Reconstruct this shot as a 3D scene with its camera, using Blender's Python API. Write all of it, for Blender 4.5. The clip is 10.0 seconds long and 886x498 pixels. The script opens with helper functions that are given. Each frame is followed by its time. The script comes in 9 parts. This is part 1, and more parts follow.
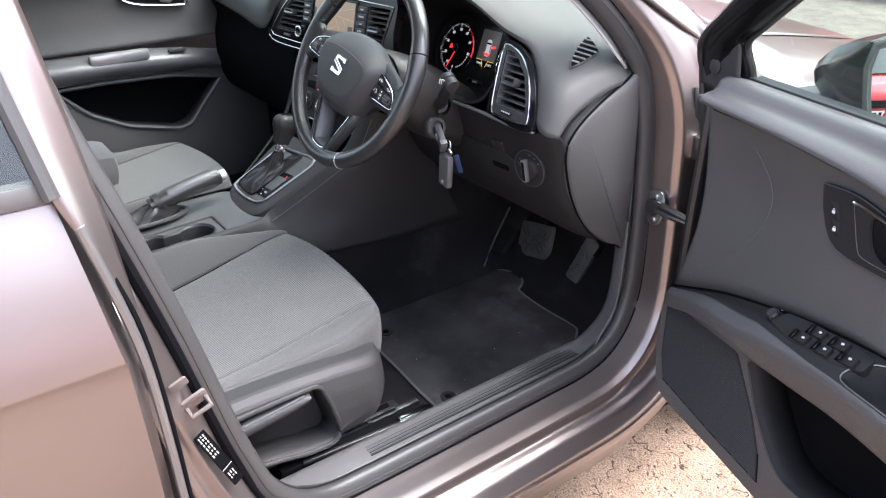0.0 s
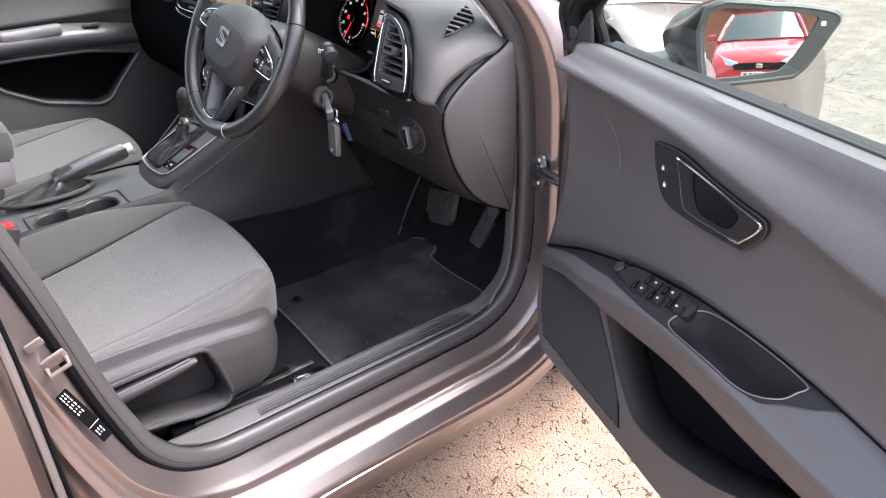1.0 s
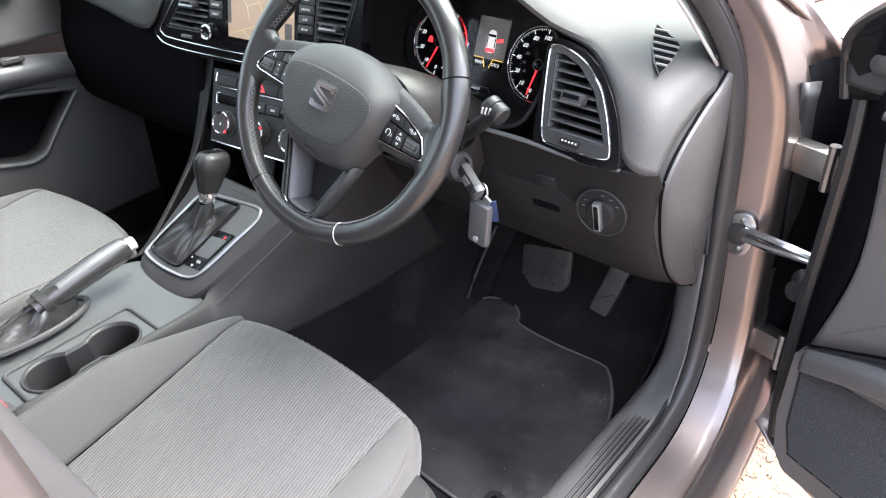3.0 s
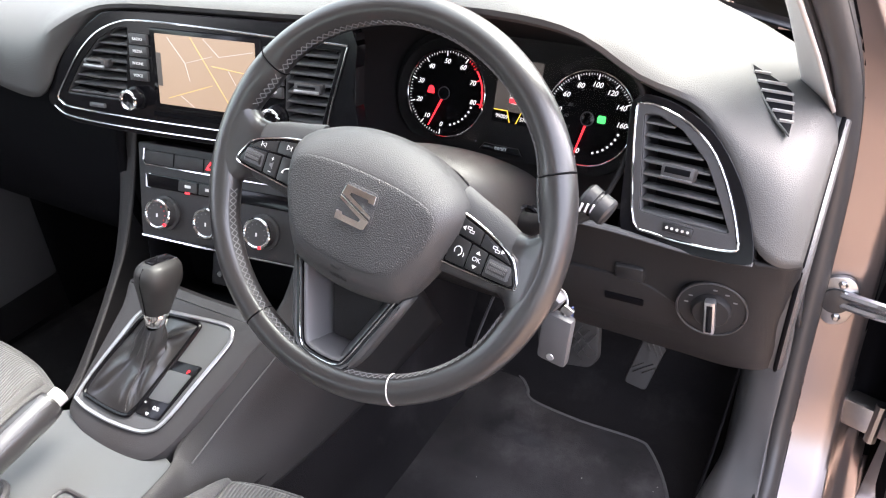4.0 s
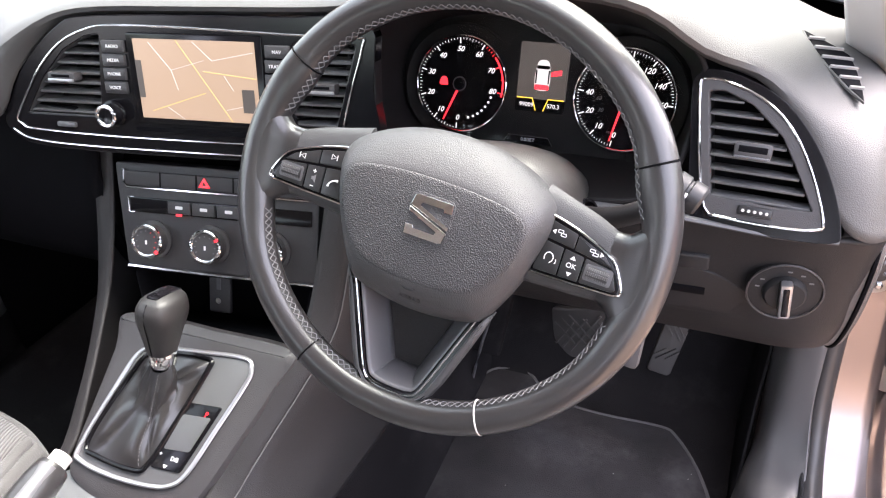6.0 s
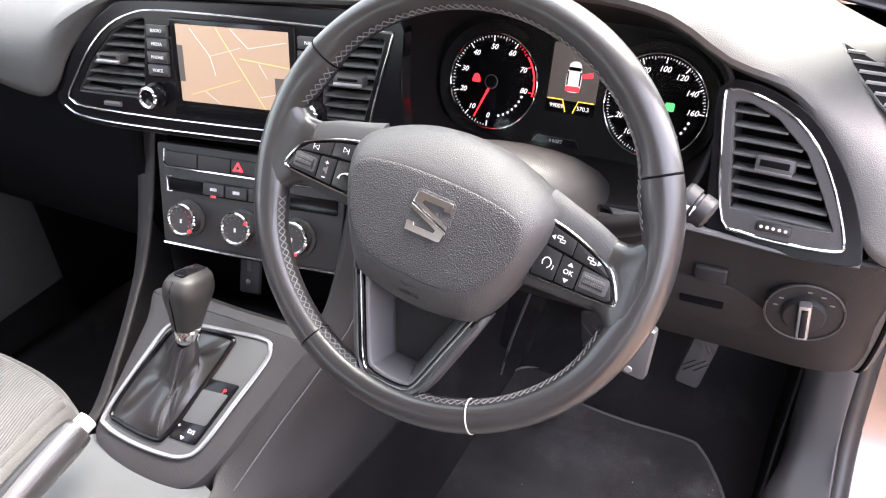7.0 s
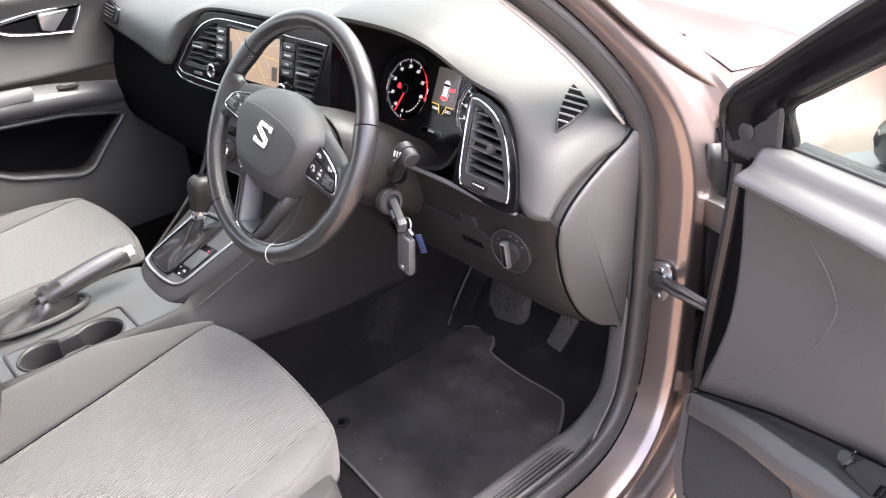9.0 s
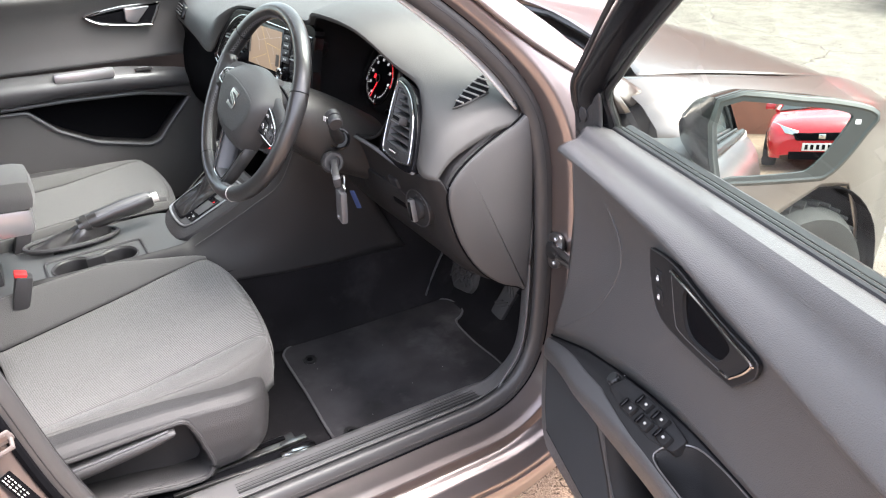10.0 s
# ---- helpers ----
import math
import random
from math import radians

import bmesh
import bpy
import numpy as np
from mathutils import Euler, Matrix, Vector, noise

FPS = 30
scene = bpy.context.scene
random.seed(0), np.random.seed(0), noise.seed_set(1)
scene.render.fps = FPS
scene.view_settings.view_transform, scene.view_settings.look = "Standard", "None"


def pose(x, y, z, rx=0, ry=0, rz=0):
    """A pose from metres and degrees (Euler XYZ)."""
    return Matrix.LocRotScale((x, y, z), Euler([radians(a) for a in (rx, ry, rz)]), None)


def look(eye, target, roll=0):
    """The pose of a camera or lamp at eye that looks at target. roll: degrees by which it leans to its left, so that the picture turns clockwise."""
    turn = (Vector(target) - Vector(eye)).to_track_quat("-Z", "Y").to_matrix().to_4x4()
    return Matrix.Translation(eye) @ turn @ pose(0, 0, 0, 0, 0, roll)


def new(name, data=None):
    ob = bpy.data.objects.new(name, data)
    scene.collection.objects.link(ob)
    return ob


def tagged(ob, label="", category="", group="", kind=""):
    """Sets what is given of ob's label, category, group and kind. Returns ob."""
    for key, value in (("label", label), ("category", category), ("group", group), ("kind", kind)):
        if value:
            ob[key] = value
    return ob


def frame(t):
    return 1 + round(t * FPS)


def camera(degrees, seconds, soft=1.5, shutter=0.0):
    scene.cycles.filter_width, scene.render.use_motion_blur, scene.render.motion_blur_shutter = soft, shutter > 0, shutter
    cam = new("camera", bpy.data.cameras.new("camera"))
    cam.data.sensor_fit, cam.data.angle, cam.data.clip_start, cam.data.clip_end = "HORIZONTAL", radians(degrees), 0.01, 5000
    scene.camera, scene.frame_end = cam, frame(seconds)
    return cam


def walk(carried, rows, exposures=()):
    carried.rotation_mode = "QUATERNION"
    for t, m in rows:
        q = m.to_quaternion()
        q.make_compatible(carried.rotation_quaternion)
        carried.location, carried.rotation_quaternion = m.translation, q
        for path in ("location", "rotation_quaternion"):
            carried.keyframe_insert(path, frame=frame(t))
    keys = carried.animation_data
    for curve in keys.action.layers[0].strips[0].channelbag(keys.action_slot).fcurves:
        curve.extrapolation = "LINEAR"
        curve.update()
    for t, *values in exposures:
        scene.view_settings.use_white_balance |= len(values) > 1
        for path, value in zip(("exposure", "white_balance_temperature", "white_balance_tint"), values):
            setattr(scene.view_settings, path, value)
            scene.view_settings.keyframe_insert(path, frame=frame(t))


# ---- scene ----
cam = camera(60.4, 10.0, soft=1.15)
PATH = [
    (0, (1.597, -0.679, 1.289), (0.164, 0.359, 0.357), -0.6),
    (0.5, (1.673, -0.622, 1.294), (0.285, 0.465, 0.348), -0.5),
    (1, (1.739, -0.579, 1.291), (0.369, 0.493, 0.303), -0.8),
    (1.5, (1.67, -0.573, 1.277), (0.337, 0.521, 0.264), -0.8),
    (2, (1.453, -0.615, 1.273), (0.187, 0.544, 0.247), -0.8),
    (2.5, (1.221, -0.653, 1.291), (0.026, 0.562, 0.244), -1.0),
    (2.7, (1.161, -0.641, 1.284), (0.003, 0.602, 0.227), -1.1),
    (3.8, (0.778, -0.489, 1.277), (-0.155, 0.899, 0.179), -2.8),
    (4, (0.721, -0.476, 1.27), (-0.132, 0.967, 0.179), -2.2),
    (4.5, (0.601, -0.45, 1.246), (-0.149, 1.045, 0.15), -2.9),
    (5, (0.56, -0.465, 1.245), (-0.118, 1.06, 0.144), -3.4),
    (5.5, (0.559, -0.475, 1.246), (-0.087, 1.058, 0.136), -3.6),
    (7, (0.619, -0.448, 1.254), (-0.198, 0.984, 0.123), -3.3),
    (7.5, (0.639, -0.448, 1.256), (-0.274, 0.937, 0.138), -2.9),
    (8, (0.771, -0.486, 1.281), (-0.272, 0.837, 0.202), -2.6),
    (8.5, (1.032, -0.513, 1.313), (-0.134, 0.731, 0.268), -2.0),
    (9, (1.31, -0.502, 1.334), (-0.002, 0.635, 0.34), -1.7),
    (9.5, (1.583, -0.394, 1.314), (0.163, 0.643, 0.362), -1.0),
    (10, (1.728, -0.391, 1.332), (0.205, 0.522, 0.41), -0.8),
]
walk(cam, [(t, look(eye, target, roll)) for t, eye, target, roll in PATH], [(0.0, 2.46, 6080, 13), (1.0, 2.58, 6300, 17), (1.5, 2.68, 6100, 12), (2.5, 3.0, 6150, 10), (4.0, 3.48, 6550, 18), (5.5, 3.57, 6620, 20), (7.0, 3.64, 6650, 21), (8.0, 3.68, 6750, 20), (9.0, 3.28, 6650, 18), (10.0, 2.85, 6480, 14)])

# world and sun: a bright, thinly overcast day
world = bpy.data.worlds.new("sky")
scene.world = world
world.use_nodes = True
wt = world.node_tree
sky = wt.nodes.new("ShaderNodeTexSky")
sky.sky_type = "NISHITA"
sky.sun_disc = False
sky.sun_elevation = radians(58)
sky.sun_rotation = radians(32)
sky.air_density, sky.dust_density, sky.ozone_density = 1.0, 4.0, 1.0
soft_sky = wt.nodes.new("ShaderNodeHueSaturation")
soft_sky.inputs["Saturation"].default_value = 0.45
wt.links.new(sky.outputs[0], soft_sky.inputs["Color"])
wt.links.new(soft_sky.outputs[0], wt.nodes["Background"].inputs[0])
wt.nodes["Background"].inputs[1].default_value = 0.18
sun_data = bpy.data.lights.new("sun", "SUN")
sun_data.energy, sun_data.angle, sun_data.color = 1.25, radians(50), (1.0, 0.95, 0.9)
sun = new("sun", sun_data)
sun.matrix_world = look((0, 0, 8), (-1.97, -3.16, 2.0))


# ---- materials ----
def material(name, color, rough=0.5, metal=0.0, grain=0.0, bump=0.0, spread=0.12, patch=6.0, coat=0.0, spec=0.5, sheen=0.0, kind="noise"):
    """A surface with patches of slightly different tone, fine grain in relief and uneven gloss."""
    m = bpy.data.materials.new(name)
    m.use_nodes = True
    nt, bsdf = m.node_tree, m.node_tree.nodes["Principled BSDF"]
    co = nt.nodes.new("ShaderNodeTexCoord")
    big = nt.nodes.new("ShaderNodeTexNoise")
    big.inputs["Scale"].default_value, big.inputs["Detail"].default_value = patch, 6.0
    nt.links.new(co.outputs["Object"], big.inputs["Vector"])
    tone = nt.nodes.new("ShaderNodeMix")
    tone.data_type = "RGBA"
    tone.inputs["A"].default_value = (*[c * (1 - spread) for c in color], 1)
    tone.inputs["B"].default_value = (*[min(1, c * (1 + spread)) for c in color], 1)
    nt.links.new(big.outputs["Fac"], tone.inputs["Factor"])
    nt.links.new(tone.outputs["Result"], bsdf.inputs["Base Color"])
    gloss = nt.nodes.new("ShaderNodeMapRange")
    gloss.inputs["To Min"].default_value, gloss.inputs["To Max"].default_value = rough * 0.85, min(1, rough * 1.15)
    nt.links.new(big.outputs["Fac"], gloss.inputs["Value"])
    nt.links.new(gloss.outputs["Result"], bsdf.inputs["Roughness"])
    bsdf.inputs["Metallic"].default_value = metal
    bsdf.inputs["Coat Weight"].default_value = coat
    bsdf.inputs["Coat Roughness"].default_value = 0.04
    bsdf.inputs["Specular IOR Level"].default_value = spec
    bsdf.inputs["Sheen Weight"].default_value = sheen
    if grain:
        if kind == "leather":
            fine = nt.nodes.new("ShaderNodeTexVoronoi")
            fine.inputs["Scale"].default_value = grain
            fine.feature = "SMOOTH_F1"
            nt.links.new(co.outputs["Object"], fine.inputs["Vector"])
            out = fine.outputs["Distance"]
        elif kind == "ribs":
            fine = nt.nodes.new("ShaderNodeTexWave")
            fine.inputs["Scale"].default_value = grain
            fine.inputs["Distortion"].default_value, fine.inputs["Detail"].default_value = 1.6, 2.0
            fine.inputs["Detail Scale"].default_value = 0.6
            turn = nt.nodes.new("ShaderNodeMapping")
            turn.inputs["Rotation"].default_value = (0, 0, radians(-9))
            nt.links.new(co.outputs["Object"], turn.inputs["Vector"])
            nt.links.new(turn.outputs[0], fine.inputs["Vector"])
            out = fine.outputs["Fac"]
            thread = nt.nodes.new("ShaderNodeMapRange")
            thread.inputs["To Min"].default_value, thread.inputs["To Max"].default_value = 0.60, 1.16
            nt.links.new(out, thread.inputs["Value"])
            weave = nt.nodes.new("ShaderNodeMixRGB")
            weave.blend_type, weave.inputs[0].default_value = "MULTIPLY", 1.0
            nt.links.new(tone.outputs["Result"], weave.inputs[1])
            nt.links.new(thread.outputs["Result"], weave.inputs[2])
            nt.links.new(weave.outputs[0], bsdf.inputs["Base Color"])
        else:
            fine = nt.nodes.new("ShaderNodeTexNoise")
            fine.inputs["Scale"].default_value, fine.inputs["Detail"].default_value = grain, 3.0
            nt.links.new(co.outputs["Object"], fine.inputs["Vector"])
            out = fine.outputs["Fac"]
        relief = nt.nodes.new("ShaderNodeBump")
        relief.inputs["Strength"].default_value, relief.inputs["Distance"].default_value = bump, 0.003 if kind == "ribs" else 0.001
        nt.links.new(out, relief.inputs["Height"])
        nt.links.new(relief.outputs["Normal"], bsdf.inputs["Normal"])
    return m


def glow(name, color, strength):
    m = bpy.data.materials.new(name)
    m.use_nodes = True
    b = m.node_tree.nodes["Principled BSDF"]
    b.inputs["Base Color"].default_value = (*[c * 0.3 for c in color], 1)
    b.inputs["Emission Color"].default_value = (*color, 1)
    b.inputs["Emission Strength"].default_value = strength
    b.inputs["Roughness"].default_value = 0.3
    return m


def glass(name, tint=(0.93, 0.97, 0.95), sheen=0.9, least=0.07):
    """Thin pane: mostly clear, with a faint mirror layer."""
    m = bpy.data.materials.new(name)
    m.use_nodes = True
    nt = m.node_tree
    nt.nodes.remove(nt.nodes["Principled BSDF"])
    clear, shine, mix, lw, power, scale = (nt.nodes.new("ShaderNode" + n) for n in ("BsdfTransparent", "BsdfGlossy", "MixShader", "LayerWeight", "Math", "Math"))
    clear.inputs[0].default_value = (*tint, 1)
    shine.inputs["Roughness"].default_value = 0.0
    lw.inputs["Blend"].default_value = 0.5
    power.operation, power.inputs[1].default_value = "POWER", 4.0
    scale.operation, scale.inputs[1].default_value, scale.inputs[2].default_value = "MULTIPLY_ADD", sheen, least
    nt.links.new(lw.outputs["Facing"], power.inputs[0])
    nt.links.new(power.outputs[0], scale.inputs[0])
    nt.links.new(scale.outputs[0], mix.inputs[0])
    nt.links.new(clear.outputs[0], mix.inputs[1])
    nt.links.new(shine.outputs[0], mix.inputs[2])
    nt.links.new(mix.outputs[0], nt.nodes["Material Output"].inputs[0])
    return m


PAINT = material("brown_metallic_paint", (0.258, 0.218, 0.210), 0.32, 0.85, 0, 0, 0.10, 3, coat=0.55)
PAINT.node_tree.nodes["Principled BSDF"].inputs["Coat Roughness"].default_value = 0.13
PAINT_RED = material("red_paint", (0.55, 0.02, 0.03), 0.25, 0.1, 0, 0, 0.05, 2, coat=0.9)
DASH = material("soft_dash_skin", (0.054, 0.053, 0.0515), 0.52, 0, 1100, 0.4, 0.10, 5, spec=0.45, kind="leather")
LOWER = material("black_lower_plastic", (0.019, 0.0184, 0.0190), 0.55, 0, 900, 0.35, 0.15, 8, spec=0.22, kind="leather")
BINDING = material("grey_edge_binding", (0.10, 0.097, 0.10), 0.8, 0, 900, 0.5, 0.2, 30)
PLASTIC = material("grained_black_plastic", (0.036, 0.035, 0.0365), 0.42, 0, 1300, 0.4, 0.12, 8, kind="leather")
TRIM = material("door_trim_plastic", (0.075, 0.073, 0.0735), 0.36, 0, 900, 0.5, 0.1, 6, kind="leather")
SATIN = material("satin_grey_plastic", (0.10, 0.10, 0.105), 0.38, 0.2, 700, 0.1, 0.08, 9)
CONSOLE = material("satin_console_plastic", (0.078, 0.081, 0.083), 0.42, 0.1, 700, 0.1, 0.08, 9)
SILVER = material("satin_silver_trim", (0.42, 0.42, 0.43), 0.3, 0.8, 0, 0, 0.06, 20)
PIANO = material("gloss_black_trim", (0.005, 0.005, 0.006), 0.16, 0, 0, 0, 0.2, 12, spec=0.25)
CHROME = material("chrome", (0.64, 0.64, 0.65), 0.12, 1.0, 0, 0, 0.04, 30)
STEEL = material("bare_steel", (0.38, 0.38, 0.38), 0.32, 1.0, 200, 0.2, 0.25, 40)
LEATHER = material("black_leather", (0.020, 0.0195, 0.0197), 0.30, 0, 1800, 0.12, 0.15, 12, coat=0.38, spec=0.6, kind="leather")
PAD = material("wheel_pad_skin", (0.044, 0.0445, 0.045), 0.5, 0, 1400, 0.4, 0.06, 8, kind="leather")
LEATHER.node_tree.nodes["Principled BSDF"].inputs["Coat Roughness"].default_value = 0.19
PADFACE = material("coarse_pad_grain", (0.034, 0.0345, 0.035), 0.5, 0, 1000, 0.9, 0.06, 8, kind="leather")
KNOB = material("soft_black_leather", (0.020, 0.0198, 0.0196), 0.46, 0, 1500, 0.25, 0.15, 14, coat=0.08, spec=0.4, kind="leather")
STITCH = material("grey_thread", (0.13, 0.13, 0.134), 0.8, 0, 900, 0.4, 0.2, 90)
FABRIC = material("grey_seat_fabric", (0.094, 0.093, 0.0915), 0.85, 0, 66, 0.5, 0.14, 10, sheen=0.15, kind="ribs")
FABRIC2 = material("plain_grey_seat_fabric", (0.068, 0.067, 0.066), 0.85, 0, 520, 1.0, 0.08, 10, sheen=0.15)
SEAT_SIDE = material("coarse_grained_seat_plastic", (0.036, 0.035, 0.036), 0.50, 0, 700, 0.5, 0.14, 9, spec=0.35, kind="leather")
CARPET = material("black_carpet", (0.0158, 0.0150, 0.0163), 0.95, 0, 600, 1.0, 0.5, 7, spec=0.02)
MATSKIN = material("velour_mat", (0.045, 0.043, 0.0455), 0.95, 0, 500, 1.0, 0.8, 9, spec=0.02)
def dusty(m, colour, scale, a, b):
    """Cloudy dust trodden into a dark pile."""
    nt, bsdf = m.node_tree, m.node_tree.nodes["Principled BSDF"]
    co, cloud, amount, mix = (nt.nodes.new("ShaderNode" + n) for n in ("TexCoord", "TexNoise", "MapRange", "MixRGB"))
    cloud.inputs["Scale"].default_value, cloud.inputs["Detail"].default_value, cloud.inputs["Roughness"].default_value = scale, 8.0, 0.65
    nt.links.new(co.outputs["Object"], cloud.inputs["Vector"])
    amount.inputs["From Min"].default_value, amount.inputs["From Max"].default_value = a, b
    nt.links.new(cloud.outputs["Fac"], amount.inputs["Value"])
    nt.links.new(amount.outputs["Result"], mix.inputs[0])
    nt.links.new(bsdf.inputs["Base Color"].links[0].from_socket, mix.inputs[1])
    mix.inputs[2].default_value = (*colour, 1)
    nt.links.new(mix.outputs[0], bsdf.inputs["Base Color"])


dusty(MATSKIN, (0.098, 0.093, 0.097), 5.5, 0.50, 0.72)
dusty(CARPET, (0.036, 0.034, 0.036), 8.0, 0.52, 0.80)
dusty(LOWER, (0.023, 0.022, 0.023), 9.0, 0.55, 0.85)
SEAL_GREY = material("weathered_grey_rubber", (0.046, 0.0445, 0.045), 0.40, 0, 700, 0.12, 0.15, 9)
EDGE_GREY = material("rolled_panel_edge", (0.20, 0.19, 0.19), 0.30, 0.6, 0, 0, 0.12, 12, coat=0.4)
RUBBER = material("black_rubber", (0.020, 0.020, 0.021), 0.42, 0, 300, 0.15, 0.2, 12)
FLANK = material("soft_console_plastic", (0.027, 0.0259, 0.0265), 0.55, 0, 900, 0.35, 0.12, 8, spec=0.3, kind="leather")
PEDAL = material("worn_pedal_rubber", (0.045, 0.0435, 0.0435), 0.6, 0, 400, 0.2, 0.25, 30, spec=0.3)
MIRROR_SHELL = material("smooth_grey_plastic", (0.052, 0.056, 0.056), 0.42, 0, 1500, 0.05, 0.1, 14)
MIRROR_CAP = material("dark_mirror_cap", (0.020, 0.022, 0.022), 0.25, 0, 0, 0, 0.1, 14, coat=0.3)
SILL = material("fine_grained_sill_plastic", (0.098, 0.0955, 0.096), 0.34, 0, 1500, 0.12, 0.1, 9, kind="leather")
SHROUD = material("grained_column_plastic", (0.027, 0.0255, 0.0245), 0.42, 0, 1300, 0.4, 0.08, 9, kind="leather")
SWITCH = material("satin_black_switch", (0.012, 0.012, 0.0125), 0.42, 0, 0, 0, 0.15, 30)
# Near-black parts, and shade put into the colour of recesses and gaps
DARK = material("near_black_part_and_shade", (0.004, 0.004, 0.005), 0.8, 0, 300, 0.2, 0.3, 10, spec=0.05)
HOOD = material("matt_black_hood", (0.013, 0.0125, 0.013), 0.65, 0, 1500, 0.2, 0.2, 10, spec=0.1)
SLAT = material("dark_vent_blade", (0.085, 0.085, 0.086), 0.34, 0, 0, 0, 0.15, 30)
# Lighter than the dash skin: light from above put into the bars' colour
TOPLIT_SLAT = material("toplit_vent_bar", (0.24, 0.235, 0.225), 0.45, 0, 0, 0, 0.08, 30)
WHITE = material("white_marking", (0.75, 0.75, 0.75), 0.5, 0, 0, 0, 0.05, 40)
CREAM = material("aged_cream_plastic", (0.13, 0.108, 0.100), 0.4, 0, 0, 0, 0.15, 60)
FLESH = material("pale_grey_trim", (0.52, 0.50, 0.48), 0.7, 0, 700, 0.2, 0.05, 9)
REDP = material("red_plastic", (0.6, 0.03, 0.03), 0.4, 0, 0, 0, 0.1, 30)
BLUE = material("blue_tag", (0.03, 0.05, 0.13), 0.5, 0, 0, 0, 0.2, 30)
TYRE = material("tyre_rubber", (0.02, 0.02, 0.02), 0.8, 0, 90, 0.6, 0.3, 20)
MIRROR = material("mirror_glass", (0.72, 0.74, 0.74), 0.0, 1.0, 0, 0, 0.0, 10)
MIRROR.node_tree.nodes["Principled BSDF"].inputs["Roughness"].default_value = 0.0
for link in list(MIRROR.node_tree.links):
    if link.to_socket.name == "Roughness":
        MIRROR.node_tree.links.remove(link)
GLASS = glass("clear_glass", (0.70, 0.80, 0.72))
LENS = glass("instrument_glass", (0.97, 0.97, 0.97), 0.12, 0.006)
G_WHITE = glow("lit_white", (1, 1, 1), 0.135)
G_GREY = glow("lit_grey", (1, 0.97, 0.94), 0.085)
G_RED = glow("lit_red", (1, 0.03, 0.04), 0.28)
G_AMBER = glow("lit_amber", (1, 0.62, 0.05), 0.2)
G_GREEN = glow("lit_green", (0.05, 0.9, 0.15), 0.2)
G_MAP = glow("lit_map_tan", (0.62, 0.45, 0.31), 0.066)
G_ROAD = glow("lit_map_road", (0.95, 0.68, 0.24), 0.092)
G_STREET = glow("lit_map_street", (0.80, 0.74, 0.68), 0.090)
G_DIM = glow("dim_display", (0.10, 0.09, 0.08), 0.085)


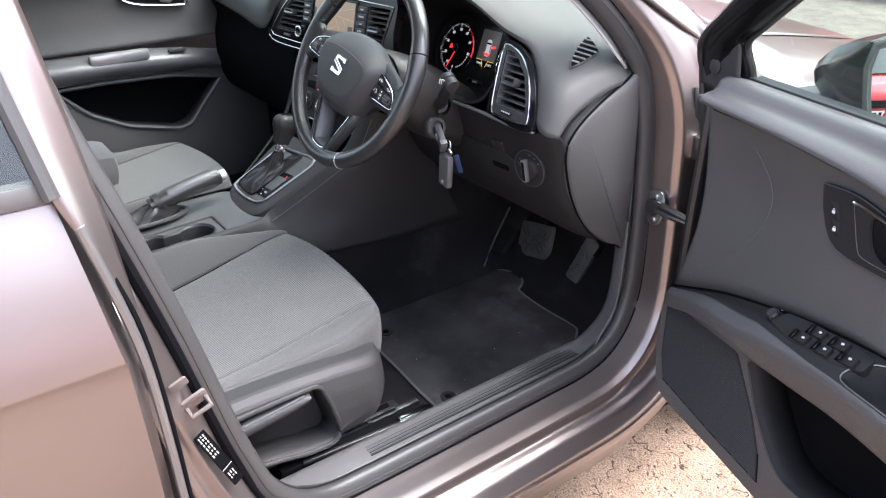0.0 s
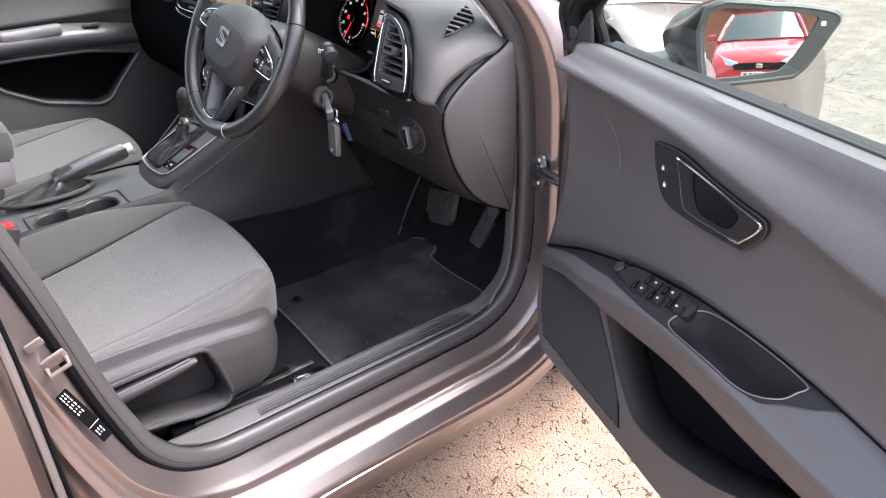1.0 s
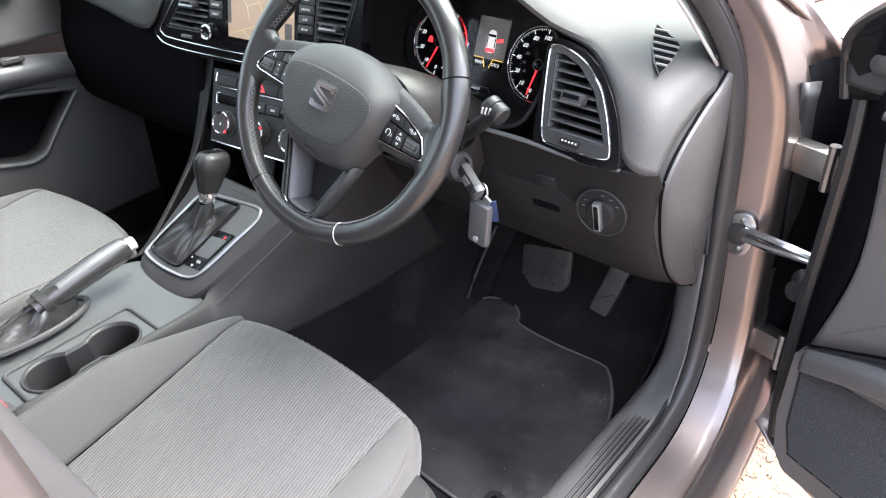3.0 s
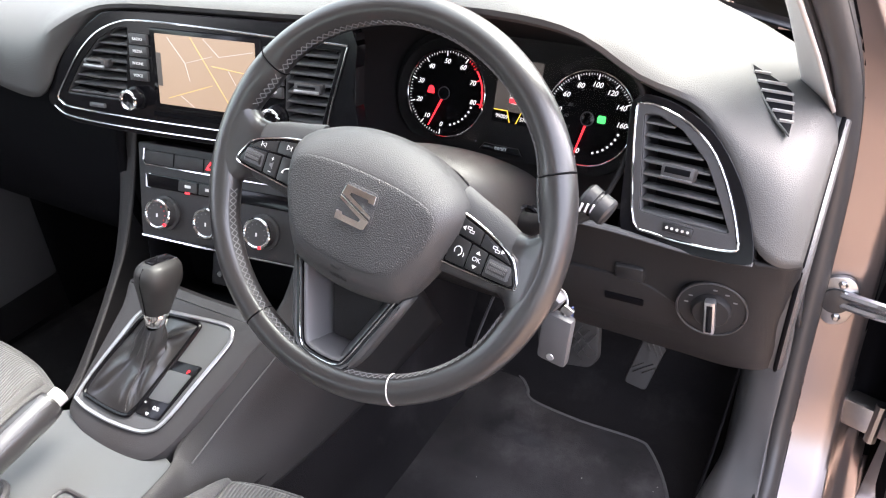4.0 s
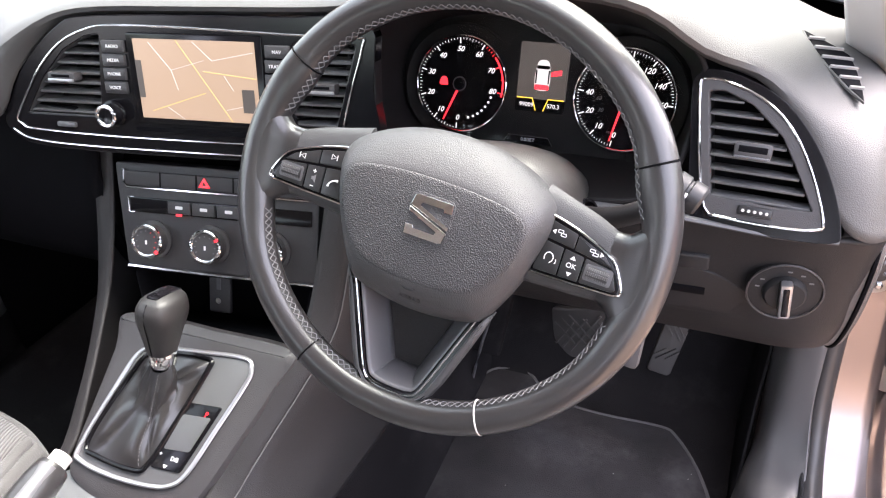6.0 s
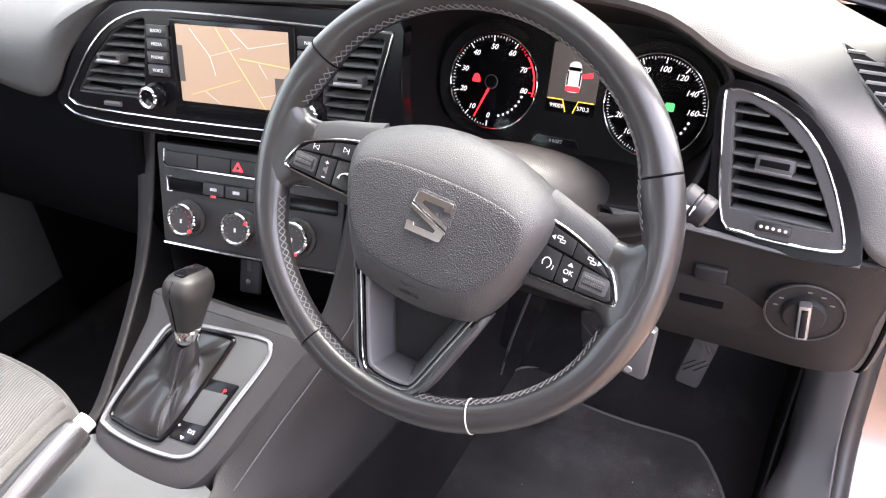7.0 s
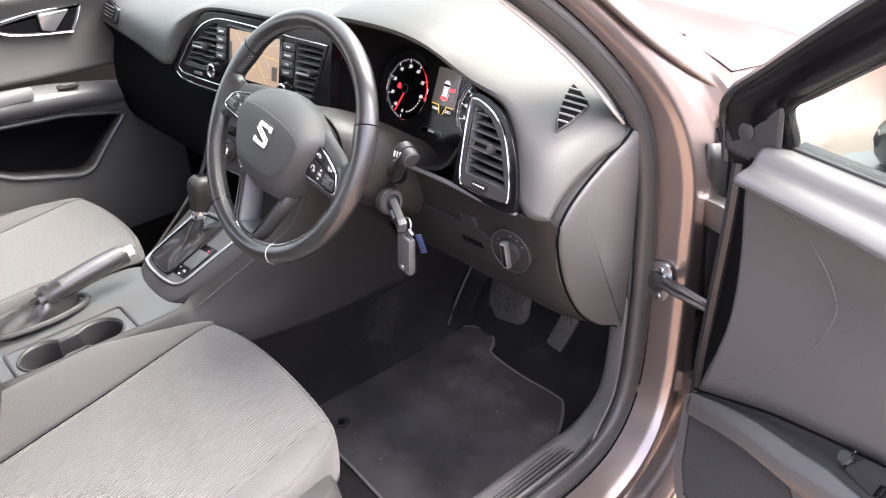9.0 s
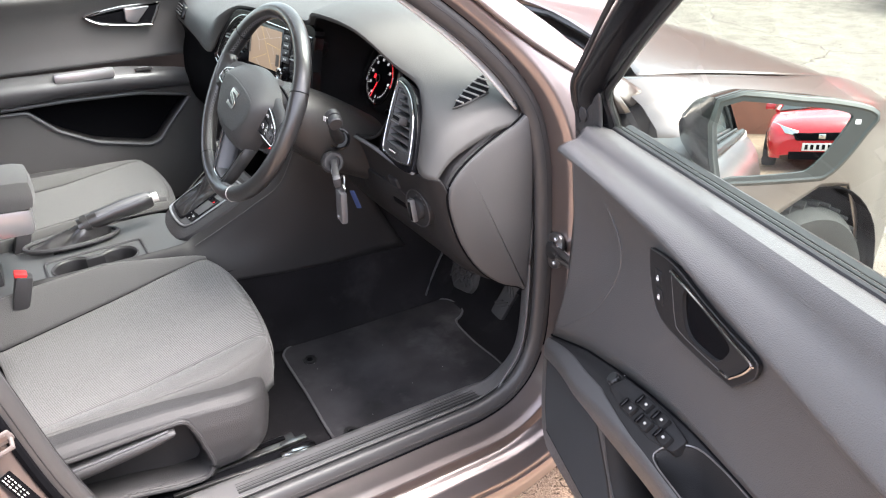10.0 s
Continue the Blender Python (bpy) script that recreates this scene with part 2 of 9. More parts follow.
def concrete():
    m = material("worn_concrete", (0.45, 0.315, 0.225), 0.9, 0, 120, 1.0, 0.30, 1.4)
    nt, b = m.node_tree, m.node_tree.nodes["Principled BSDF"]
    co = nt.nodes.new("ShaderNodeTexCoord")
    def node(kind, **values):
        n = nt.nodes.new("ShaderNode" + kind)
        for k, v in values.items():
            n.inputs[k].default_value = v
        return n
    def ramp(socket, a, b, low):
        r = nt.nodes.new("ShaderNodeValToRGB")
        r.color_ramp.elements[0].position, r.color_ramp.elements[1].position = a, b
        r.color_ramp.elements[0].color = low
        nt.links.new(socket, r.inputs[0])
        return r.outputs[0]
    def times(a, b, k):
        n = nt.nodes.new("ShaderNodeMixRGB")
        n.blend_type, n.inputs[0].default_value = "MULTIPLY", k
        nt.links.new(a, n.inputs[1])
        nt.links.new(b, n.inputs[2])
        return n.outputs[0]
    warp = node("TexNoise", Scale=26.0, Detail=5.0)
    nt.links.new(co.outputs["Object"], warp.inputs["Vector"])
    add = nt.nodes.new("ShaderNodeMixRGB")
    add.inputs[0].default_value = 0.035
    nt.links.new(co.outputs["Object"], add.inputs[1])
    nt.links.new(warp.outputs["Color"], add.inputs[2])
    pits = node("TexVoronoi", Scale=62.0)
    nt.links.new(add.outputs[0], pits.inputs["Vector"])
    stones = node("TexNoise", Scale=230.0, Detail=2.0)
    nt.links.new(co.outputs["Object"], stones.inputs["Vector"])
    worn = node("TexNoise", Scale=7.0, Detail=6.0)
    nt.links.new(co.outputs["Object"], worn.inputs["Vector"])
    slabs = node("TexVoronoi", Scale=0.55)
    slabs.feature = "DISTANCE_TO_EDGE"
    wide = nt.nodes.new("ShaderNodeMixRGB")
    wide.inputs[0].default_value = 0.12
    nt.links.new(co.outputs["Object"], wide.inputs[1])
    nt.links.new(worn.outputs["Color"], wide.inputs[2])
    nt.links.new(wide.outputs[0], slabs.inputs["Vector"])
    pit = ramp(pits.outputs["Distance"], 0.10, 0.30, (0.16, 0.14, 0.13, 1))
    spot = ramp(stones.outputs["Fac"], 0.36, 0.56, (0.42, 0.38, 0.34, 1))
    crack = ramp(slabs.outputs["Distance"], 0.0008, 0.0035, (0.16, 0.13, 0.12, 1))
    few = node("TexNoise", Scale=0.9, Detail=2.0)
    nt.links.new(co.outputs["Object"], few.inputs["Vector"])
    keep = ramp(few.outputs["Fac"], 0.50, 0.60, (0, 0, 0, 1))
    heal = nt.nodes.new("ShaderNodeMixRGB")
    heal.inputs[2].default_value = (1, 1, 1, 1)
    nt.links.new(keep, heal.inputs[0])
    nt.links.new(crack, heal.inputs[1])
    crack = heal.outputs[0]
    flaw = node("TexVoronoi", Scale=30.0)
    flaw.feature = "DISTANCE_TO_EDGE"
    nt.links.new(add.outputs[0], flaw.inputs["Vector"])
    chip = ramp(flaw.outputs["Distance"], 0.012, 0.060, (0.07, 0.055, 0.05, 1))
    where = node("TexNoise", Scale=34.0, Detail=3.0)
    nt.links.new(co.outputs["Object"], where.inputs["Vector"])
    whole = ramp(where.outputs["Fac"], 0.54, 0.60, (1, 1, 1, 1))
    whole.node.color_ramp.elements[1].color = (0, 0, 0, 1)
    mend = nt.nodes.new("ShaderNodeMixRGB")
    mend.inputs[2].default_value = (1, 1, 1, 1)
    nt.links.new(whole, mend.inputs[0])
    nt.links.new(chip, mend.inputs[1])
    chip = mend.outputs[0]
    patch = ramp(worn.outputs["Fac"], 0.30, 0.60, (0.62, 0.60, 0.58, 1))
    tone = times(times(times(times(times(b.inputs["Base Color"].links[0].from_socket, pit, 0.45), chip, 0.9), spot, 0.75), crack, 0.8), patch, 0.75)
    # multiplied darker and bluer towards +y, blended from 0.8 to 2.2
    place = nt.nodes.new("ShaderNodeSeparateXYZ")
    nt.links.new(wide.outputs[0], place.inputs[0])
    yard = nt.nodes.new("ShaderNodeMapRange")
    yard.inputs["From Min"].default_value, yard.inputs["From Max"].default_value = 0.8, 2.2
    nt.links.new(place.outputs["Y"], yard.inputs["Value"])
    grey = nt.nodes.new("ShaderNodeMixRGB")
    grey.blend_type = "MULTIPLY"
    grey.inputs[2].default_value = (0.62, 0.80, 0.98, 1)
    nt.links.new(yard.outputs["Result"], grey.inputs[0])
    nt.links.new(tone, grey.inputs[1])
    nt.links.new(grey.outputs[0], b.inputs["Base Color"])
    rel = node("Bump", Strength=1.0, Distance=0.007)
    nt.links.new(times(times(times(pit, spot, 0.7), chip, 1.0), crack, 1.0), rel.inputs["Height"])
    nt.links.new(b.inputs["Normal"].links[0].from_socket, rel.inputs["Normal"])
    nt.links.new(rel.outputs[0], b.inputs["Normal"])
    return m


CONCRETE = concrete()
BRICK = material("red_brick", (0.30, 0.13, 0.09), 0.85, 0, 30, 0.5, 0.3, 2)


# ---- shape helpers ----
def thing(name, label, category, at=(0, 0, 0), group="", kind=""):
    ob = new(name)
    ob.matrix_basis = Matrix.Translation(at)
    return tagged(ob, label, category, group, kind)


def part(name, bm, mat, parent=None, label="", frame_m=None, smooth=True, thick=0.0, bevel=0.0):
    """Links a bmesh, given in world axes (or in frame_m), as one mesh object under a thing or a part."""
    if frame_m is not None:
        bm.transform(frame_m)
    bmesh.ops.recalc_face_normals(bm, faces=bm.faces) if len(bm.faces) < 60000 else None
    me = bpy.data.meshes.new(name)
    for fc in bm.faces:
        fc.smooth = smooth
    for e in bm.edges:
        if len(e.link_faces) == 2 and e.calc_face_angle(0) > 0.62:
            e.smooth = False
    bm.to_mesh(me)
    bm.free()
    me.materials.append(mat)
    ob = new(name, me)
    if parent is not None:
        up, chain = parent, Matrix()
        while up is not None:
            chain = up.matrix_basis @ chain if up.parent is None else up.matrix_parent_inverse @ up.matrix_basis @ chain
            up = up.parent
        ob.parent = parent
        ob.matrix_parent_inverse = chain.inverted()
    if label:
        tagged(ob, label)
    if thick:
        mod = ob.modifiers.new("thickness", "SOLIDIFY")
        mod.thickness, mod.offset = thick, 0.0
    if bevel:
        mod = ob.modifiers.new("edge", "BEVEL")
        mod.width, mod.segments, mod.limit_method, mod.angle_limit = bevel, 2, "ANGLE", radians(35)
    return ob


def spline(pts, n=4, closed=False):
    """Catmull-Rom curve through pts."""
    p = [Vector(q) for q in pts]
    out, count = [], len(p)
    for i in range(count if closed else count - 1):
        a, b, c, d = ((p[(i + k) % count] if closed else p[min(max(i + k, 0), count - 1)]) for k in (-1, 0, 1, 2))
        for j in range(n):
            t = j / n
            out.append(0.5 * (2 * b + (c - a) * t + (2 * a - 5 * b + 4 * c - d) * t * t + (3 * b - a - 3 * c + d) * t ** 3))
    return out if closed else out + [p[-1]]


def sheet(rows, closed=False, ring=False, caps=False):
    """A grid of quads through rows of points. closed: each row is a loop; ring: the last row joins the first."""
    bm = bmesh.new()
    vs = [[bm.verts.new(q) for q in row] for row in rows]
    m = len(rows[0])
    for i in range(len(rows) if ring else len(rows) - 1):
        a, b = vs[i], vs[(i + 1) % len(rows)]
        for j in range(m if closed else m - 1):
            k = (j + 1) % m
            try:
                bm.faces.new((a[j], a[k], b[k], b[j]))
            except ValueError:
                pass
    if caps:
        bm.faces.new(vs[0])
        bm.faces.new(vs[-1])
    return bm


def loft(sections, nu=4, nv=4, closed=False, caps=False):
    """A smooth skin over a few sections with the same number of points."""
    rows = [spline(s, nu, closed) for s in sections]
    cols = [spline(c, nv) for c in zip(*rows)]
    return sheet(list(zip(*cols)), closed, caps=caps)


def tube(path, r, sides=8, closed=False, flat=1.0, up=(0, 0, 1)):
    """A round bar along a path; r a number or one for each point; flat squashes it along up."""
    path = [Vector(p) for p in path]
    rows, n = [], len(path)
    side = None
    for i, p in enumerate(path):
        q0, q1 = path[(i - 1) % n] if closed or i else p, path[(i + 1) % n] if closed or i < n - 1 else p
        d = (q1 - q0).normalized()
        ref = Vector(up) if abs(d.dot(Vector(up))) < 0.95 else Vector((0, 1, 0.2)).normalized()
        side = d.cross(ref).normalized()
        top = side.cross(d).normalized()
        rad = r[i] if isinstance(r, (list, tuple)) else r
        rows.append([p + side * rad * math.cos(a) + top * rad * flat * math.sin(a) for a in (2 * math.pi * k / sides for k in range(sides))])
    return sheet(rows, True, ring=closed, caps=not closed)


def rounded(poly, r=0.005, n=4):
    """A polygon in the plane with its corners rounded."""
    out, count = [], len(poly)
    for i in range(count):
        a, b, c = Vector(poly[i - 1]), Vector(poly[i]), Vector(poly[(i + 1) % count])
        la, lc = (a - b).length, (c - b).length
        k = min(r, la * 0.48, lc * 0.48)
        p, q = b + (a - b) * (k / la), b + (c - b) * (k / lc)
        for j in range(n + 1):
            t = j / n
            out.append((1 - t) ** 2 * p + 2 * t * (1 - t) * b + t * t * q)
    return out


def inset(poly, d):
    """The polygon drawn in by d."""
    area = sum(a[0] * b[1] - b[0] * a[1] for a, b in zip(poly, poly[1:] + poly[:1]))
    s = 1 if area > 0 else -1
    out = []
    for i in range(len(poly)):
        a, b, c = Vector(poly[i - 1]), Vector(poly[i]), Vector(poly[(i + 1) % len(poly)])
        n1, n2 = (b - a), (c - b)
        n1, n2 = Vector((-n1.y, n1.x)), Vector((-n2.y, n2.x))
        n = (n1.normalized() if n1.length else n1) + (n2.normalized() if n2.length else n2)
        n = n.normalized() if n.length else n
        out.append(b + n * d * s)
    return out


def plate(poly, z0, z1, edge=0.0):
    """A solid plate over a polygon in the plane, its upper rim eased by edge."""
    poly = [Vector(p) for p in poly]
    levels = [(poly, z0), (poly, z1 - edge)]
    if edge:
        levels += [(inset(poly, edge * 0.35), z1 - edge * 0.3), (inset(poly, edge), z1)]
    else:
        levels[1] = (poly, z1)
    return sheet([[(p.x, p.y, z) for p in pp] for pp, z in levels], True, caps=True)


def hoop(poly, w, z0, z1):
    """A flat band of width w inside a polygon."""
    inn = inset(poly, w)
    mid = inset(poly, w / 2)
    return sheet([[(p[0], p[1], z0) for p in poly], [(p[0], p[1], (z0 + z1) / 2 + (z1 - z0) * 0.25) for p in poly], [(p[0], p[1], z1) for p in mid],
                  [(p[0], p[1], (z0 + z1) / 2 + (z1 - z0) * 0.25) for p in inn], [(p[0], p[1], z0) for p in inn]], True)


def disc(cx, cy, r, n=32):
    return [Vector((cx + r * math.cos(2 * math.pi * k / n), cy + r * math.sin(2 * math.pi * k / n))) for k in range(n)]


def rect(x0, y0, x1, y1, r=0.003, n=3):
    return rounded([(x0, y0), (x1, y0), (x1, y1), (x0, y1)], r, n)


def brick(x, y, z, r=0.004, m=None):
    """A box of that size, its edges eased."""
    bm = bmesh.new()
    bmesh.ops.create_cube(bm, size=1.0)
    bmesh.ops.scale(bm, vec=(x, y, z), verts=bm.verts)
    if r:
        bmesh.ops.bevel(bm, geom=bm.edges[:], offset=min(r, x * 0.45, y * 0.45, z * 0.45), segments=2, affect="EDGES", profile=0.6)
    if m is not None:
        bm.transform(m)
    return bm


def barrel(profile, n=32):
    """A turned shape about z from (radius, height) pairs."""
    return sheet([[(r * math.cos(2 * math.pi * k / n), r * math.sin(2 * math.pi * k / n), h) for k in range(n)] for r, h in profile], True, caps=True)


def axes(o, ux, uy):
    """A frame at o whose x and y run along ux and uy."""
    ux = Vector(ux).normalized()
    uy = Vector(uy)
    uz = ux.cross(uy).normalized()
    uy = uz.cross(ux)
    return Matrix(((ux.x, uy.x, uz.x, o[0]), (ux.y, uy.y, uz.y, o[1]), (ux.z, uy.z, uz.z, o[2]), (0, 0, 0, 1)))


def inside(poly, x, y):
    """Whether a point lies in a polygon."""
    hit = False
    for a, b in zip(poly, list(poly[1:]) + [poly[0]]):
        if (a[1] > y) != (b[1] > y) and x < a[0] + (b[0] - a[0]) * (y - a[1]) / (b[1] - a[1]):
            hit = not hit
    return hit


def clip_line(poly, y):
    """The sides of a polygon at height y."""
    xs = []
    for a, b in zip(poly, poly[1:] + poly[:1]):
        if (a[1] - y) * (b[1] - y) < 0:
            xs.append(a[0] + (b[0] - a[0]) * (y - a[1]) / (b[1] - a[1]))
    return (min(xs), max(xs)) if len(xs) > 1 else (0, 0)


def cut(bm, test):
    """Opens a hole: drops the faces whose middle passes the test."""
    bmesh.ops.delete(bm, geom=[fc for fc in bm.faces if test(fc.calc_center_median())], context="FACES")
    return bm


def lettering(text, size, x, y, z, m, mat, parent, turn=0.0, name="lettering", lean=0.0):
    """Words as a thin mesh, centred at (x, y, z) of the frame m."""
    cu = bpy.data.curves.new("letters", "FONT")
    cu.body, cu.size, cu.align_x, cu.align_y, cu.extrude, cu.shear, cu.resolution_u = text, size, "CENTER", "CENTER", 0.0002, lean, 3
    tmp = bpy.data.objects.new("letters", cu)
    scene.collection.objects.link(tmp)
    me = bpy.data.meshes.new_from_object(tmp)
    bpy.data.objects.remove(tmp)
    bm = bmesh.new()
    bm.from_mesh(me)
    bpy.data.meshes.remove(me)
    return part(name, bm, mat, parent, frame_m=m @ Matrix.Translation((x, y, z)) @ Matrix.Rotation(turn, 4, "Z"), smooth=False)


# ---- ground ----
def ground():
    bm = bmesh.new()
    bmesh.ops.create_grid(bm, x_segments=2, y_segments=2, size=400)
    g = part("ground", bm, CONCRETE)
    return tagged(g, "worn pale beige concrete yard with pits and cracks", "ground", kind="structure")


ground()


# ---- car body round the driver's door opening ----
body = thing("car_body", "metallic brown-grey hatchback body with open driver's door", "car body", (0, 0, 0), kind="structure")

# the seal's line round the opening, with the way out of the opening in the side plane
SEAL = [(0.746, -0.23, 0.366), (0.746, -0.10, 0.366), (0.745, 0.15, 0.366), (0.744, 0.29, 0.370), (0.741, 0.362, 0.402), (0.737, 0.402, 0.47), (0.733, 0.414, 0.58),
        (0.729, 0.414, 0.72), (0.722, 0.405, 0.86), (0.708, 0.375, 0.96), (0.680, 0.29, 1.06), (0.645, 0.15, 1.17), (0.605, 0.0, 1.27), (0.575, -0.16, 1.345),
        (0.560, -0.36, 1.375), (0.580, -0.50, 1.365), (0.630, -0.565, 1.30), (0.690, -0.572, 1.20), (0.745, -0.552, 1.07), (0.772, -0.515, 0.93), (0.780, -0.475, 0.77),
        (0.780, -0.44, 0.61), (0.774, -0.415, 0.52), (0.766, -0.392, 0.455), (0.757, -0.352, 0.402), (0.750, -0.30, 0.374)]
T_SILL = [(0, 0), (0.021, 0.010), (0.025, 0.013), (0.027, 0.060), (0.030, 0.0755), (0.052, 0.073), (0.053, 0.0785), (0.058, 0.0875), (0.062, 0.101), (0.085, 0.1225), (0.100, 0.1165), (0.103, 0.121), (0.116, 0.1185), (0.170, 0.100)]
T_FRONT = [(0, 0), (0.012, 0.012), (0.022, 0.010), (0.028, 0.052), (0.036, 0.066), (0.060, 0.070), (0.085, 0.075), (0.105, 0.085), (0.125, 0.105), (0.13, 0.125), (0.14, 0.13)]
T_ROOF = [(0, 0), (0.012, 0.012), (0.022, 0.012), (0.030, 0.030), (0.042, 0.034), (0.055, 0.034), (0.066, 0.030), (0.078, 0.020), (0.09, 0.006), (0.10, -0.01), (0.105, -0.02)]
T_B = [(0, 0), (0.024, 0.010), (0.030, 0.014), (0.066, 0.034), (0.072, 0.036), (0.076, 0.033), (0.080, 0.031), (0.084, 0.033), (0.088, 0.030), (0.09, 0.015), (0.09, 0.0)]
for section in (T_FRONT, T_ROOF, T_B):
    for k in (10, 9, 8):
        section.insert(k, tuple((a + b) / 2 for a, b in zip(section[k - 1], section[k])))
KIND = [T_SILL] * 4 + [None] * 3 + [T_FRONT] * 2 + [None] + [T_ROOF] * 7 + [None] + [T_B] * 2 + [None] * 6
blend = []
for i, k in enumerate(KIND):
    if k is None:
        n = len(KIND)
        da = next(j for j in range(n) if KIND[i - j])
        db = next(j for j in range(n) if KIND[(i + j) % n])
        w = da / (da + db)
        blend.append([(p[0] * (1 - w) + q[0] * w, p[1] * (1 - w) + q[1] * w) for p, q in zip(KIND[i - da], KIND[(i + db) % n])])
    else:
        blend.append(k)
MID = Vector((0, -0.08, 0.85))
rings = []
for i, p in enumerate(SEAL):
    a, b = Vector(SEAL[i - 1]), Vector(SEAL[(i + 1) % len(SEAL)])
    d = (b - a)
    o = Vector((0, d.z, -d.y)).normalized()
    if o.dot(Vector((0, p[1], p[2])) - MID) < 0:
        o = -o
    rings.append([Vector(p) + o * s + Vector((x, 0, 0)) for s, x in blend[i]])
cols = [spline(c, 5, True) for c in zip(*rings)]


def crisp(row, r=0.0016, f=0.0055):
    """A folded sheet's section: each bend becomes a tight rounded crease between flat runs."""
    out = [row[0]]
    for a, b, c in zip(row, row[1:], row[2:]):
        ab, bc = (b - a).length, (c - b).length
        da, dc = (a - b).normalized(), (c - b).normalized()
        out += [b + da * min(f, ab * 0.4), b + da * min(r, ab * 0.2), b + dc * min(r, bc * 0.2), b + dc * min(f, bc * 0.4)]
    return out + [row[-1]]


frame_rows = [crisp(list(r)) for r in zip(*cols)]
def joined(rows):
    """A skin that runs once round the opening and closes on itself."""
    bm = sheet(rows + [rows[0]])
    bmesh.ops.remove_doubles(bm, verts=bm.verts[:], dist=1e-5)
    return bm


# jamb faces in the hinge gap, blackened to stand for its shade
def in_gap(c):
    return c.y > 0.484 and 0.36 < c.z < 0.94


# upper centre pillar faces, darkened in colour for the shaded gap
def in_pillar_gap(c):
    return c.y < -0.535 and 0.86 < c.z < 1.32 and c.x > 0.60


part("hinge_gap", cut(joined(frame_rows), lambda c: not in_gap(c)), DARK, body, "door jamb in the hinge gap, blackened for its shade", thick=0.002)
part("pillar_gap", cut(joined(frame_rows), lambda c: not in_pillar_gap(c)), RUBBER, body, "gap on the centre pillar, blackened for its shade", thick=0.002)
part("door_frame", cut(joined(frame_rows), lambda c: in_gap(c) or in_pillar_gap(c)), PAINT, body, "glossy brown-grey painted door jamb and sill", thick=0.002)
# rubber seal on the flange: a broad soft band, rolled over the edge
SECTION = [(0.008, -0.010), (-0.001, -0.0085), (-0.005, -0.002), (-0.004, 0.005), (0.003, 0.011), (0.012, 0.0145), (0.021, 0.0145), (0.028, 0.012)]
seal_rings = []
for i, p in enumerate(SEAL):
    a, b = Vector(SEAL[i - 1]), Vector(SEAL[(i + 1) % len(SEAL)])
    d = (b - a)
    o = Vector((0, d.z, -d.y)).normalized()
    if o.dot(Vector((0, p[1], p[2])) - MID) < 0:
        o = -o
    k = 0.9
    seal_rings.append([Vector(p) + o * (s * k) + Vector((x, 0, 0)) for s, x in SECTION])
seal_cols = [spline(c, 6, True) for c in zip(*seal_rings)]
seal_rows = [spline(list(r), 2) for r in zip(*seal_cols)]
part("door_seal", joined(seal_rows), SEAL_GREY, body, "dark grey rubber door seal", thick=0.002)
for ridge, r_ridge, mat_ridge in ((-1, 0.0034, DARK), (-5, 0.0011, RUBBER)):
    broad = [r_ridge + 0.0042 * min(1.0, max(0.0, (-r[ridge].y - 0.40) / 0.05)) * (ridge == -1) for r in seal_rows]
    part("seal_ridge", tube([r[ridge] + Vector((0.0025 if ridge == -1 else 0.0004, 0, 0)) for r in seal_rows], broad, 8, True), mat_ridge, body)
seal_path = spline(SEAL, 6, True)
part("seal_lip", tube([p + Vector((-0.0125, 0, 0.002 if p.z < 0.4 else 0)) for p in seal_path], 0.0030, 8, True, 1.6), RUBBER, body)

# inner edge trims: sill plate with ribs, lower front pillar, upper pillar, centre pillar
def ribbon(path_rows, name, mat, label="", thick=0.004):
    return part(name, loft(path_rows, 4, 4), mat, body, label, thick=thick)


ribbon([[(0.655, y, 0.28), (0.664, y, 0.345), (0.681, y, 0.364), (0.700, y, 0.3665), (0.720, y, 0.3655), (0.738, y, 0.361)] for y in (-0.55, -0.2, 0.1, 0.29)]
       + [[(0.652, 0.345, 0.28), (0.660, 0.352, 0.335), (0.681, 0.35, 0.372), (0.702, 0.349, 0.382), (0.724, 0.349, 0.398), (0.733, 0.350, 0.408)],
          [(0.672, 0.43, 0.30), (0.676, 0.428, 0.38), (0.684, 0.41, 0.43), (0.698, 0.398, 0.445), (0.72, 0.392, 0.458), (0.728, 0.392, 0.468)],
          [(0.670, 0.47, 0.55), (0.672, 0.456, 0.55), (0.679, 0.434, 0.56), (0.69, 0.415, 0.57), (0.715, 0.404, 0.58), (0.725, 0.404, 0.59)],
          [(0.672, 0.47, 0.66), (0.674, 0.456, 0.655), (0.680, 0.434, 0.65), (0.69, 0.415, 0.645), (0.712, 0.405, 0.64), (0.722, 0.405, 0.64)]],
       "sill_trim", SILL, "black grained plastic sill and kick panel")
for k in range(5):
    x = 0.687 + k * 0.0075
    part("sill_rib", tube([(x, y, 0.3658 + 0.0005 * min(k, 2)) for y in (-0.20, 0.0, 0.2, 0.30)], 0.0020, 6), PLASTIC, body)
    part("sill_groove", tube([(x + 0.0036, y, 0.3672 + 0.0004 * min(k, 2)) for y in (-0.20, 0.0, 0.2, 0.30)], 0.0013, 5), LOWER, body)
ribbon([[(0.728, 0.40, 0.64), (0.716, 0.41, 0.75), (0.713, 0.40, 0.86), (0.700, 0.37, 0.955)],
        [(0.708, 0.41, 0.64), (0.705, 0.42, 0.75), (0.702, 0.41, 0.86), (0.690, 0.39, 0.955)]], "pillar_strip", PLASTIC)
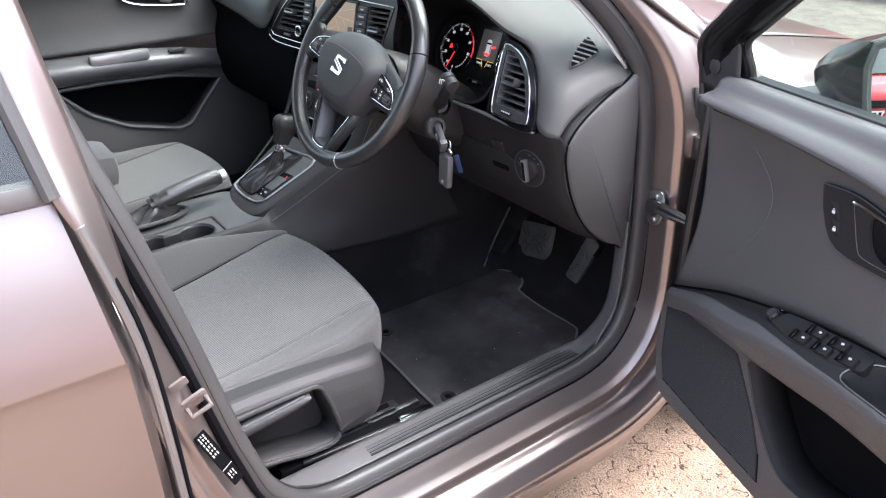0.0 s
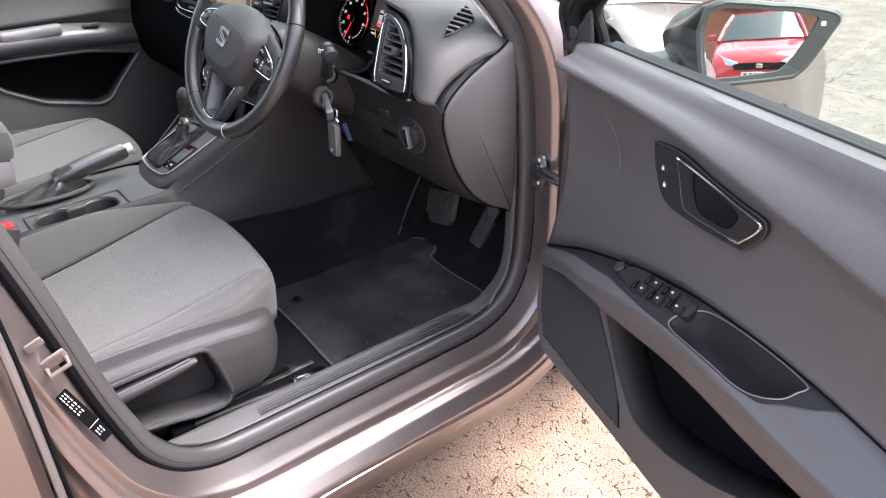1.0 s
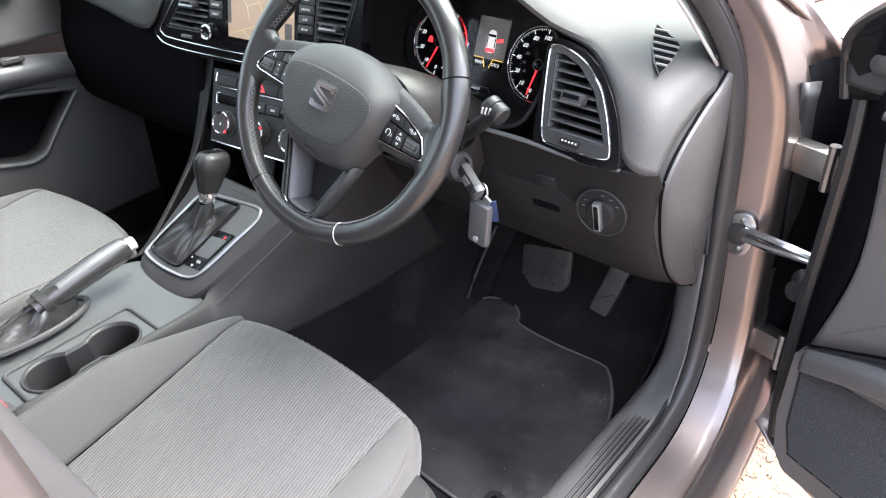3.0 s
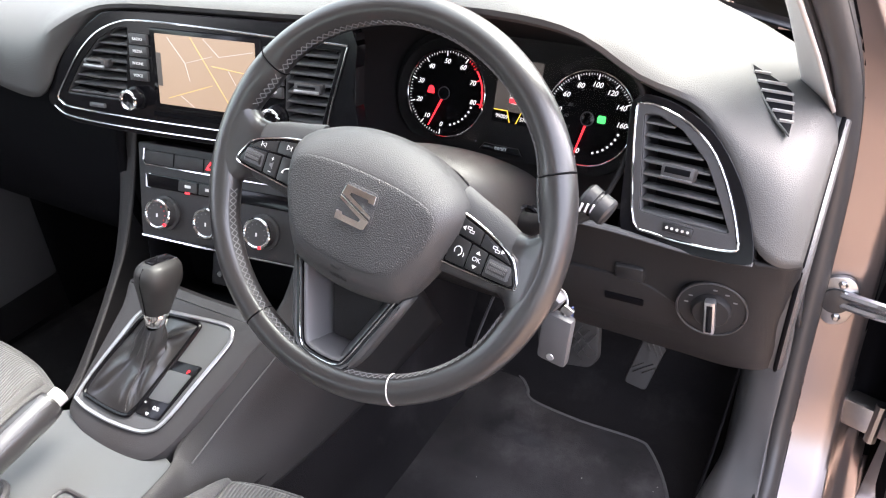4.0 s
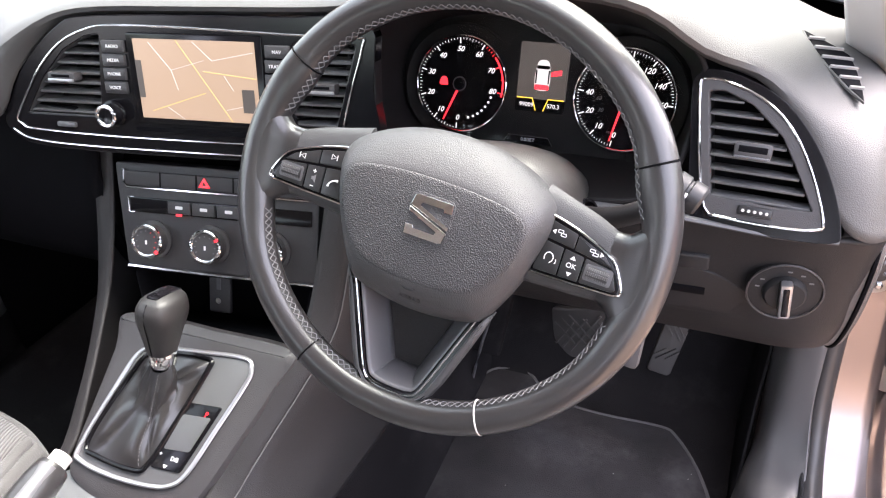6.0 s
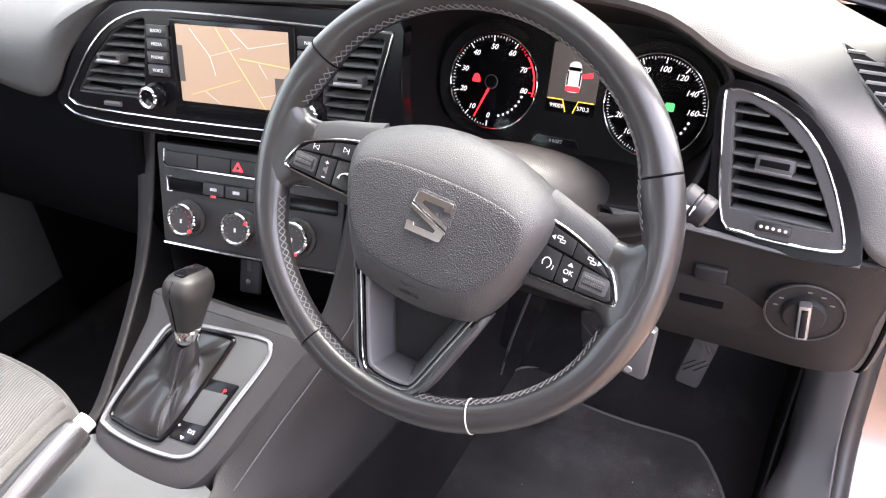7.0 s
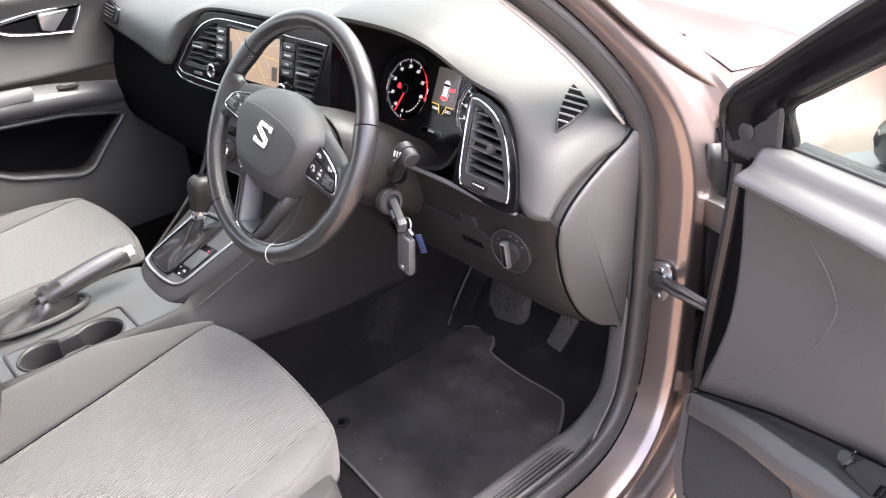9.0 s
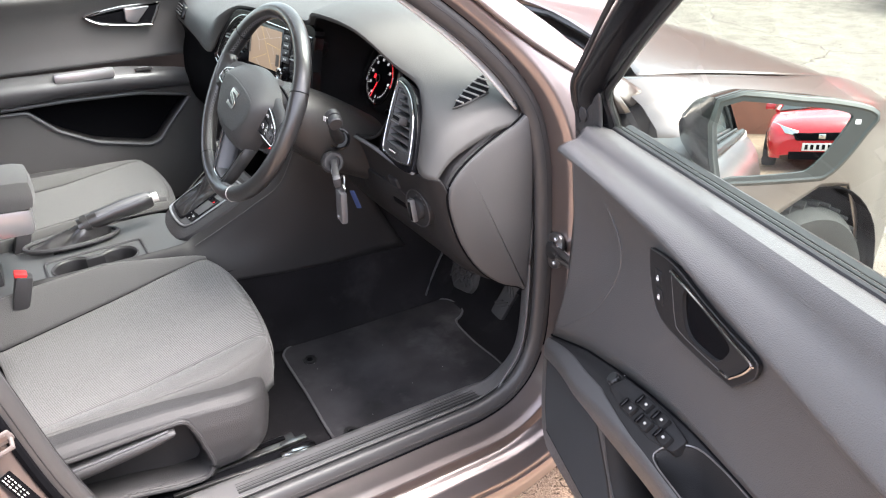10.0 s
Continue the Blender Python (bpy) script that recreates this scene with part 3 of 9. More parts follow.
ribbon([[(0.703, 0.374, 0.94), (0.668, 0.28, 1.05), (0.632, 0.14, 1.165), (0.592, -0.01, 1.265), (0.56, -0.17, 1.335)],
        [(0.690, 0.395, 0.94), (0.648, 0.32, 1.06), (0.605, 0.18, 1.175), (0.566, 0.02, 1.28), (0.53, -0.15, 1.36)],
        [(0.668, 0.43, 0.935), (0.63, 0.35, 1.07), (0.585, 0.21, 1.19), (0.545, 0.05, 1.30), (0.50, -0.13, 1.38)]], "pillar_trim", FLESH, "pale grey upper pillar trim")
ribbon([[(0.768, -0.40, 0.42), (0.770, -0.45, 0.60), (0.772, -0.49, 0.77), (0.762, -0.53, 0.93), (0.735, -0.565, 1.07), (0.68, -0.59, 1.2), (0.62, -0.59, 1.30)],
        [(0.735, -0.43, 0.42), (0.735, -0.48, 0.60), (0.735, -0.52, 0.77), (0.725, -0.56, 0.93), (0.70, -0.60, 1.07), (0.65, -0.63, 1.2), (0.59, -0.62, 1.31)],
        [(0.72, -0.62, 0.42), (0.72, -0.62, 0.60), (0.72, -0.65, 0.77), (0.71, -0.68, 0.93), (0.69, -0.70, 1.07), (0.64, -0.72, 1.2), (0.58, -0.70, 1.31)]],
       "centre_pillar_trim", PLASTIC, "dark plastic centre pillar trim")
ribbon([[(0.735, -0.55, 0.25), (0.735, -0.55, 0.40), (0.735, -0.43, 0.42)], [(0.735, -0.75, 0.25), (0.735, -0.75, 0.40), (0.72, -0.62, 0.42)]], "pillar_foot", PLASTIC)

# striker, its bolt plate and the label on the centre pillar
m_strike = axes((0.812, -0.492, 0.690), (0, 0.94, 0.33), (0.2, -0.3, 0.93)) @ Matrix.Scale(0.82, 4)
strike = part("striker", tube([m_strike @ Vector(q) for q in ((-0.016, -0.006, 0), (-0.016, -0.006, 0.022), (0.016, -0.006, 0.022), (0.016, -0.006, 0))], 0.0034, 8), CREAM, body, "cream-painted steel striker")
part("striker_plate", plate(rect(-0.020, -0.012, 0.021, 0.010, 0.004), -0.002, 0.003, 0.001), CREAM, strike, frame_m=m_strike)
part("striker_slot", plate(rect(-0.012, -0.004, 0.014, 0.005, 0.002), 0.003, 0.0034), PAINT, strike, frame_m=m_strike)
part("pillar_patch", plate(rect(-0.018, 0.040, 0.010, 0.056, 0.004), -0.002, 0.002, 0.001), CREAM, body, frame_m=m_strike)
m_tag = axes((0.824, -0.478, 0.596), (0.03, 0.37, -0.93), (-0.3, 0.87, 0.34))
tag = part("pillar_label", plate(rect(-0.052, -0.0085, 0.052, 0.0085, 0.002), -0.001, 0.001), DARK, body, "black data label with white print", frame_m=m_tag, smooth=False)
for k, (x, w) in enumerate(((-0.047, 0.004), (-0.041, 0.005), (-0.034, 0.004), (-0.026, 0.006), (-0.018, 0.004), (-0.010, 0.005), (0.030, 0.006), (0.037, 0.004))):
    for r in range(3):
        part("label_bar", plate(rect(x - w / 2, -0.0055 + r * 0.0038, x + w / 2 - 0.0015 * (r % 2), -0.0040 + r * 0.0038, 0.0003), 0.001, 0.0013), FLESH, tag, frame_m=m_tag, smooth=False)
part("label_rule", plate(rect(0.018, -0.0085, 0.0187, 0.0085, 0.0002), 0.001, 0.0013), FLESH, tag, frame_m=m_tag, smooth=False)

# hinge pillar behind the jamb, hinges, check strap
# painted pillar made black, and a black sheet added, for the gap's shade
ribbon([[(0.80, 0.45, 0.33), (0.80, 0.475, 0.55), (0.797, 0.478, 0.75), (0.79, 0.46, 0.91)], [(0.825, 0.545, 0.30), (0.83, 0.55, 0.55), (0.83, 0.555, 0.75), (0.815, 0.54, 0.895)],
        [(0.855, 0.57, 0.24), (0.868, 0.58, 0.55), (0.866, 0.58, 0.75), (0.85, 0.56, 0.87)]], "hinge_pillar", RUBBER, "hinge pillar, black in place of its shaded paint")
part("gap_shade_sheet", loft([[(0.861, 0.575, 0.28), (0.862, 0.575, 0.60), (0.858, 0.572, 0.865)], [(0.868, 0.52, 0.28), (0.870, 0.52, 0.60), (0.868, 0.52, 0.90)], [(0.880, 0.462, 0.28), (0.882, 0.465, 0.60), (0.880, 0.462, 0.92)]]), DARK, body, "added black sheet standing for the shade in the hinge gap", thick=0.003)
for z in (0.80, 0.475):
    h = part("hinge", brick(0.055, 0.03, 0.045, 0.005, pose(0.825, 0.475, z, 0, 0, -14)), STEEL, body, "bare steel door hinge")
    part("hinge_pin", tube([(0.852, 0.457, z - 0.032), (0.852, 0.457, z + 0.036)], 0.008, 10), STEEL, h)
    part("hinge_leaf", brick(0.05, 0.008, 0.04, 0.002, pose(0.875, 0.452, z, 0, 0, -14)), PAINT, h)
m_chk = axes((0.762, 0.4325, 0.676), (1, 0.05, 0), (0, 0.05, 1))
chk = part("check_plate", plate(rounded([(-0.030, 0.0), (-0.020, 0.032), (0.012, 0.036), (0.024, 0.008), (0.014, -0.034), (-0.010, -0.040)], 0.014), -0.003, 0.004, 0.002), STEEL, body, "steel door check plate with bolts", frame_m=m_chk)
for q in ((0.0, 0.024), (0.002, -0.024)):
    part("bolt", barrel([(0.0055, 0), (0.0055, 0.004), (0.003, 0.006)], 6), STEEL, chk, frame_m=m_chk @ Matrix.Translation((*q, 0.003)), smooth=False)
part("grommet", barrel([(0.017, 0), (0.017, 0.006), (0.006, 0.008)], 20), RUBBER, chk, frame_m=m_chk @ Matrix.Translation((-0.004, 0, 0.003)))
for dz in (-0.007, 0.007):
    part("check_strap", tube(spline([(0.764, 0.428, 0.680 + dz), (0.80, 0.416, 0.684 + dz), (0.84, 0.406, 0.688 + dz * 0.7), (0.91, 0.392, 0.692)], 4), 0.0062, 8), CHROME, chk, "bright greasy steel check strap")
part("cable_sleeve", tube([(0.85 + 0.008 * math.sin(k * 0.1), 0.49 - k * 0.0025, 0.60 + 0.0004 * k) for k in range(24)], [0.014 + 0.003 * (k % 2) for k in range(24)], 12), RUBBER, body, "ribbed black rubber cable sleeve")

# rear door skin with its crease, window trim and dark pane
rows = []
for y, e in ((-0.545, 0), (-0.56, 1), (-0.75, 1), (-1.0, 1), (-1.35, 1)):
    dy = lambda z: -0.035 * max(0, (z - 0.75)) / 0.3 if y > -0.7 else 0
    rows.append([(0.79 + 0.035 * e, y + dy(0.25), 0.25), (0.825 + 0.03 * e, y + dy(0.4), 0.40), (0.838 + 0.03 * e, y + dy(0.6), 0.60), (0.84 + 0.032 * e, y + dy(0.79), 0.79), (0.836 + 0.037 * e, y + dy(0.825), 0.825),
                 (0.812 + 0.030 * e, y + dy(0.93), 0.93), (0.786 + 0.03 * e, y + dy(1.0), 0.995)])
rear = part("rear_door", sheet([spline(r, 5) for r in rows]), PAINT, body, "closed brown-grey metallic rear door")
part("window_strip", tube([(0.824, y, 1.0 + 0.01 * (-0.6 - y)) for y in (-0.590, -0.8, -1.0, -1.35)], 0.011, 8, flat=1.3), SILL, rear, "grey waist strip")
part("door_shut_edge", tube(spline([(0.846, -0.535, 0.30), (0.862, -0.537, 0.50), (0.865, -0.541, 0.70), (0.862, -0.549, 0.83), (0.847, -0.574, 0.965)], 6), 0.0055, 8), EDGE_GREY, rear, "rolled metal front edge of the rear door")
part("shut_gap", tube(spline([(0.838, -0.527, 0.30), (0.855, -0.529, 0.50), (0.858, -0.533, 0.70), (0.854, -0.541, 0.83), (0.846, -0.555, 0.90)], 6), 0.0040, 8), DARK, rear)
part("rear_window_frame", loft([[(0.838, -0.538, 0.855), (0.830, -0.543, 0.93), (0.812, -0.548, 1.0), (0.765, -0.562, 1.14), (0.69, -0.575, 1.28), (0.61, -0.575, 1.385)], [(0.852, -0.552, 0.860), (0.850, -0.566, 0.935), (0.835, -0.578, 1.005), (0.785, -0.595, 1.15), (0.71, -0.607, 1.29), (0.63, -0.607, 1.395)],
                                [(0.850, -0.556, 0.862), (0.846, -0.574, 0.95), (0.832, -0.592, 1.005), (0.780, -0.612, 1.15), (0.70, -0.623, 1.29), (0.62, -0.62, 1.39)]]), PAINT, rear, "painted rear window frame", thick=0.004)
part("frame_strip", tube(spline([(0.838, -0.590, 0.995), (0.783, -0.614, 1.16), (0.70, -0.626, 1.295), (0.62, -0.624, 1.39)], 5), 0.0085, 8), SEAL_GREY, rear, "grey rubber glass strip")
pane = part("rear_window", sheet([[(0.834, -0.590, 1.0), (0.776, -0.614, 1.17), (0.69, -0.626, 1.31), (0.62, -0.624, 1.38)], [(0.838, -1.4, 1.02), (0.778, -1.4, 1.18), (0.69, -1.3, 1.31), (0.62, -1.3, 1.38)]]), GLASS, rear, "tinted rear door glass")
pane.visible_shadow = False

# wing, bonnet, windscreen, roof, floor and the closed rear and passenger sides
rows = []
for y, top, bot in ((0.555, 0.955, 0.26), (0.70, 0.94, 0.30), (0.80, 0.925, 0.55), (0.90, 0.91, 0.66), (1.05, 0.885, 0.70), (1.20, 0.86, 0.66), (1.32, 0.835, 0.52), (1.42, 0.81, 0.35), (1.60, 0.76, 0.30)):
    k = max(0, y - 1.1) / 0.5
    rows.append([(0.868 - 0.12 * k, y, bot), (0.880 - 0.13 * k, y, (bot + top) / 2 - 0.03), (0.872 - 0.14 * k, y, top - 0.09), (0.835 - 0.15 * k, y, top - 0.025), (0.79 - 0.16 * k, y, top), (0.724 - 0.16 * k, y, top + 0.017)])
rows_wing = rows
wing = part("front_wing", sheet([spline(r, 4) for r in rows]), PAINT, body, "glossy brown-grey front wing over the wheel arch", thick=0.002)
bonnet_rows = [[(s * (0.715 - 0.16 * max(0, y - 1.1) / 0.5), y, z) for s, z in ((-1, zt - 0.03), (-0.85, zt - 0.012), (-0.4, zt + 0.012), (0, zt + 0.018), (0.4, zt + 0.012), (0.85, zt - 0.012), (1, zt - 0.026))]
               for y, zt in ((0.64, 0.988), (0.80, 0.970), (0.95, 0.947), (1.15, 0.911), (1.4, 0.851), (1.62, 0.777))]
bonnet_rows[0] = [(x, y + 0.17 * (1 - (x / 0.715) ** 2), z) for x, y, z in bonnet_rows[0]]
bonnet_rows[1] = [(x, y + 0.07 * (1 - (x / 0.715) ** 2), z) for x, y, z in bonnet_rows[1]]
part("bonnet", loft(bonnet_rows), PAINT, body, "brown-grey metallic bonnet mirroring the sky", thick=0.003)
part("scuttle", loft([[(-0.72, 0.62, 0.93), (-0.35, 0.80, 0.94), (0, 0.84, 0.945), (0.35, 0.80, 0.94), (0.72, 0.62, 0.93)], [(-0.74, 0.70, 0.94), (-0.36, 0.88, 0.945), (0, 0.92, 0.95), (0.36, 0.88, 0.945), (0.74, 0.70, 0.94)]]), RUBBER, body, "black plastic scuttle panel", thick=0.004)
for xs in (0.15, -0.35):
    part("wiper", tube([(xs + 0.42, 0.72, 0.975), (xs + 0.1, 0.81, 0.985), (xs - 0.2, 0.80, 0.99)], 0.008, 6), RUBBER, body, "black wiper arm")
screen_rows = [[(-0.70, 0.60, 0.955), (-0.35, 0.75, 0.965), (0, 0.80, 0.97), (0.35, 0.75, 0.965), (0.70, 0.60, 0.955)],
               [(-0.64, 0.25, 1.16), (-0.32, 0.36, 1.20), (0, 0.39, 1.21), (0.32, 0.36, 1.20), (0.64, 0.25, 1.16)],
               [(-0.56, -0.12, 1.36), (-0.28, -0.06, 1.40), (0, -0.04, 1.41), (0.28, -0.06, 1.40), (0.56, -0.12, 1.36)]]
ws = part("windscreen", loft(screen_rows), GLASS, body, "clear curved windscreen")
ws.visible_shadow = False
part("pillar_outer", loft([[(0.80, 0.55, 0.94), (0.74, 0.37, 1.06), (0.70, 0.22, 1.18), (0.65, 0.04, 1.30), (0.61, -0.14, 1.385)], [(0.775, 0.60, 0.95), (0.725, 0.42, 1.075), (0.68, 0.25, 1.195), (0.63, 0.06, 1.32), (0.58, -0.13, 1.405)],
                           [(0.70, 0.61, 0.95), (0.66, 0.43, 1.07), (0.62, 0.25, 1.19), (0.585, 0.06, 1.32), (0.55, -0.13, 1.40)]]), PAINT, body, "painted windscreen pillar", thick=0.006)
for side in (-1, 1):
    part("roof_rail", loft([[(side * 0.58, -0.13, 1.37), (side * 0.575, -0.5, 1.405), (side * 0.575, -1.0, 1.40), (side * 0.56, -1.6, 1.34)], [(side * 0.62, -0.13, 1.38), (side * 0.63, -0.5, 1.41), (side * 0.63, -1.0, 1.405), (side * 0.61, -1.6, 1.345)]]), PAINT, body, thick=0.01)
part("roof", loft([[(-0.6, y, z - 0.03), (-0.3, y, z + 0.015), (0, y, z + 0.02), (0.3, y, z + 0.015), (0.6, y, z - 0.03)] for y, z in ((-0.08, 1.40), (-0.5, 1.435), (-1.0, 1.435), (-1.65, 1.37))]), PAINT, body, "brown-grey roof skin", thick=0.004)
part("headliner", loft([[(-0.585, y, z - 0.055), (-0.3, y, z - 0.02), (0, y, z - 0.016), (0.3, y, z - 0.02), (0.585, y, z - 0.055)] for y, z in ((-0.08, 1.40), (-0.5, 1.43), (-1.0, 1.43), (-1.65, 1.37))]), FLESH, body, "pale grey headliner", thick=0.004)
part("tailgate", loft([[(-0.75, -1.9, 0.5), (0, -2.0, 0.5), (0.75, -1.9, 0.5)], [(-0.75, -1.85, 0.98), (0, -1.95, 0.98), (0.75, -1.85, 0.98)]]), PAINT, body, thick=0.02)
part("rear_seat_back", brick(1.3, 0.14, 0.55, 0.04, pose(0, -1.5, 0.80, -15)), FABRIC2, body)
part("rear_floor", brick(1.44, 1.15, 0.04, 0.01, pose(0, -1.25, 0.25)), CARPET, body)
# cabin floor: footwell carpet rising to the bulkhead
part("floor_carpet", loft([[(x, -0.7, 0.262), (x, -0.2, 0.258), (x, 0.15, 0.256), (x, 0.50, 0.256), (x, 0.585, 0.33), (x, 0.66, 0.50), (x, 0.70, 0.72)] for x in (0.13, 0.3, 0.5, 0.64, 0.68)]), CARPET, body, "black footwell carpet", thick=0.006)
part("floor_carpet", loft([[(x, -0.7, 0.262), (x, -0.2, 0.258), (x, 0.15, 0.256), (x, 0.50, 0.256), (x, 0.585, 0.33), (x, 0.66, 0.50), (x, 0.70, 0.72)] for x in (-0.70, -0.5, -0.3, -0.13)]), CARPET, body, "black footwell carpet", thick=0.006)
part("bulkhead", brick(1.40, 0.03, 0.68, 0.005, pose(0, 0.72, 0.575)), DARK, body)
part("underbody", brick(1.6, 3.2, 0.06, 0.01, pose(0, -0.2, 0.205)), DARK, body)


def road_wheel(x, y):
    w = part("wheel", barrel([(0.20, -0.02), (0.22, 0.09), (0.235, 0.10), (0.295, 0.105), (0.315, 0.08), (0.318, 0.0), (0.315, -0.08), (0.295, -0.10), (0.2, -0.09)], 48), TYRE, body, "black tyre on alloy wheel", frame_m=pose(x, y, 0.318, 0, 90, 0))
    for k in range(40 if y > 0 and x > 0 else 0):
        part("tread_block", brick(0.17, 0.03, 0.008, 0.002, pose(x, y, 0.318, k * 9, 0, 0) @ pose(0, 0, 0.319, 0, 0, 25)), TYRE, w)
    part("rim", barrel([(0.215, 0.0), (0.215, 0.085), (0.20, 0.09), (0.19, 0.06), (0.05, 0.07), (0.03, 0.08)], 40), SILVER, w, frame_m=pose(x, y, 0.318, 0, 90, 0))
    return w


road_wheel(0.755, 1.04)
part("arch_liner", loft([[(0.60, 1.04 + 0.36 * math.cos(a), 0.318 + 0.37 * math.sin(a)) for a in (0.1, 0.6, 1.1, 1.57, 2.0, 2.5, 3.0)], [(0.855, 1.04 + 0.36 * math.cos(a), 0.318 + 0.37 * math.sin(a)) for a in (0.1, 0.6, 1.1, 1.57, 2.0, 2.5, 3.0)]]), DARK, body, "black wheel arch liner", thick=0.004)
# near-black colour stands for the shade in the passenger footwell
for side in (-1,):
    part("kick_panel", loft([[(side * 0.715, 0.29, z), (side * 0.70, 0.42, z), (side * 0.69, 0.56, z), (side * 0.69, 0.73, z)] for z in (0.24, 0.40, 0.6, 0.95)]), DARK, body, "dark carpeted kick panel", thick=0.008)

# the rest of the shell: far side, quarters, bumpers and wheels
mirror_rows = [[(-p[0], p[1], p[2]) for p in r] for r in rows_wing]
part("front_wing", sheet([spline(r, 4) for r in mirror_rows]), PAINT, body, "glossy brown-grey front wing over the wheel arch", thick=0.002)
def flank(side, y0, y1):
    """A length of the body side with its shoulder crease, from the sill to the window line."""
    return [[(side * 0.80, y, 0.24), (side * 0.855, y, 0.40), (side * 0.868, y, 0.60), (side * 0.872, y, 0.79), (side * 0.870, y, 0.825), (side * 0.842, y, 0.93), (side * 0.816, y, 0.995)] for y in (y0, (y0 + y1) / 2, y1)]


for y0, y1, name in ((0.55, -0.53, "front_door_skin"), (-0.54, -1.35, "rear_door_skin")):
    part(name, sheet([spline(r, 4) for r in flank(-1, y0, y1)]), PAINT, body, "closed far side door skin", thick=0.003)
for side in (-1, 1):
    quarter = flank(side, -1.36, -1.80)
    quarter.append([(p[0] * 0.93, -2.0, p[2]) for p in quarter[-1]])
    part("rear_quarter", sheet([spline(r, 4) for r in quarter]), PAINT, body, "brown-grey rear quarter panel", thick=0.003)
    part("rear_pillar", loft([[(side * 0.81, -1.42, 1.0), (side * 0.76, -1.50, 1.18), (side * 0.62, -1.55, 1.35)], [(side * 0.80, -1.86, 1.0), (side * 0.74, -1.76, 1.18), (side * 0.60, -1.66, 1.34)]]), PAINT, body, thick=0.01)
    part("headlight", loft([[(side * 0.70, 1.40, 0.72), (side * 0.62, 1.58, 0.70), (side * 0.45, 1.68, 0.68)], [(side * 0.72, 1.42, 0.62), (side * 0.64, 1.62, 0.60), (side * 0.46, 1.71, 0.60)]]), CHROME, body, "clear headlight", thick=0.01)
part("front_bumper", loft([[(x, y, z) for x, y in ((-0.72, 1.45), (-0.55, 1.66), (0, 1.76), (0.55, 1.66), (0.72, 1.45))] for z in (0.24, 0.36, 0.50, 0.60)]), PAINT, body, "brown-grey front bumper", thick=0.01)
part("nose_panel", loft([[(x, y, z) for x, y in ((-0.50, 1.62), (0, 1.72), (0.50, 1.62))] for z in (0.60, 0.70, 0.765)]), PAINT, body, "brown-grey nose panel", thick=0.01)
part("rear_bumper", loft([[(x, y, z) for x, y in ((-0.78, -1.98), (-0.5, -2.08), (0, -2.12), (0.5, -2.08), (0.78, -1.98))] for z in (0.26, 0.40, 0.56)]), PAINT, body, "brown-grey rear bumper", thick=0.01)
part("rear_screen", loft([[(-0.70, -1.86, 0.99), (0, -1.95, 0.99), (0.70, -1.86, 0.99)], [(-0.56, -1.65, 1.33), (0, -1.70, 1.35), (0.56, -1.65, 1.33)]]), GLASS, body, "tinted rear screen").visible_shadow = False
for x, y in ((-0.755, 1.04), (-0.755, -1.56), (0.755, -1.56)):
    road_wheel(x, y)

part("passenger_sill", brick(0.07, 1.35, 0.24, 0.02, pose(-0.785, -0.05, 0.32)), LOWER, body)

part("kick_carpet", loft([[(0.652, 0.30, 0.26), (0.650, 0.40, 0.26), (0.652, 0.50, 0.26), (0.654, 0.72, 0.26)], [(0.662, 0.43, 0.40), (0.662, 0.46, 0.40), (0.661, 0.53, 0.41), (0.658, 0.72, 0.42)], [(0.669, 0.462, 0.56), (0.668, 0.50, 0.57), (0.666, 0.55, 0.58), (0.662, 0.72, 0.60)], [(0.671, 0.462, 0.72), (0.670, 0.50, 0.72), (0.668, 0.55, 0.74), (0.664, 0.72, 0.76)]]), CARPET, body, "dark carpeted kick panel", thick=0.004)


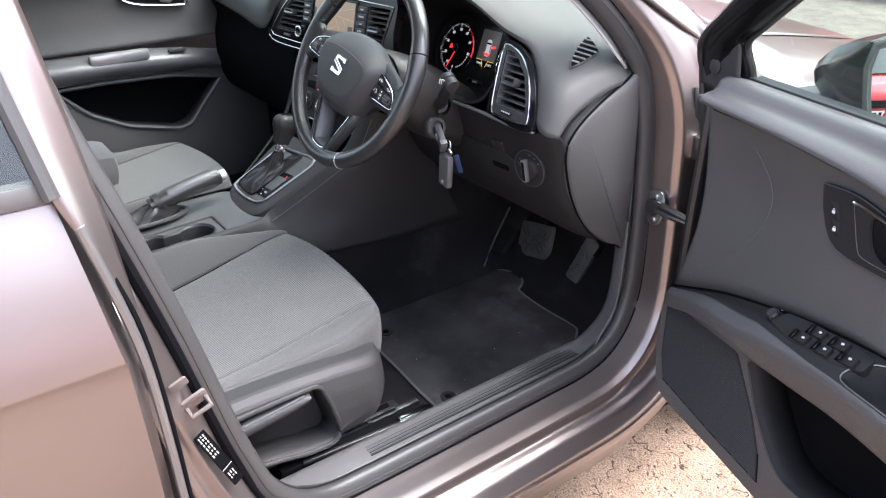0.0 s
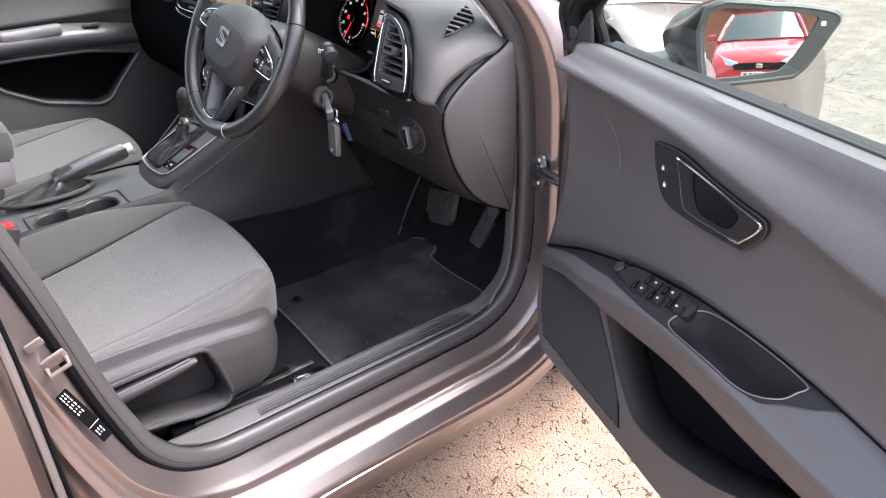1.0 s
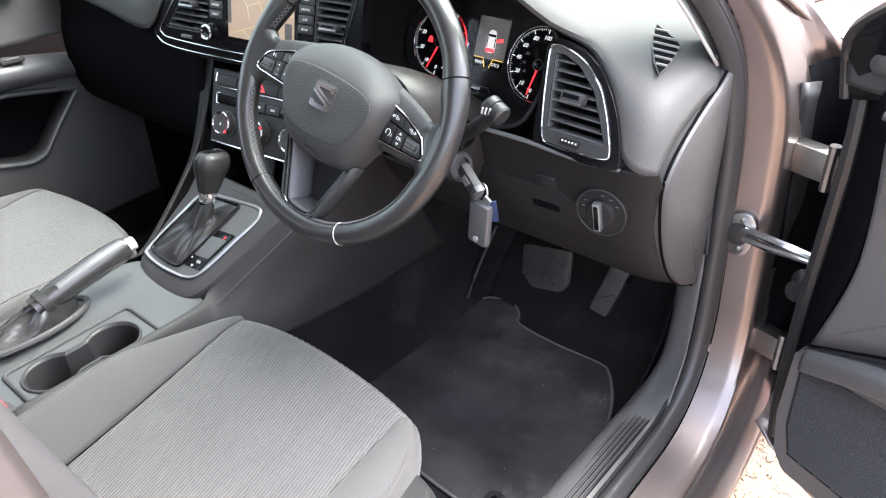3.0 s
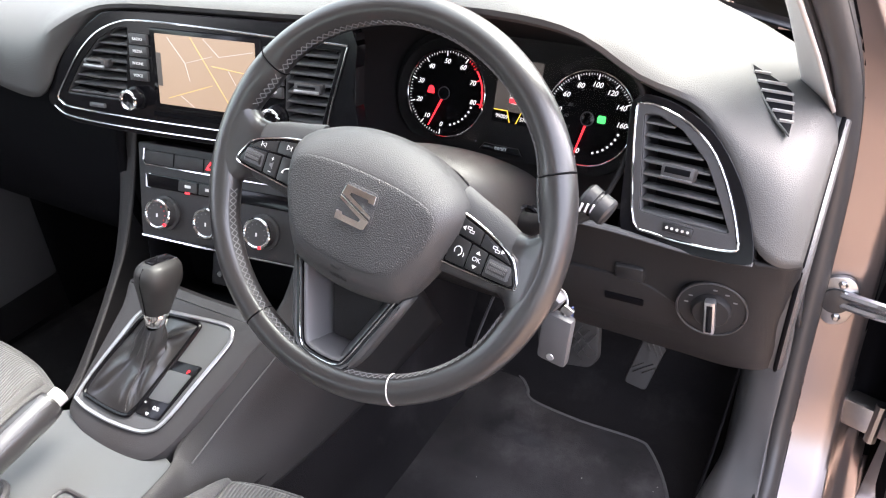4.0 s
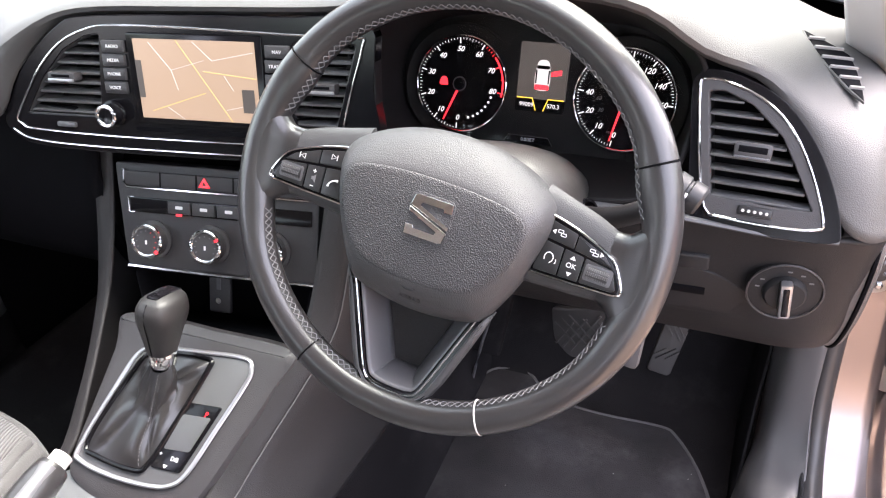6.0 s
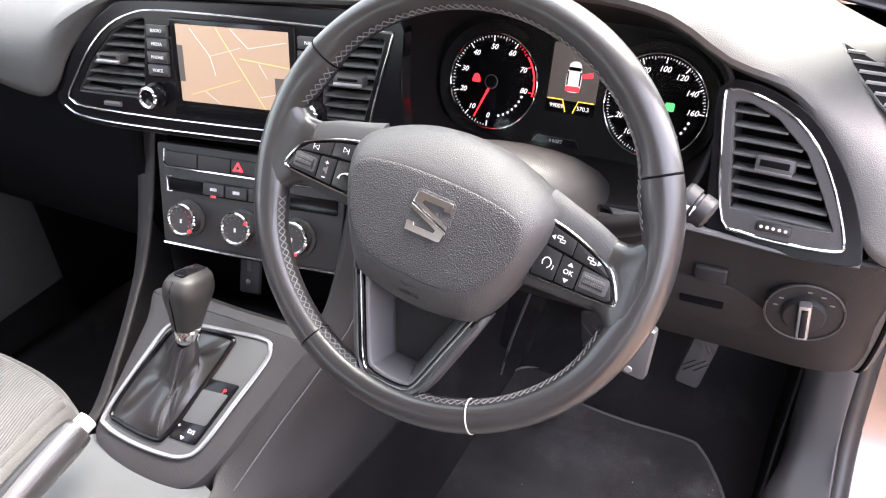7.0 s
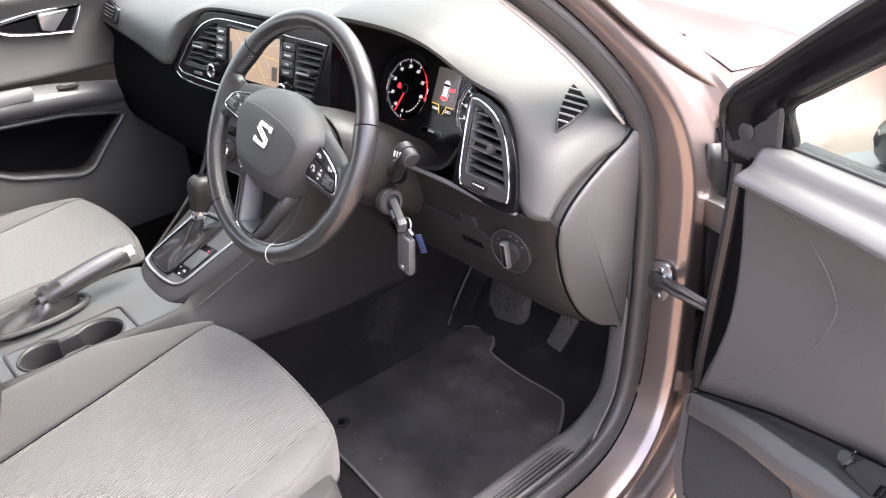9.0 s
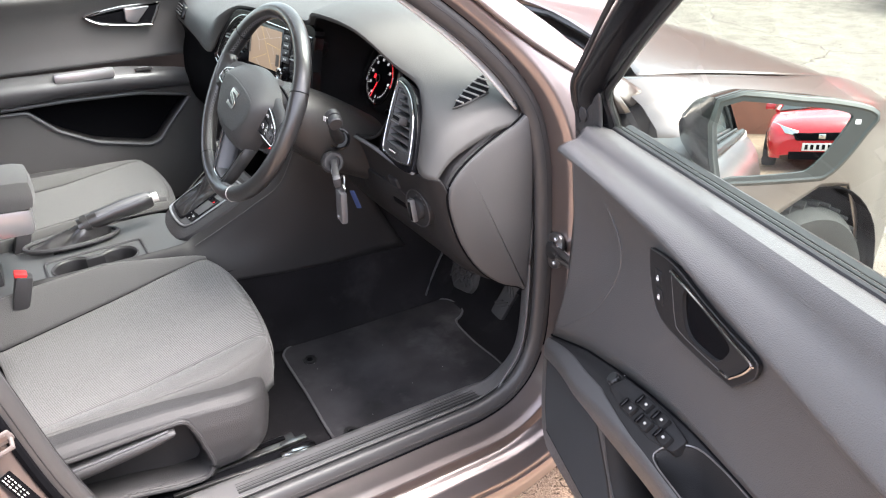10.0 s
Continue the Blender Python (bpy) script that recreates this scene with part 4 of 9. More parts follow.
# ---- dashboard ----
dash = thing("dashboard", "dark grey soft-touch dashboard with gloss black and chrome trim", "dashboard", (0.0, 0.3, 0.85))
DASH_ROWS = [
    (-0.72, (0.60, 0.95), (0.42, 0.975), (0.25, 0.968), (0.170, 0.945), (0.148, 0.905)),
    (-0.45, (0.72, 0.955), (0.48, 0.99), (0.25, 0.985), (0.150, 0.955), (0.130, 0.895)),
    (-0.31, (0.76, 0.96), (0.50, 1.00), (0.25, 0.995), (0.142, 0.960), (0.118, 0.885)),
    (-0.265, (0.77, 0.96), (0.50, 1.005), (0.25, 1.00), (0.142, 0.968), (0.124, 0.893)),
    (-0.235, (0.77, 0.962), (0.50, 1.01), (0.26, 1.007), (0.150, 0.985), (0.146, 0.945)),
    (-0.18, (0.78, 0.964), (0.50, 1.015), (0.27, 1.018), (0.172, 1.008), (0.176, 0.996)),
    (-0.12, (0.78, 0.965), (0.50, 1.02), (0.28, 1.025), (0.186, 1.017), (0.192, 1.007)),
    (0.0, (0.79, 0.967), (0.51, 1.022), (0.29, 1.028), (0.204, 1.019), (0.210, 1.009)),
    (0.13, (0.78, 0.966), (0.52, 1.022), (0.30, 1.030), (0.222, 1.021), (0.228, 1.011)),
    (0.185, (0.77, 0.965), (0.52, 1.024), (0.30, 1.038), (0.220, 1.029), (0.228, 1.018)),
    (0.245, (0.76, 0.964), (0.52, 1.032), (0.30, 1.066), (0.205, 1.053), (0.212, 1.042)),
    (0.33, (0.74, 0.962), (0.52, 1.035), (0.30, 1.076), (0.197, 1.062), (0.204, 1.050)),
    (0.42, (0.71, 0.960), (0.52, 1.030), (0.30, 1.076), (0.197, 1.062), (0.204, 1.050)),
    (0.48, (0.68, 0.958), (0.50, 1.022), (0.31, 1.062), (0.207, 1.048), (0.214, 1.036)),
    (0.53, (0.66, 0.956), (0.49, 1.010), (0.32, 1.030), (0.237, 1.007), (0.244, 0.994)),
    (0.58, (0.64, 0.945), (0.48, 0.985), (0.33, 0.997), (0.256, 0.983), (0.252, 0.973)),
    (0.61, (0.62, 0.938), (0.47, 0.968), (0.34, 0.981), (0.254, 0.966), (0.242, 0.950)),
    (0.635, (0.61, 0.930), (0.46, 0.956), (0.34, 0.969), (0.246, 0.950), (0.226, 0.922)),
    (0.655, (0.60, 0.925), (0.46, 0.948), (0.34, 0.961), (0.240, 0.938), (0.206, 0.885)),
    (0.675, (0.60, 0.92), (0.46, 0.940), (0.34, 0.953), (0.236, 0.927), (0.194, 0.860)),
    (0.695, (0.59, 0.91), (0.46, 0.930), (0.34, 0.942), (0.238, 0.912), (0.194, 0.850)),
    (0.712, (0.58, 0.88), (0.46, 0.905), (0.35, 0.915), (0.250, 0.885), (0.208, 0.848)),
]
rows = [spline([(x, *p) for p in ps], 5) for x, *ps in DASH_ROWS]
cols = [spline(c, 3) for c in zip(*rows)]
part("upper_pad", sheet(list(zip(*cols))), DASH, dash, "soft grained upper dash pad", thick=0.006)
# driver's knee panel
knee = []
for x, dz, dy in ((0.12, 0.0, 0.02), (0.30, 0.0, 0.0), (0.45, 0, 0), (0.58, 0, 0), (0.66, 0.0, 0.0), (0.70, 0.0, 0.02), (0.712, 0.0, 0.06)):
    knee.append([(x, 0.194 + dy * 0.3, 0.850), (x, 0.206 + dy * 0.4, 0.82), (x, 0.2245 + dy * 0.5, 0.765), (x, 0.246 + dy * 0.6, 0.70), (x, 0.290 + dy * 0.7, 0.640), (x, 0.355 + dy * 0.5, 0.600), (x, 0.43, 0.590)])
part("knee_panel", loft(knee), LOWER, dash, "dark plastic knee panel below the switches", thick=0.006)
# passenger's glovebox face, its colour near-black for the shade under the dash
glove = []
for x in (-0.71, -0.5, -0.3, -0.17):
    glove.append([(x, 0.15, 0.90), (x, 0.165, 0.86), (x, 0.15, 0.80), (x, 0.15, 0.72), (x, 0.18, 0.64), (x, 0.28, 0.585), (x, 0.42, 0.58)])
part("glovebox_face", loft(glove), DARK, dash, "plastic glovebox lid, near-black for the shade under the dash", thick=0.006)
# side cap
cap = [(0.397, 0.930), (0.36, 0.918), (0.315, 0.898), (0.270, 0.872), (0.240, 0.846), (0.228, 0.82), (0.232, 0.78), (0.252, 0.72), (0.288, 0.66), (0.335, 0.615), (0.38, 0.592), (0.402, 0.588), (0.408, 0.70), (0.406, 0.82)]
m_cap = Matrix(((0, 0, 1, 0.700), (1, 0, 0, 0), (0, 1, 0, 0), (0, 0, 0, 1)))
part("end_panel", plate([Vector(p) for p in [(0.40, 0.935), (0.31, 0.91), (0.245, 0.865), (0.225, 0.83), (0.24, 0.76), (0.275, 0.69), (0.34, 0.625), (0.42, 0.605), (0.46, 0.615), (0.46, 0.935)]], -0.02, 0.006, 0.012), PLASTIC, dash, frame_m=m_cap)
part("side_cap", plate([p.to_2d() for p in spline([(*p, 0) for p in cap], 4, True)], 0.0, 0.0215, 0.007), TRIM, dash, "leaf-shaped plastic dash end cap", frame_m=m_cap)
part("cap_groove", tube([m_cap @ Vector((p.x, p.y, 0.0135)) for p in spline([(*q, 0) for q in cap], 4, True)], 0.0024, 6, True), DARK, dash)

# triangular side-window vent on the pad
m_tri = axes((0.645, 0.330, 0.968), (0.45, -0.86, -0.24), (0.88, 0.42, -0.22))
wedge = [(-0.0460, -0.0110), (-0.0320, 0.0020), (-0.0180, 0.0140), (-0.0060, 0.0200), (0.0180, 0.0140), (0.0500, 0.0030), (0.0700, -0.0060), (0.0500, -0.0110), (0.0200, -0.0145), (-0.0100, -0.0150), (-0.0320, -0.0130)]
tri = part("demist_vent", plate(inset(wedge, -0.0022), -0.001, 0.0012, 0.0008), DASH, dash, "wedge-shaped side window vent", frame_m=m_tri)
# flat near-black plate stands for the shaded opening
part("vent_hole", plate([Vector(p) for p in wedge], 0.0014, 0.0018), DARK, tri, frame_m=m_tri, smooth=False)
for k in range(6):
    x = -0.031 + 0.0165 * k
    y0, y1 = clip_line([(q[1], q[0]) for q in wedge], x)
    part("slat", brick(0.0022, y1 - y0 + 0.002, 0.0036, 0.0006, m_tri @ pose(x, (y0 + y1) / 2, 0.0026)), TOPLIT_SLAT, tri)

# instrument recess
outer = [(0.180, 0.203, 0.895), (0.172, 0.217, 0.955), (0.190, 0.226, 1.012), (0.245, 0.211, 1.041), (0.33, 0.204, 1.050), (0.42, 0.204, 1.050), (0.48, 0.214, 1.036), (0.528, 0.243, 0.992),
         (0.533, 0.237, 0.945), (0.520, 0.208, 0.885), (0.495, 0.194, 0.862), (0.43, 0.190, 0.853), (0.36, 0.188, 0.851), (0.28, 0.190, 0.856), (0.215, 0.195, 0.87)]
O_CL, ct = Vector((0.33, 0.345, 0.907)), radians(20)
m_cl = axes(O_CL, (1, 0, 0), (0, math.sin(ct), math.cos(ct)))
inner = [(-0.150, -0.03), (-0.152, 0.02), (-0.125, 0.055), (-0.08, 0.070), (0.0, 0.072), (0.09, 0.072), (0.14, 0.064), (0.182, 0.03), (0.186, -0.02), (0.172, -0.055), (0.13, -0.074), (0.07, -0.076), (0.02, -0.077), (-0.05, -0.076), (-0.125, -0.062)]
inner3 = [m_cl @ Vector((*p, 0)) for p in inner]
middle = [Vector(a).lerp(b, 0.5) + Vector((0, 0.0, 0.008 if i in (3, 4, 5) else -0.004)) for i, (a, b) in enumerate(zip(outer, inner3))]
part("instrument_hood", loft([outer, middle, inner3], 4, 3, True), HOOD, dash, "black hood round the instruments")
part("hood_rim", tube(spline(outer, 4, True), 0.003, 8, True), HOOD, dash)
cluster = part("instrument_panel", plate([p.to_2d() for p in spline([(*p, 0) for p in inner], 4, True)], -0.012, 0.0), HOOD, dash, "black dial panel with two round gauges", frame_m=m_cl)


def dial(cx, labels, a0, a1, needle, red, parent):
    """A round gauge: chrome ring, ticks and numerals between two angles (degrees), a red pointer."""
    d = part("gauge", plate(disc(cx, -0.009, 0.056, 48), 0.0, 0.002), DARK, parent, frame_m=m_cl)
    part("gauge_ring", tube([m_cl @ Vector((p.x, p.y, 0.003)) for p in disc(cx, -0.009, 0.0565, 56)], 0.0012, 8, True), CHROME, d, "chrome gauge ring")
    n = (len(labels) - 1) * 8
    for k in range(n + 1):
        a = radians(a0 + (a1 - a0) * k / n)
        r0 = 0.047 if k % 8 == 0 else 0.050 if k % 4 == 0 else 0.0515
        w = 0.00055 if k % 8 == 0 else 0.00026
        mat = G_RED if red and k > n - 16 else G_WHITE
        part("tick", plate([Vector((r0, -w)), Vector((0.0535, -w)), Vector((0.0535, w)), Vector((r0, w))], 0.0022, 0.0026), mat, d, frame_m=m_cl @ Matrix.Translation((cx, -0.009, 0)) @ Matrix.Rotation(a, 4, "Z"), smooth=False)
    for k, text in enumerate(labels):
        a = radians(a0 + (a1 - a0) * k / (len(labels) - 1))
        if text:
            lettering(text, 0.0088, cx + 0.0405 * math.cos(a), -0.009 + 0.0405 * math.sin(a), 0.0024, m_cl, G_WHITE, d, name="numeral", lean=0.25)
    part("pointer", plate([Vector((0.006, -0.0013)), Vector((0.048, -0.0006)), Vector((0.048, 0.0006)), Vector((0.006, 0.0013))], 0.004, 0.005), G_RED, d, frame_m=m_cl @ Matrix.Translation((cx, -0.009, 0)) @ Matrix.Rotation(radians(needle), 4, "Z"), smooth=False)
    part("pointer_cap", barrel([(0.0085, 0.002), (0.0085, 0.007), (0.006, 0.0085)], 24), PIANO, d, frame_m=m_cl @ Matrix.Translation((cx, -0.009, 0)))
    part("cap_ring", tube([m_cl @ Vector((p.x, p.y, 0.0074)) for p in disc(cx, -0.009, 0.0080, 28)], 0.0007, 6, True), SATIN, d)
    if red:
        part("red_arc", sheet([[m_cl @ Vector((cx + r * math.cos(radians(a)), -0.009 + r * math.sin(radians(a)), 0.0023)) for a in range(-12, 42, 3)] for r in (0.0515, 0.0535)]), G_RED, d)
    for k in range(7):
        a = radians(-72 + 9 * k)
        part("level_mark", plate(rect(-0.0012, -0.0012, 0.0012, 0.0012, 0.0004), 0.0022, 0.0026), G_WHITE, d, frame_m=m_cl @ Matrix.Translation((cx + 0.041 * math.cos(a), -0.009 + 0.041 * math.sin(a), 0)) @ Matrix.Rotation(a, 4, "Z"), smooth=False)
    return d


rev = dial(-0.078, ["0", "10", "20", "30", "40", "50", "60", "70", "80"], 268, -8, 247, True, cluster)
speed = dial(0.117, ["0", "10", "20", "40", "60", "80", "100", "120", "140", "160"], 260, -2, 257, False, cluster)
for text, a in (("30", 208), ("60", 181), ("80", 153)):
    lettering(text, 0.0062, 0.117 + 0.0285 * math.cos(radians(a)), -0.009 + 0.0285 * math.sin(radians(a)), 0.0024, m_cl, STITCH, speed, name="numeral", lean=0.25)
for k in range(22):
    a = radians(236 - 8.2 * k)
    part("tick", plate([Vector((0.0335, -0.0002)), Vector((0.0352, -0.0002)), Vector((0.0352, 0.0002)), Vector((0.0335, 0.0002))], 0.0022, 0.0025), STITCH, speed, frame_m=m_cl @ Matrix.Translation((0.117, -0.009, 0)) @ Matrix.Rotation(a, 4, "Z"), smooth=False)
lettering("mph", 0.0042, 0.105, -0.046, 0.0024, m_cl, STITCH, speed, name="numeral", lean=0.25)
# stepped cowls round the gauges
for cx, a0, a1 in ((-0.078, 55, 270), (0.117, -80, 130)):
    arc = [radians(a0 + (a1 - a0) * k / 40) for k in range(41)]
    part("gauge_cowl", sheet([[m_cl @ Vector((cx + r * math.cos(a), -0.009 + r * math.sin(a), z)) for a in arc] for r, z in ((0.0585, 0.0015), (0.0625, 0.0040), (0.0690, 0.0075), (0.0705, 0.0072), (0.0712, 0.0010))]), HOOD, cluster, "stepped black cowl round a gauge")
part("warning_lamp", plate(rounded([(-0.106, -0.012), (-0.094, -0.012), (-0.097, -0.002), (-0.103, -0.002)], 0.003), 0.0022, 0.0026), G_RED, rev, frame_m=m_cl, smooth=False)
part("ready_lamp", plate(rect(0.128, -0.012, 0.138, -0.003, 0.002), 0.0022, 0.0026), G_GREEN, speed, frame_m=m_cl, smooth=False)
disp = part("info_display", plate(rect(-0.008, -0.032, 0.050, 0.046, 0.002), 0.0, 0.0015), G_DIM, cluster, "colour trip display with car symbol", frame_m=m_cl, smooth=False)
part("car_symbol", plate(rounded([(0.013, -0.008), (0.029, -0.008), (0.0305, 0.006), (0.0275, 0.027), (0.0145, 0.027), (0.0115, 0.006)], 0.006), 0.0015, 0.002), G_GREY, disp, frame_m=m_cl, smooth=False)
part("symbol_glass", plate(rect(0.0135, 0.0165, 0.0285, 0.0205, 0.0015), 0.002, 0.0023), DARK, disp, frame_m=m_cl, smooth=False)
part("symbol_tail", plate(rect(0.0125, -0.007, 0.0295, -0.001, 0.002), 0.002, 0.0023), G_RED, disp, frame_m=m_cl, smooth=False)
for x in (0.0128, 0.0276):
    part("symbol_window", plate(rect(x, 0.000, x + 0.0016, 0.0155, 0.0006), 0.002, 0.0023), DARK, disp, frame_m=m_cl, smooth=False)
part("symbol_door", plate(rounded([(0.031, 0.014), (0.043, 0.017), (0.043, 0.011), (0.031, 0.009)], 0.001), 0.0015, 0.002), G_RED, disp, frame_m=m_cl, smooth=False)
for a, b, c in (((-0.007, -0.0172), (0.0115, -0.0172), (0.0165, -0.031)), ((0.049, -0.0172), (0.0305, -0.0172), (0.0255, -0.031))):
    part("amber_line", tube([m_cl @ Vector((*p, 0.0019)) for p in (a, b, c)], 0.0006, 5), G_AMBER, disp)
part("display_base", plate(rect(-0.0085, -0.0325, 0.0505, -0.0178, 0.001), 0.0012, 0.0017), DARK, disp, frame_m=m_cl, smooth=False)
lettering("99009", 0.0068, 0.005, -0.025, 0.0017, m_cl, G_WHITE, disp)
lettering("570.3", 0.0068, 0.037, -0.025, 0.0017, m_cl, G_WHITE, disp)
go_set = part("set_button", plate(rounded([(-0.018, -0.070), (0.042, -0.070), (0.036, -0.061), (-0.012, -0.061)], 0.003), 0.001, 0.005, 0.001), PIANO, cluster, frame_m=m_cl)
part("button_line", tube([m_cl @ Vector((x, y, 0.0052)) for x, y in ((-0.0175, -0.0695), (-0.012, -0.0612), (0.036, -0.0612), (0.0415, -0.0695))], 0.0004, 5), SATIN, go_set)
lettering("0.0/SET", 0.0055, 0.012, -0.0655, 0.0053, m_cl, WHITE, go_set)
lens = part("gauge_glass", plate([p.to_2d() for p in spline([(*p, 0) for p in inset(inner, 0.003)], 4, True)], 0.012, 0.0135), LENS, cluster, frame_m=m_cl)
lens.visible_shadow = False


# ---- vents, screen and radio ----
def slats(parent, m, x_left, x_right, y0, y1, n, mat, depth=0.016, tilt=16):
    """Air vent blades; x_left and x_right give the opening's sides at a height."""
    for k in range(n):
        y = y0 + (y1 - y0) * (k + 0.5) / n
        a, b = x_left(y), x_right(y)
        if b - a > 0.01:
            part("slat", brick(b - a, 0.0024, depth, 0.0009, m @ pose((a + b) / 2, y, -0.008, tilt, 0, 0)), mat, parent)


def holed(outline, holes, z0, z1, mat, name, parent, m, label="", edge=0.0):
    """A plate with real openings through it."""
    bm = bmesh.new()
    loops = []
    for poly in [outline] + holes:
        vs = [bm.verts.new((p[0], p[1], z1)) for p in poly]
        loops += [bm.edges.new((vs[i], vs[(i + 1) % len(vs)])) for i in range(len(vs))]
    bmesh.ops.triangle_fill(bm, use_beauty=True, use_dissolve=False, edges=loops)
    back = bmesh.ops.extrude_face_region(bm, geom=bm.faces[:])
    bmesh.ops.translate(bm, vec=(0, 0, z0 - z1), verts=[v for v in back["geom"] if isinstance(v, bmesh.types.BMVert)])
    return part(name, bm, mat, parent, label, frame_m=m, smooth=False, bevel=edge)


ya, ti = radians(8), radians(12)
m_cu = axes((0, 0.178, 0.94), (math.cos(ya), math.sin(ya), 0), (-math.sin(ya) * math.sin(ti), math.cos(ya) * math.sin(ti), math.cos(ti)))
V2 = lambda pts: [Vector(p) for p in pts]
cu_out = [p.to_2d() for p in spline([(-0.272, -0.060, 0), (-0.258, -0.028, 0), (-0.231, 0.008, 0), (-0.203, 0.035, 0), (-0.172, 0.057, 0), (-0.145, 0.067, 0), (-0.05, 0.071, 0), (0.12, 0.072, 0), (0.205, 0.072, 0), (0.207, 0.0, 0), (0.205, -0.086, 0),
                                     (0.05, -0.089, 0), (-0.15, -0.090, 0), (-0.23, -0.086, 0), (-0.258, -0.076, 0)], 3, True)]
lv = [(-0.236, -0.047), (-0.205, -0.004), (-0.170, 0.030), (-0.138, 0.046), (-0.119, 0.049), (-0.133, -0.047)]
rv = [(0.118, 0.046), (0.190, 0.046), (0.163, -0.047), (0.112, -0.047)]
hole_l, hole_r = rounded(lv, 0.004), rounded(rv, 0.004)
unit = holed(cu_out, [hole_l, hole_r], -0.02, 0.002, PIANO, "centre_panel", dash, m_cu, "gloss black centre panel with screen and two vents", 0.0015)
for poly in (hole_l, hole_r):
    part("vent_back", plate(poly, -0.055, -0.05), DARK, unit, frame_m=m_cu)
    part("vent_wall", sheet([[(p[0], p[1], z) for p in poly] for z in (0.001, -0.05)], True), PLASTIC, unit, frame_m=m_cu, thick=0.001)
slats(unit, m_cu, lambda y: clip_line(lv, y)[0] + 0.001, lambda y: clip_line(lv, y)[1] - 0.001, -0.047, 0.045, 8, SLAT)
slats(unit, m_cu, lambda y: clip_line(rv, y)[0] + 0.001, lambda y: clip_line(rv, y)[1] - 0.001, -0.047, 0.045, 8, SLAT)
for x in (-0.171, 0.150):
    tab = part("vent_tab", brick(0.036, 0.011, 0.016, 0.003, m_cu @ pose(x, 0.0, 0.005)), PLASTIC, unit, "dark vent tab with a silver lip")
    part("tab_lip", brick(0.034, 0.0035, 0.004, 0.0012, m_cu @ pose(x, -0.0035, 0.0125)), SILVER, tab)
    part("tab_groove", brick(0.024, 0.003, 0.002, 0.0005, m_cu @ pose(x, 0.0015, 0.0125)), DARK, tab)
chrome_loop = [(-0.252, -0.053), (-0.232, -0.024), (-0.205, 0.010), (-0.172, 0.038), (-0.135, 0.054), (-0.098, 0.059), (0.0, 0.058), (0.116, 0.054), (0.192, 0.053), (0.198, 0.046), (0.182, -0.005), (0.168, -0.052), (0.158, -0.064), (0.05, -0.068), (-0.12, -0.069), (-0.228, -0.066), (-0.246, -0.061)]
part("chrome_frame", tube([m_cu @ Vector((*p, 0.003)) for p in [q.to_2d() for q in spline([(*c, 0) for c in chrome_loop], 3, True)]], 0.0013, 8, True), CHROME, unit, "thin chrome frame")
# added matt plate, keeps the gloss panel's end from mirroring red
part("reflection_stop", brick(0.002, 0.150, 0.022, 0.0008, m_cu @ pose(0.2088, -0.007, -0.0095)), HOOD, unit)
part("chrome_strip", tube([m_cu @ Vector(p) for p in spline([(-0.262, -0.068, 0.002), (-0.235, -0.079, 0.003), (-0.15, -0.083, 0.003), (0.05, -0.082, 0.003), (0.2, -0.079, 0.002)], 4)], 0.0013, 8), CHROME, unit)
part("map_screen_glass", plate(rect(-0.083, -0.050, 0.083, 0.052, 0.003), 0.002, 0.004, 0.001), PIANO, unit, frame_m=m_cu)
scr = part("map_screen", plate(rect(-0.0745, -0.0435, 0.0745, 0.0455, 0.001), 0.004, 0.0048), G_MAP, unit, "lit navigation map screen", frame_m=m_cu, smooth=False)
for a, b, w, mat in (((-0.02, 0.045), (0.04, -0.043), 0.0014, G_ROAD), ((-0.06, -0.035), (0.01, -0.012), 0.0014, G_ROAD), ((0.01, 0.012), (0.074, 0.006), 0.0014, G_ROAD), ((-0.055, 0.042), (-0.03, 0.012), 0.0012, G_STREET), ((-0.03, 0.012), (-0.024, -0.01), 0.0012, G_STREET),
                     ((0.0, 0.044), (0.022, 0.024), 0.0012, G_STREET), ((0.022, 0.024), (0.072, 0.034), 0.0012, G_STREET), ((-0.03, 0.012), (0.012, 0.024), 0.0010, G_STREET), ((0.035, 0.008), (0.045, -0.008), 0.001, G_STREET), ((-0.04, -0.03), (-0.02, -0.043), 0.001, G_STREET), ((0.034, -0.03), (0.07, -0.022), 0.001, G_STREET)):
    a, b = Vector(a), Vector(b)
    n = Vector((-(b - a).y, (b - a).x)).normalized() * w * 0.32
    part("map_road", plate([a + n, b + n, b - n, a - n], 0.0048, 0.0051), mat, scr, frame_m=m_cu, smooth=False)
part("map_box", plate(rect(0.055, -0.032, 0.070, -0.006, 0.001), 0.0048, 0.0052), G_DIM, scr, frame_m=m_cu, smooth=False)
part("map_tab", plate(rect(-0.0745, -0.02, -0.067, 0.022, 0.001), 0.0048, 0.0052), G_DIM, scr, frame_m=m_cu, smooth=False)
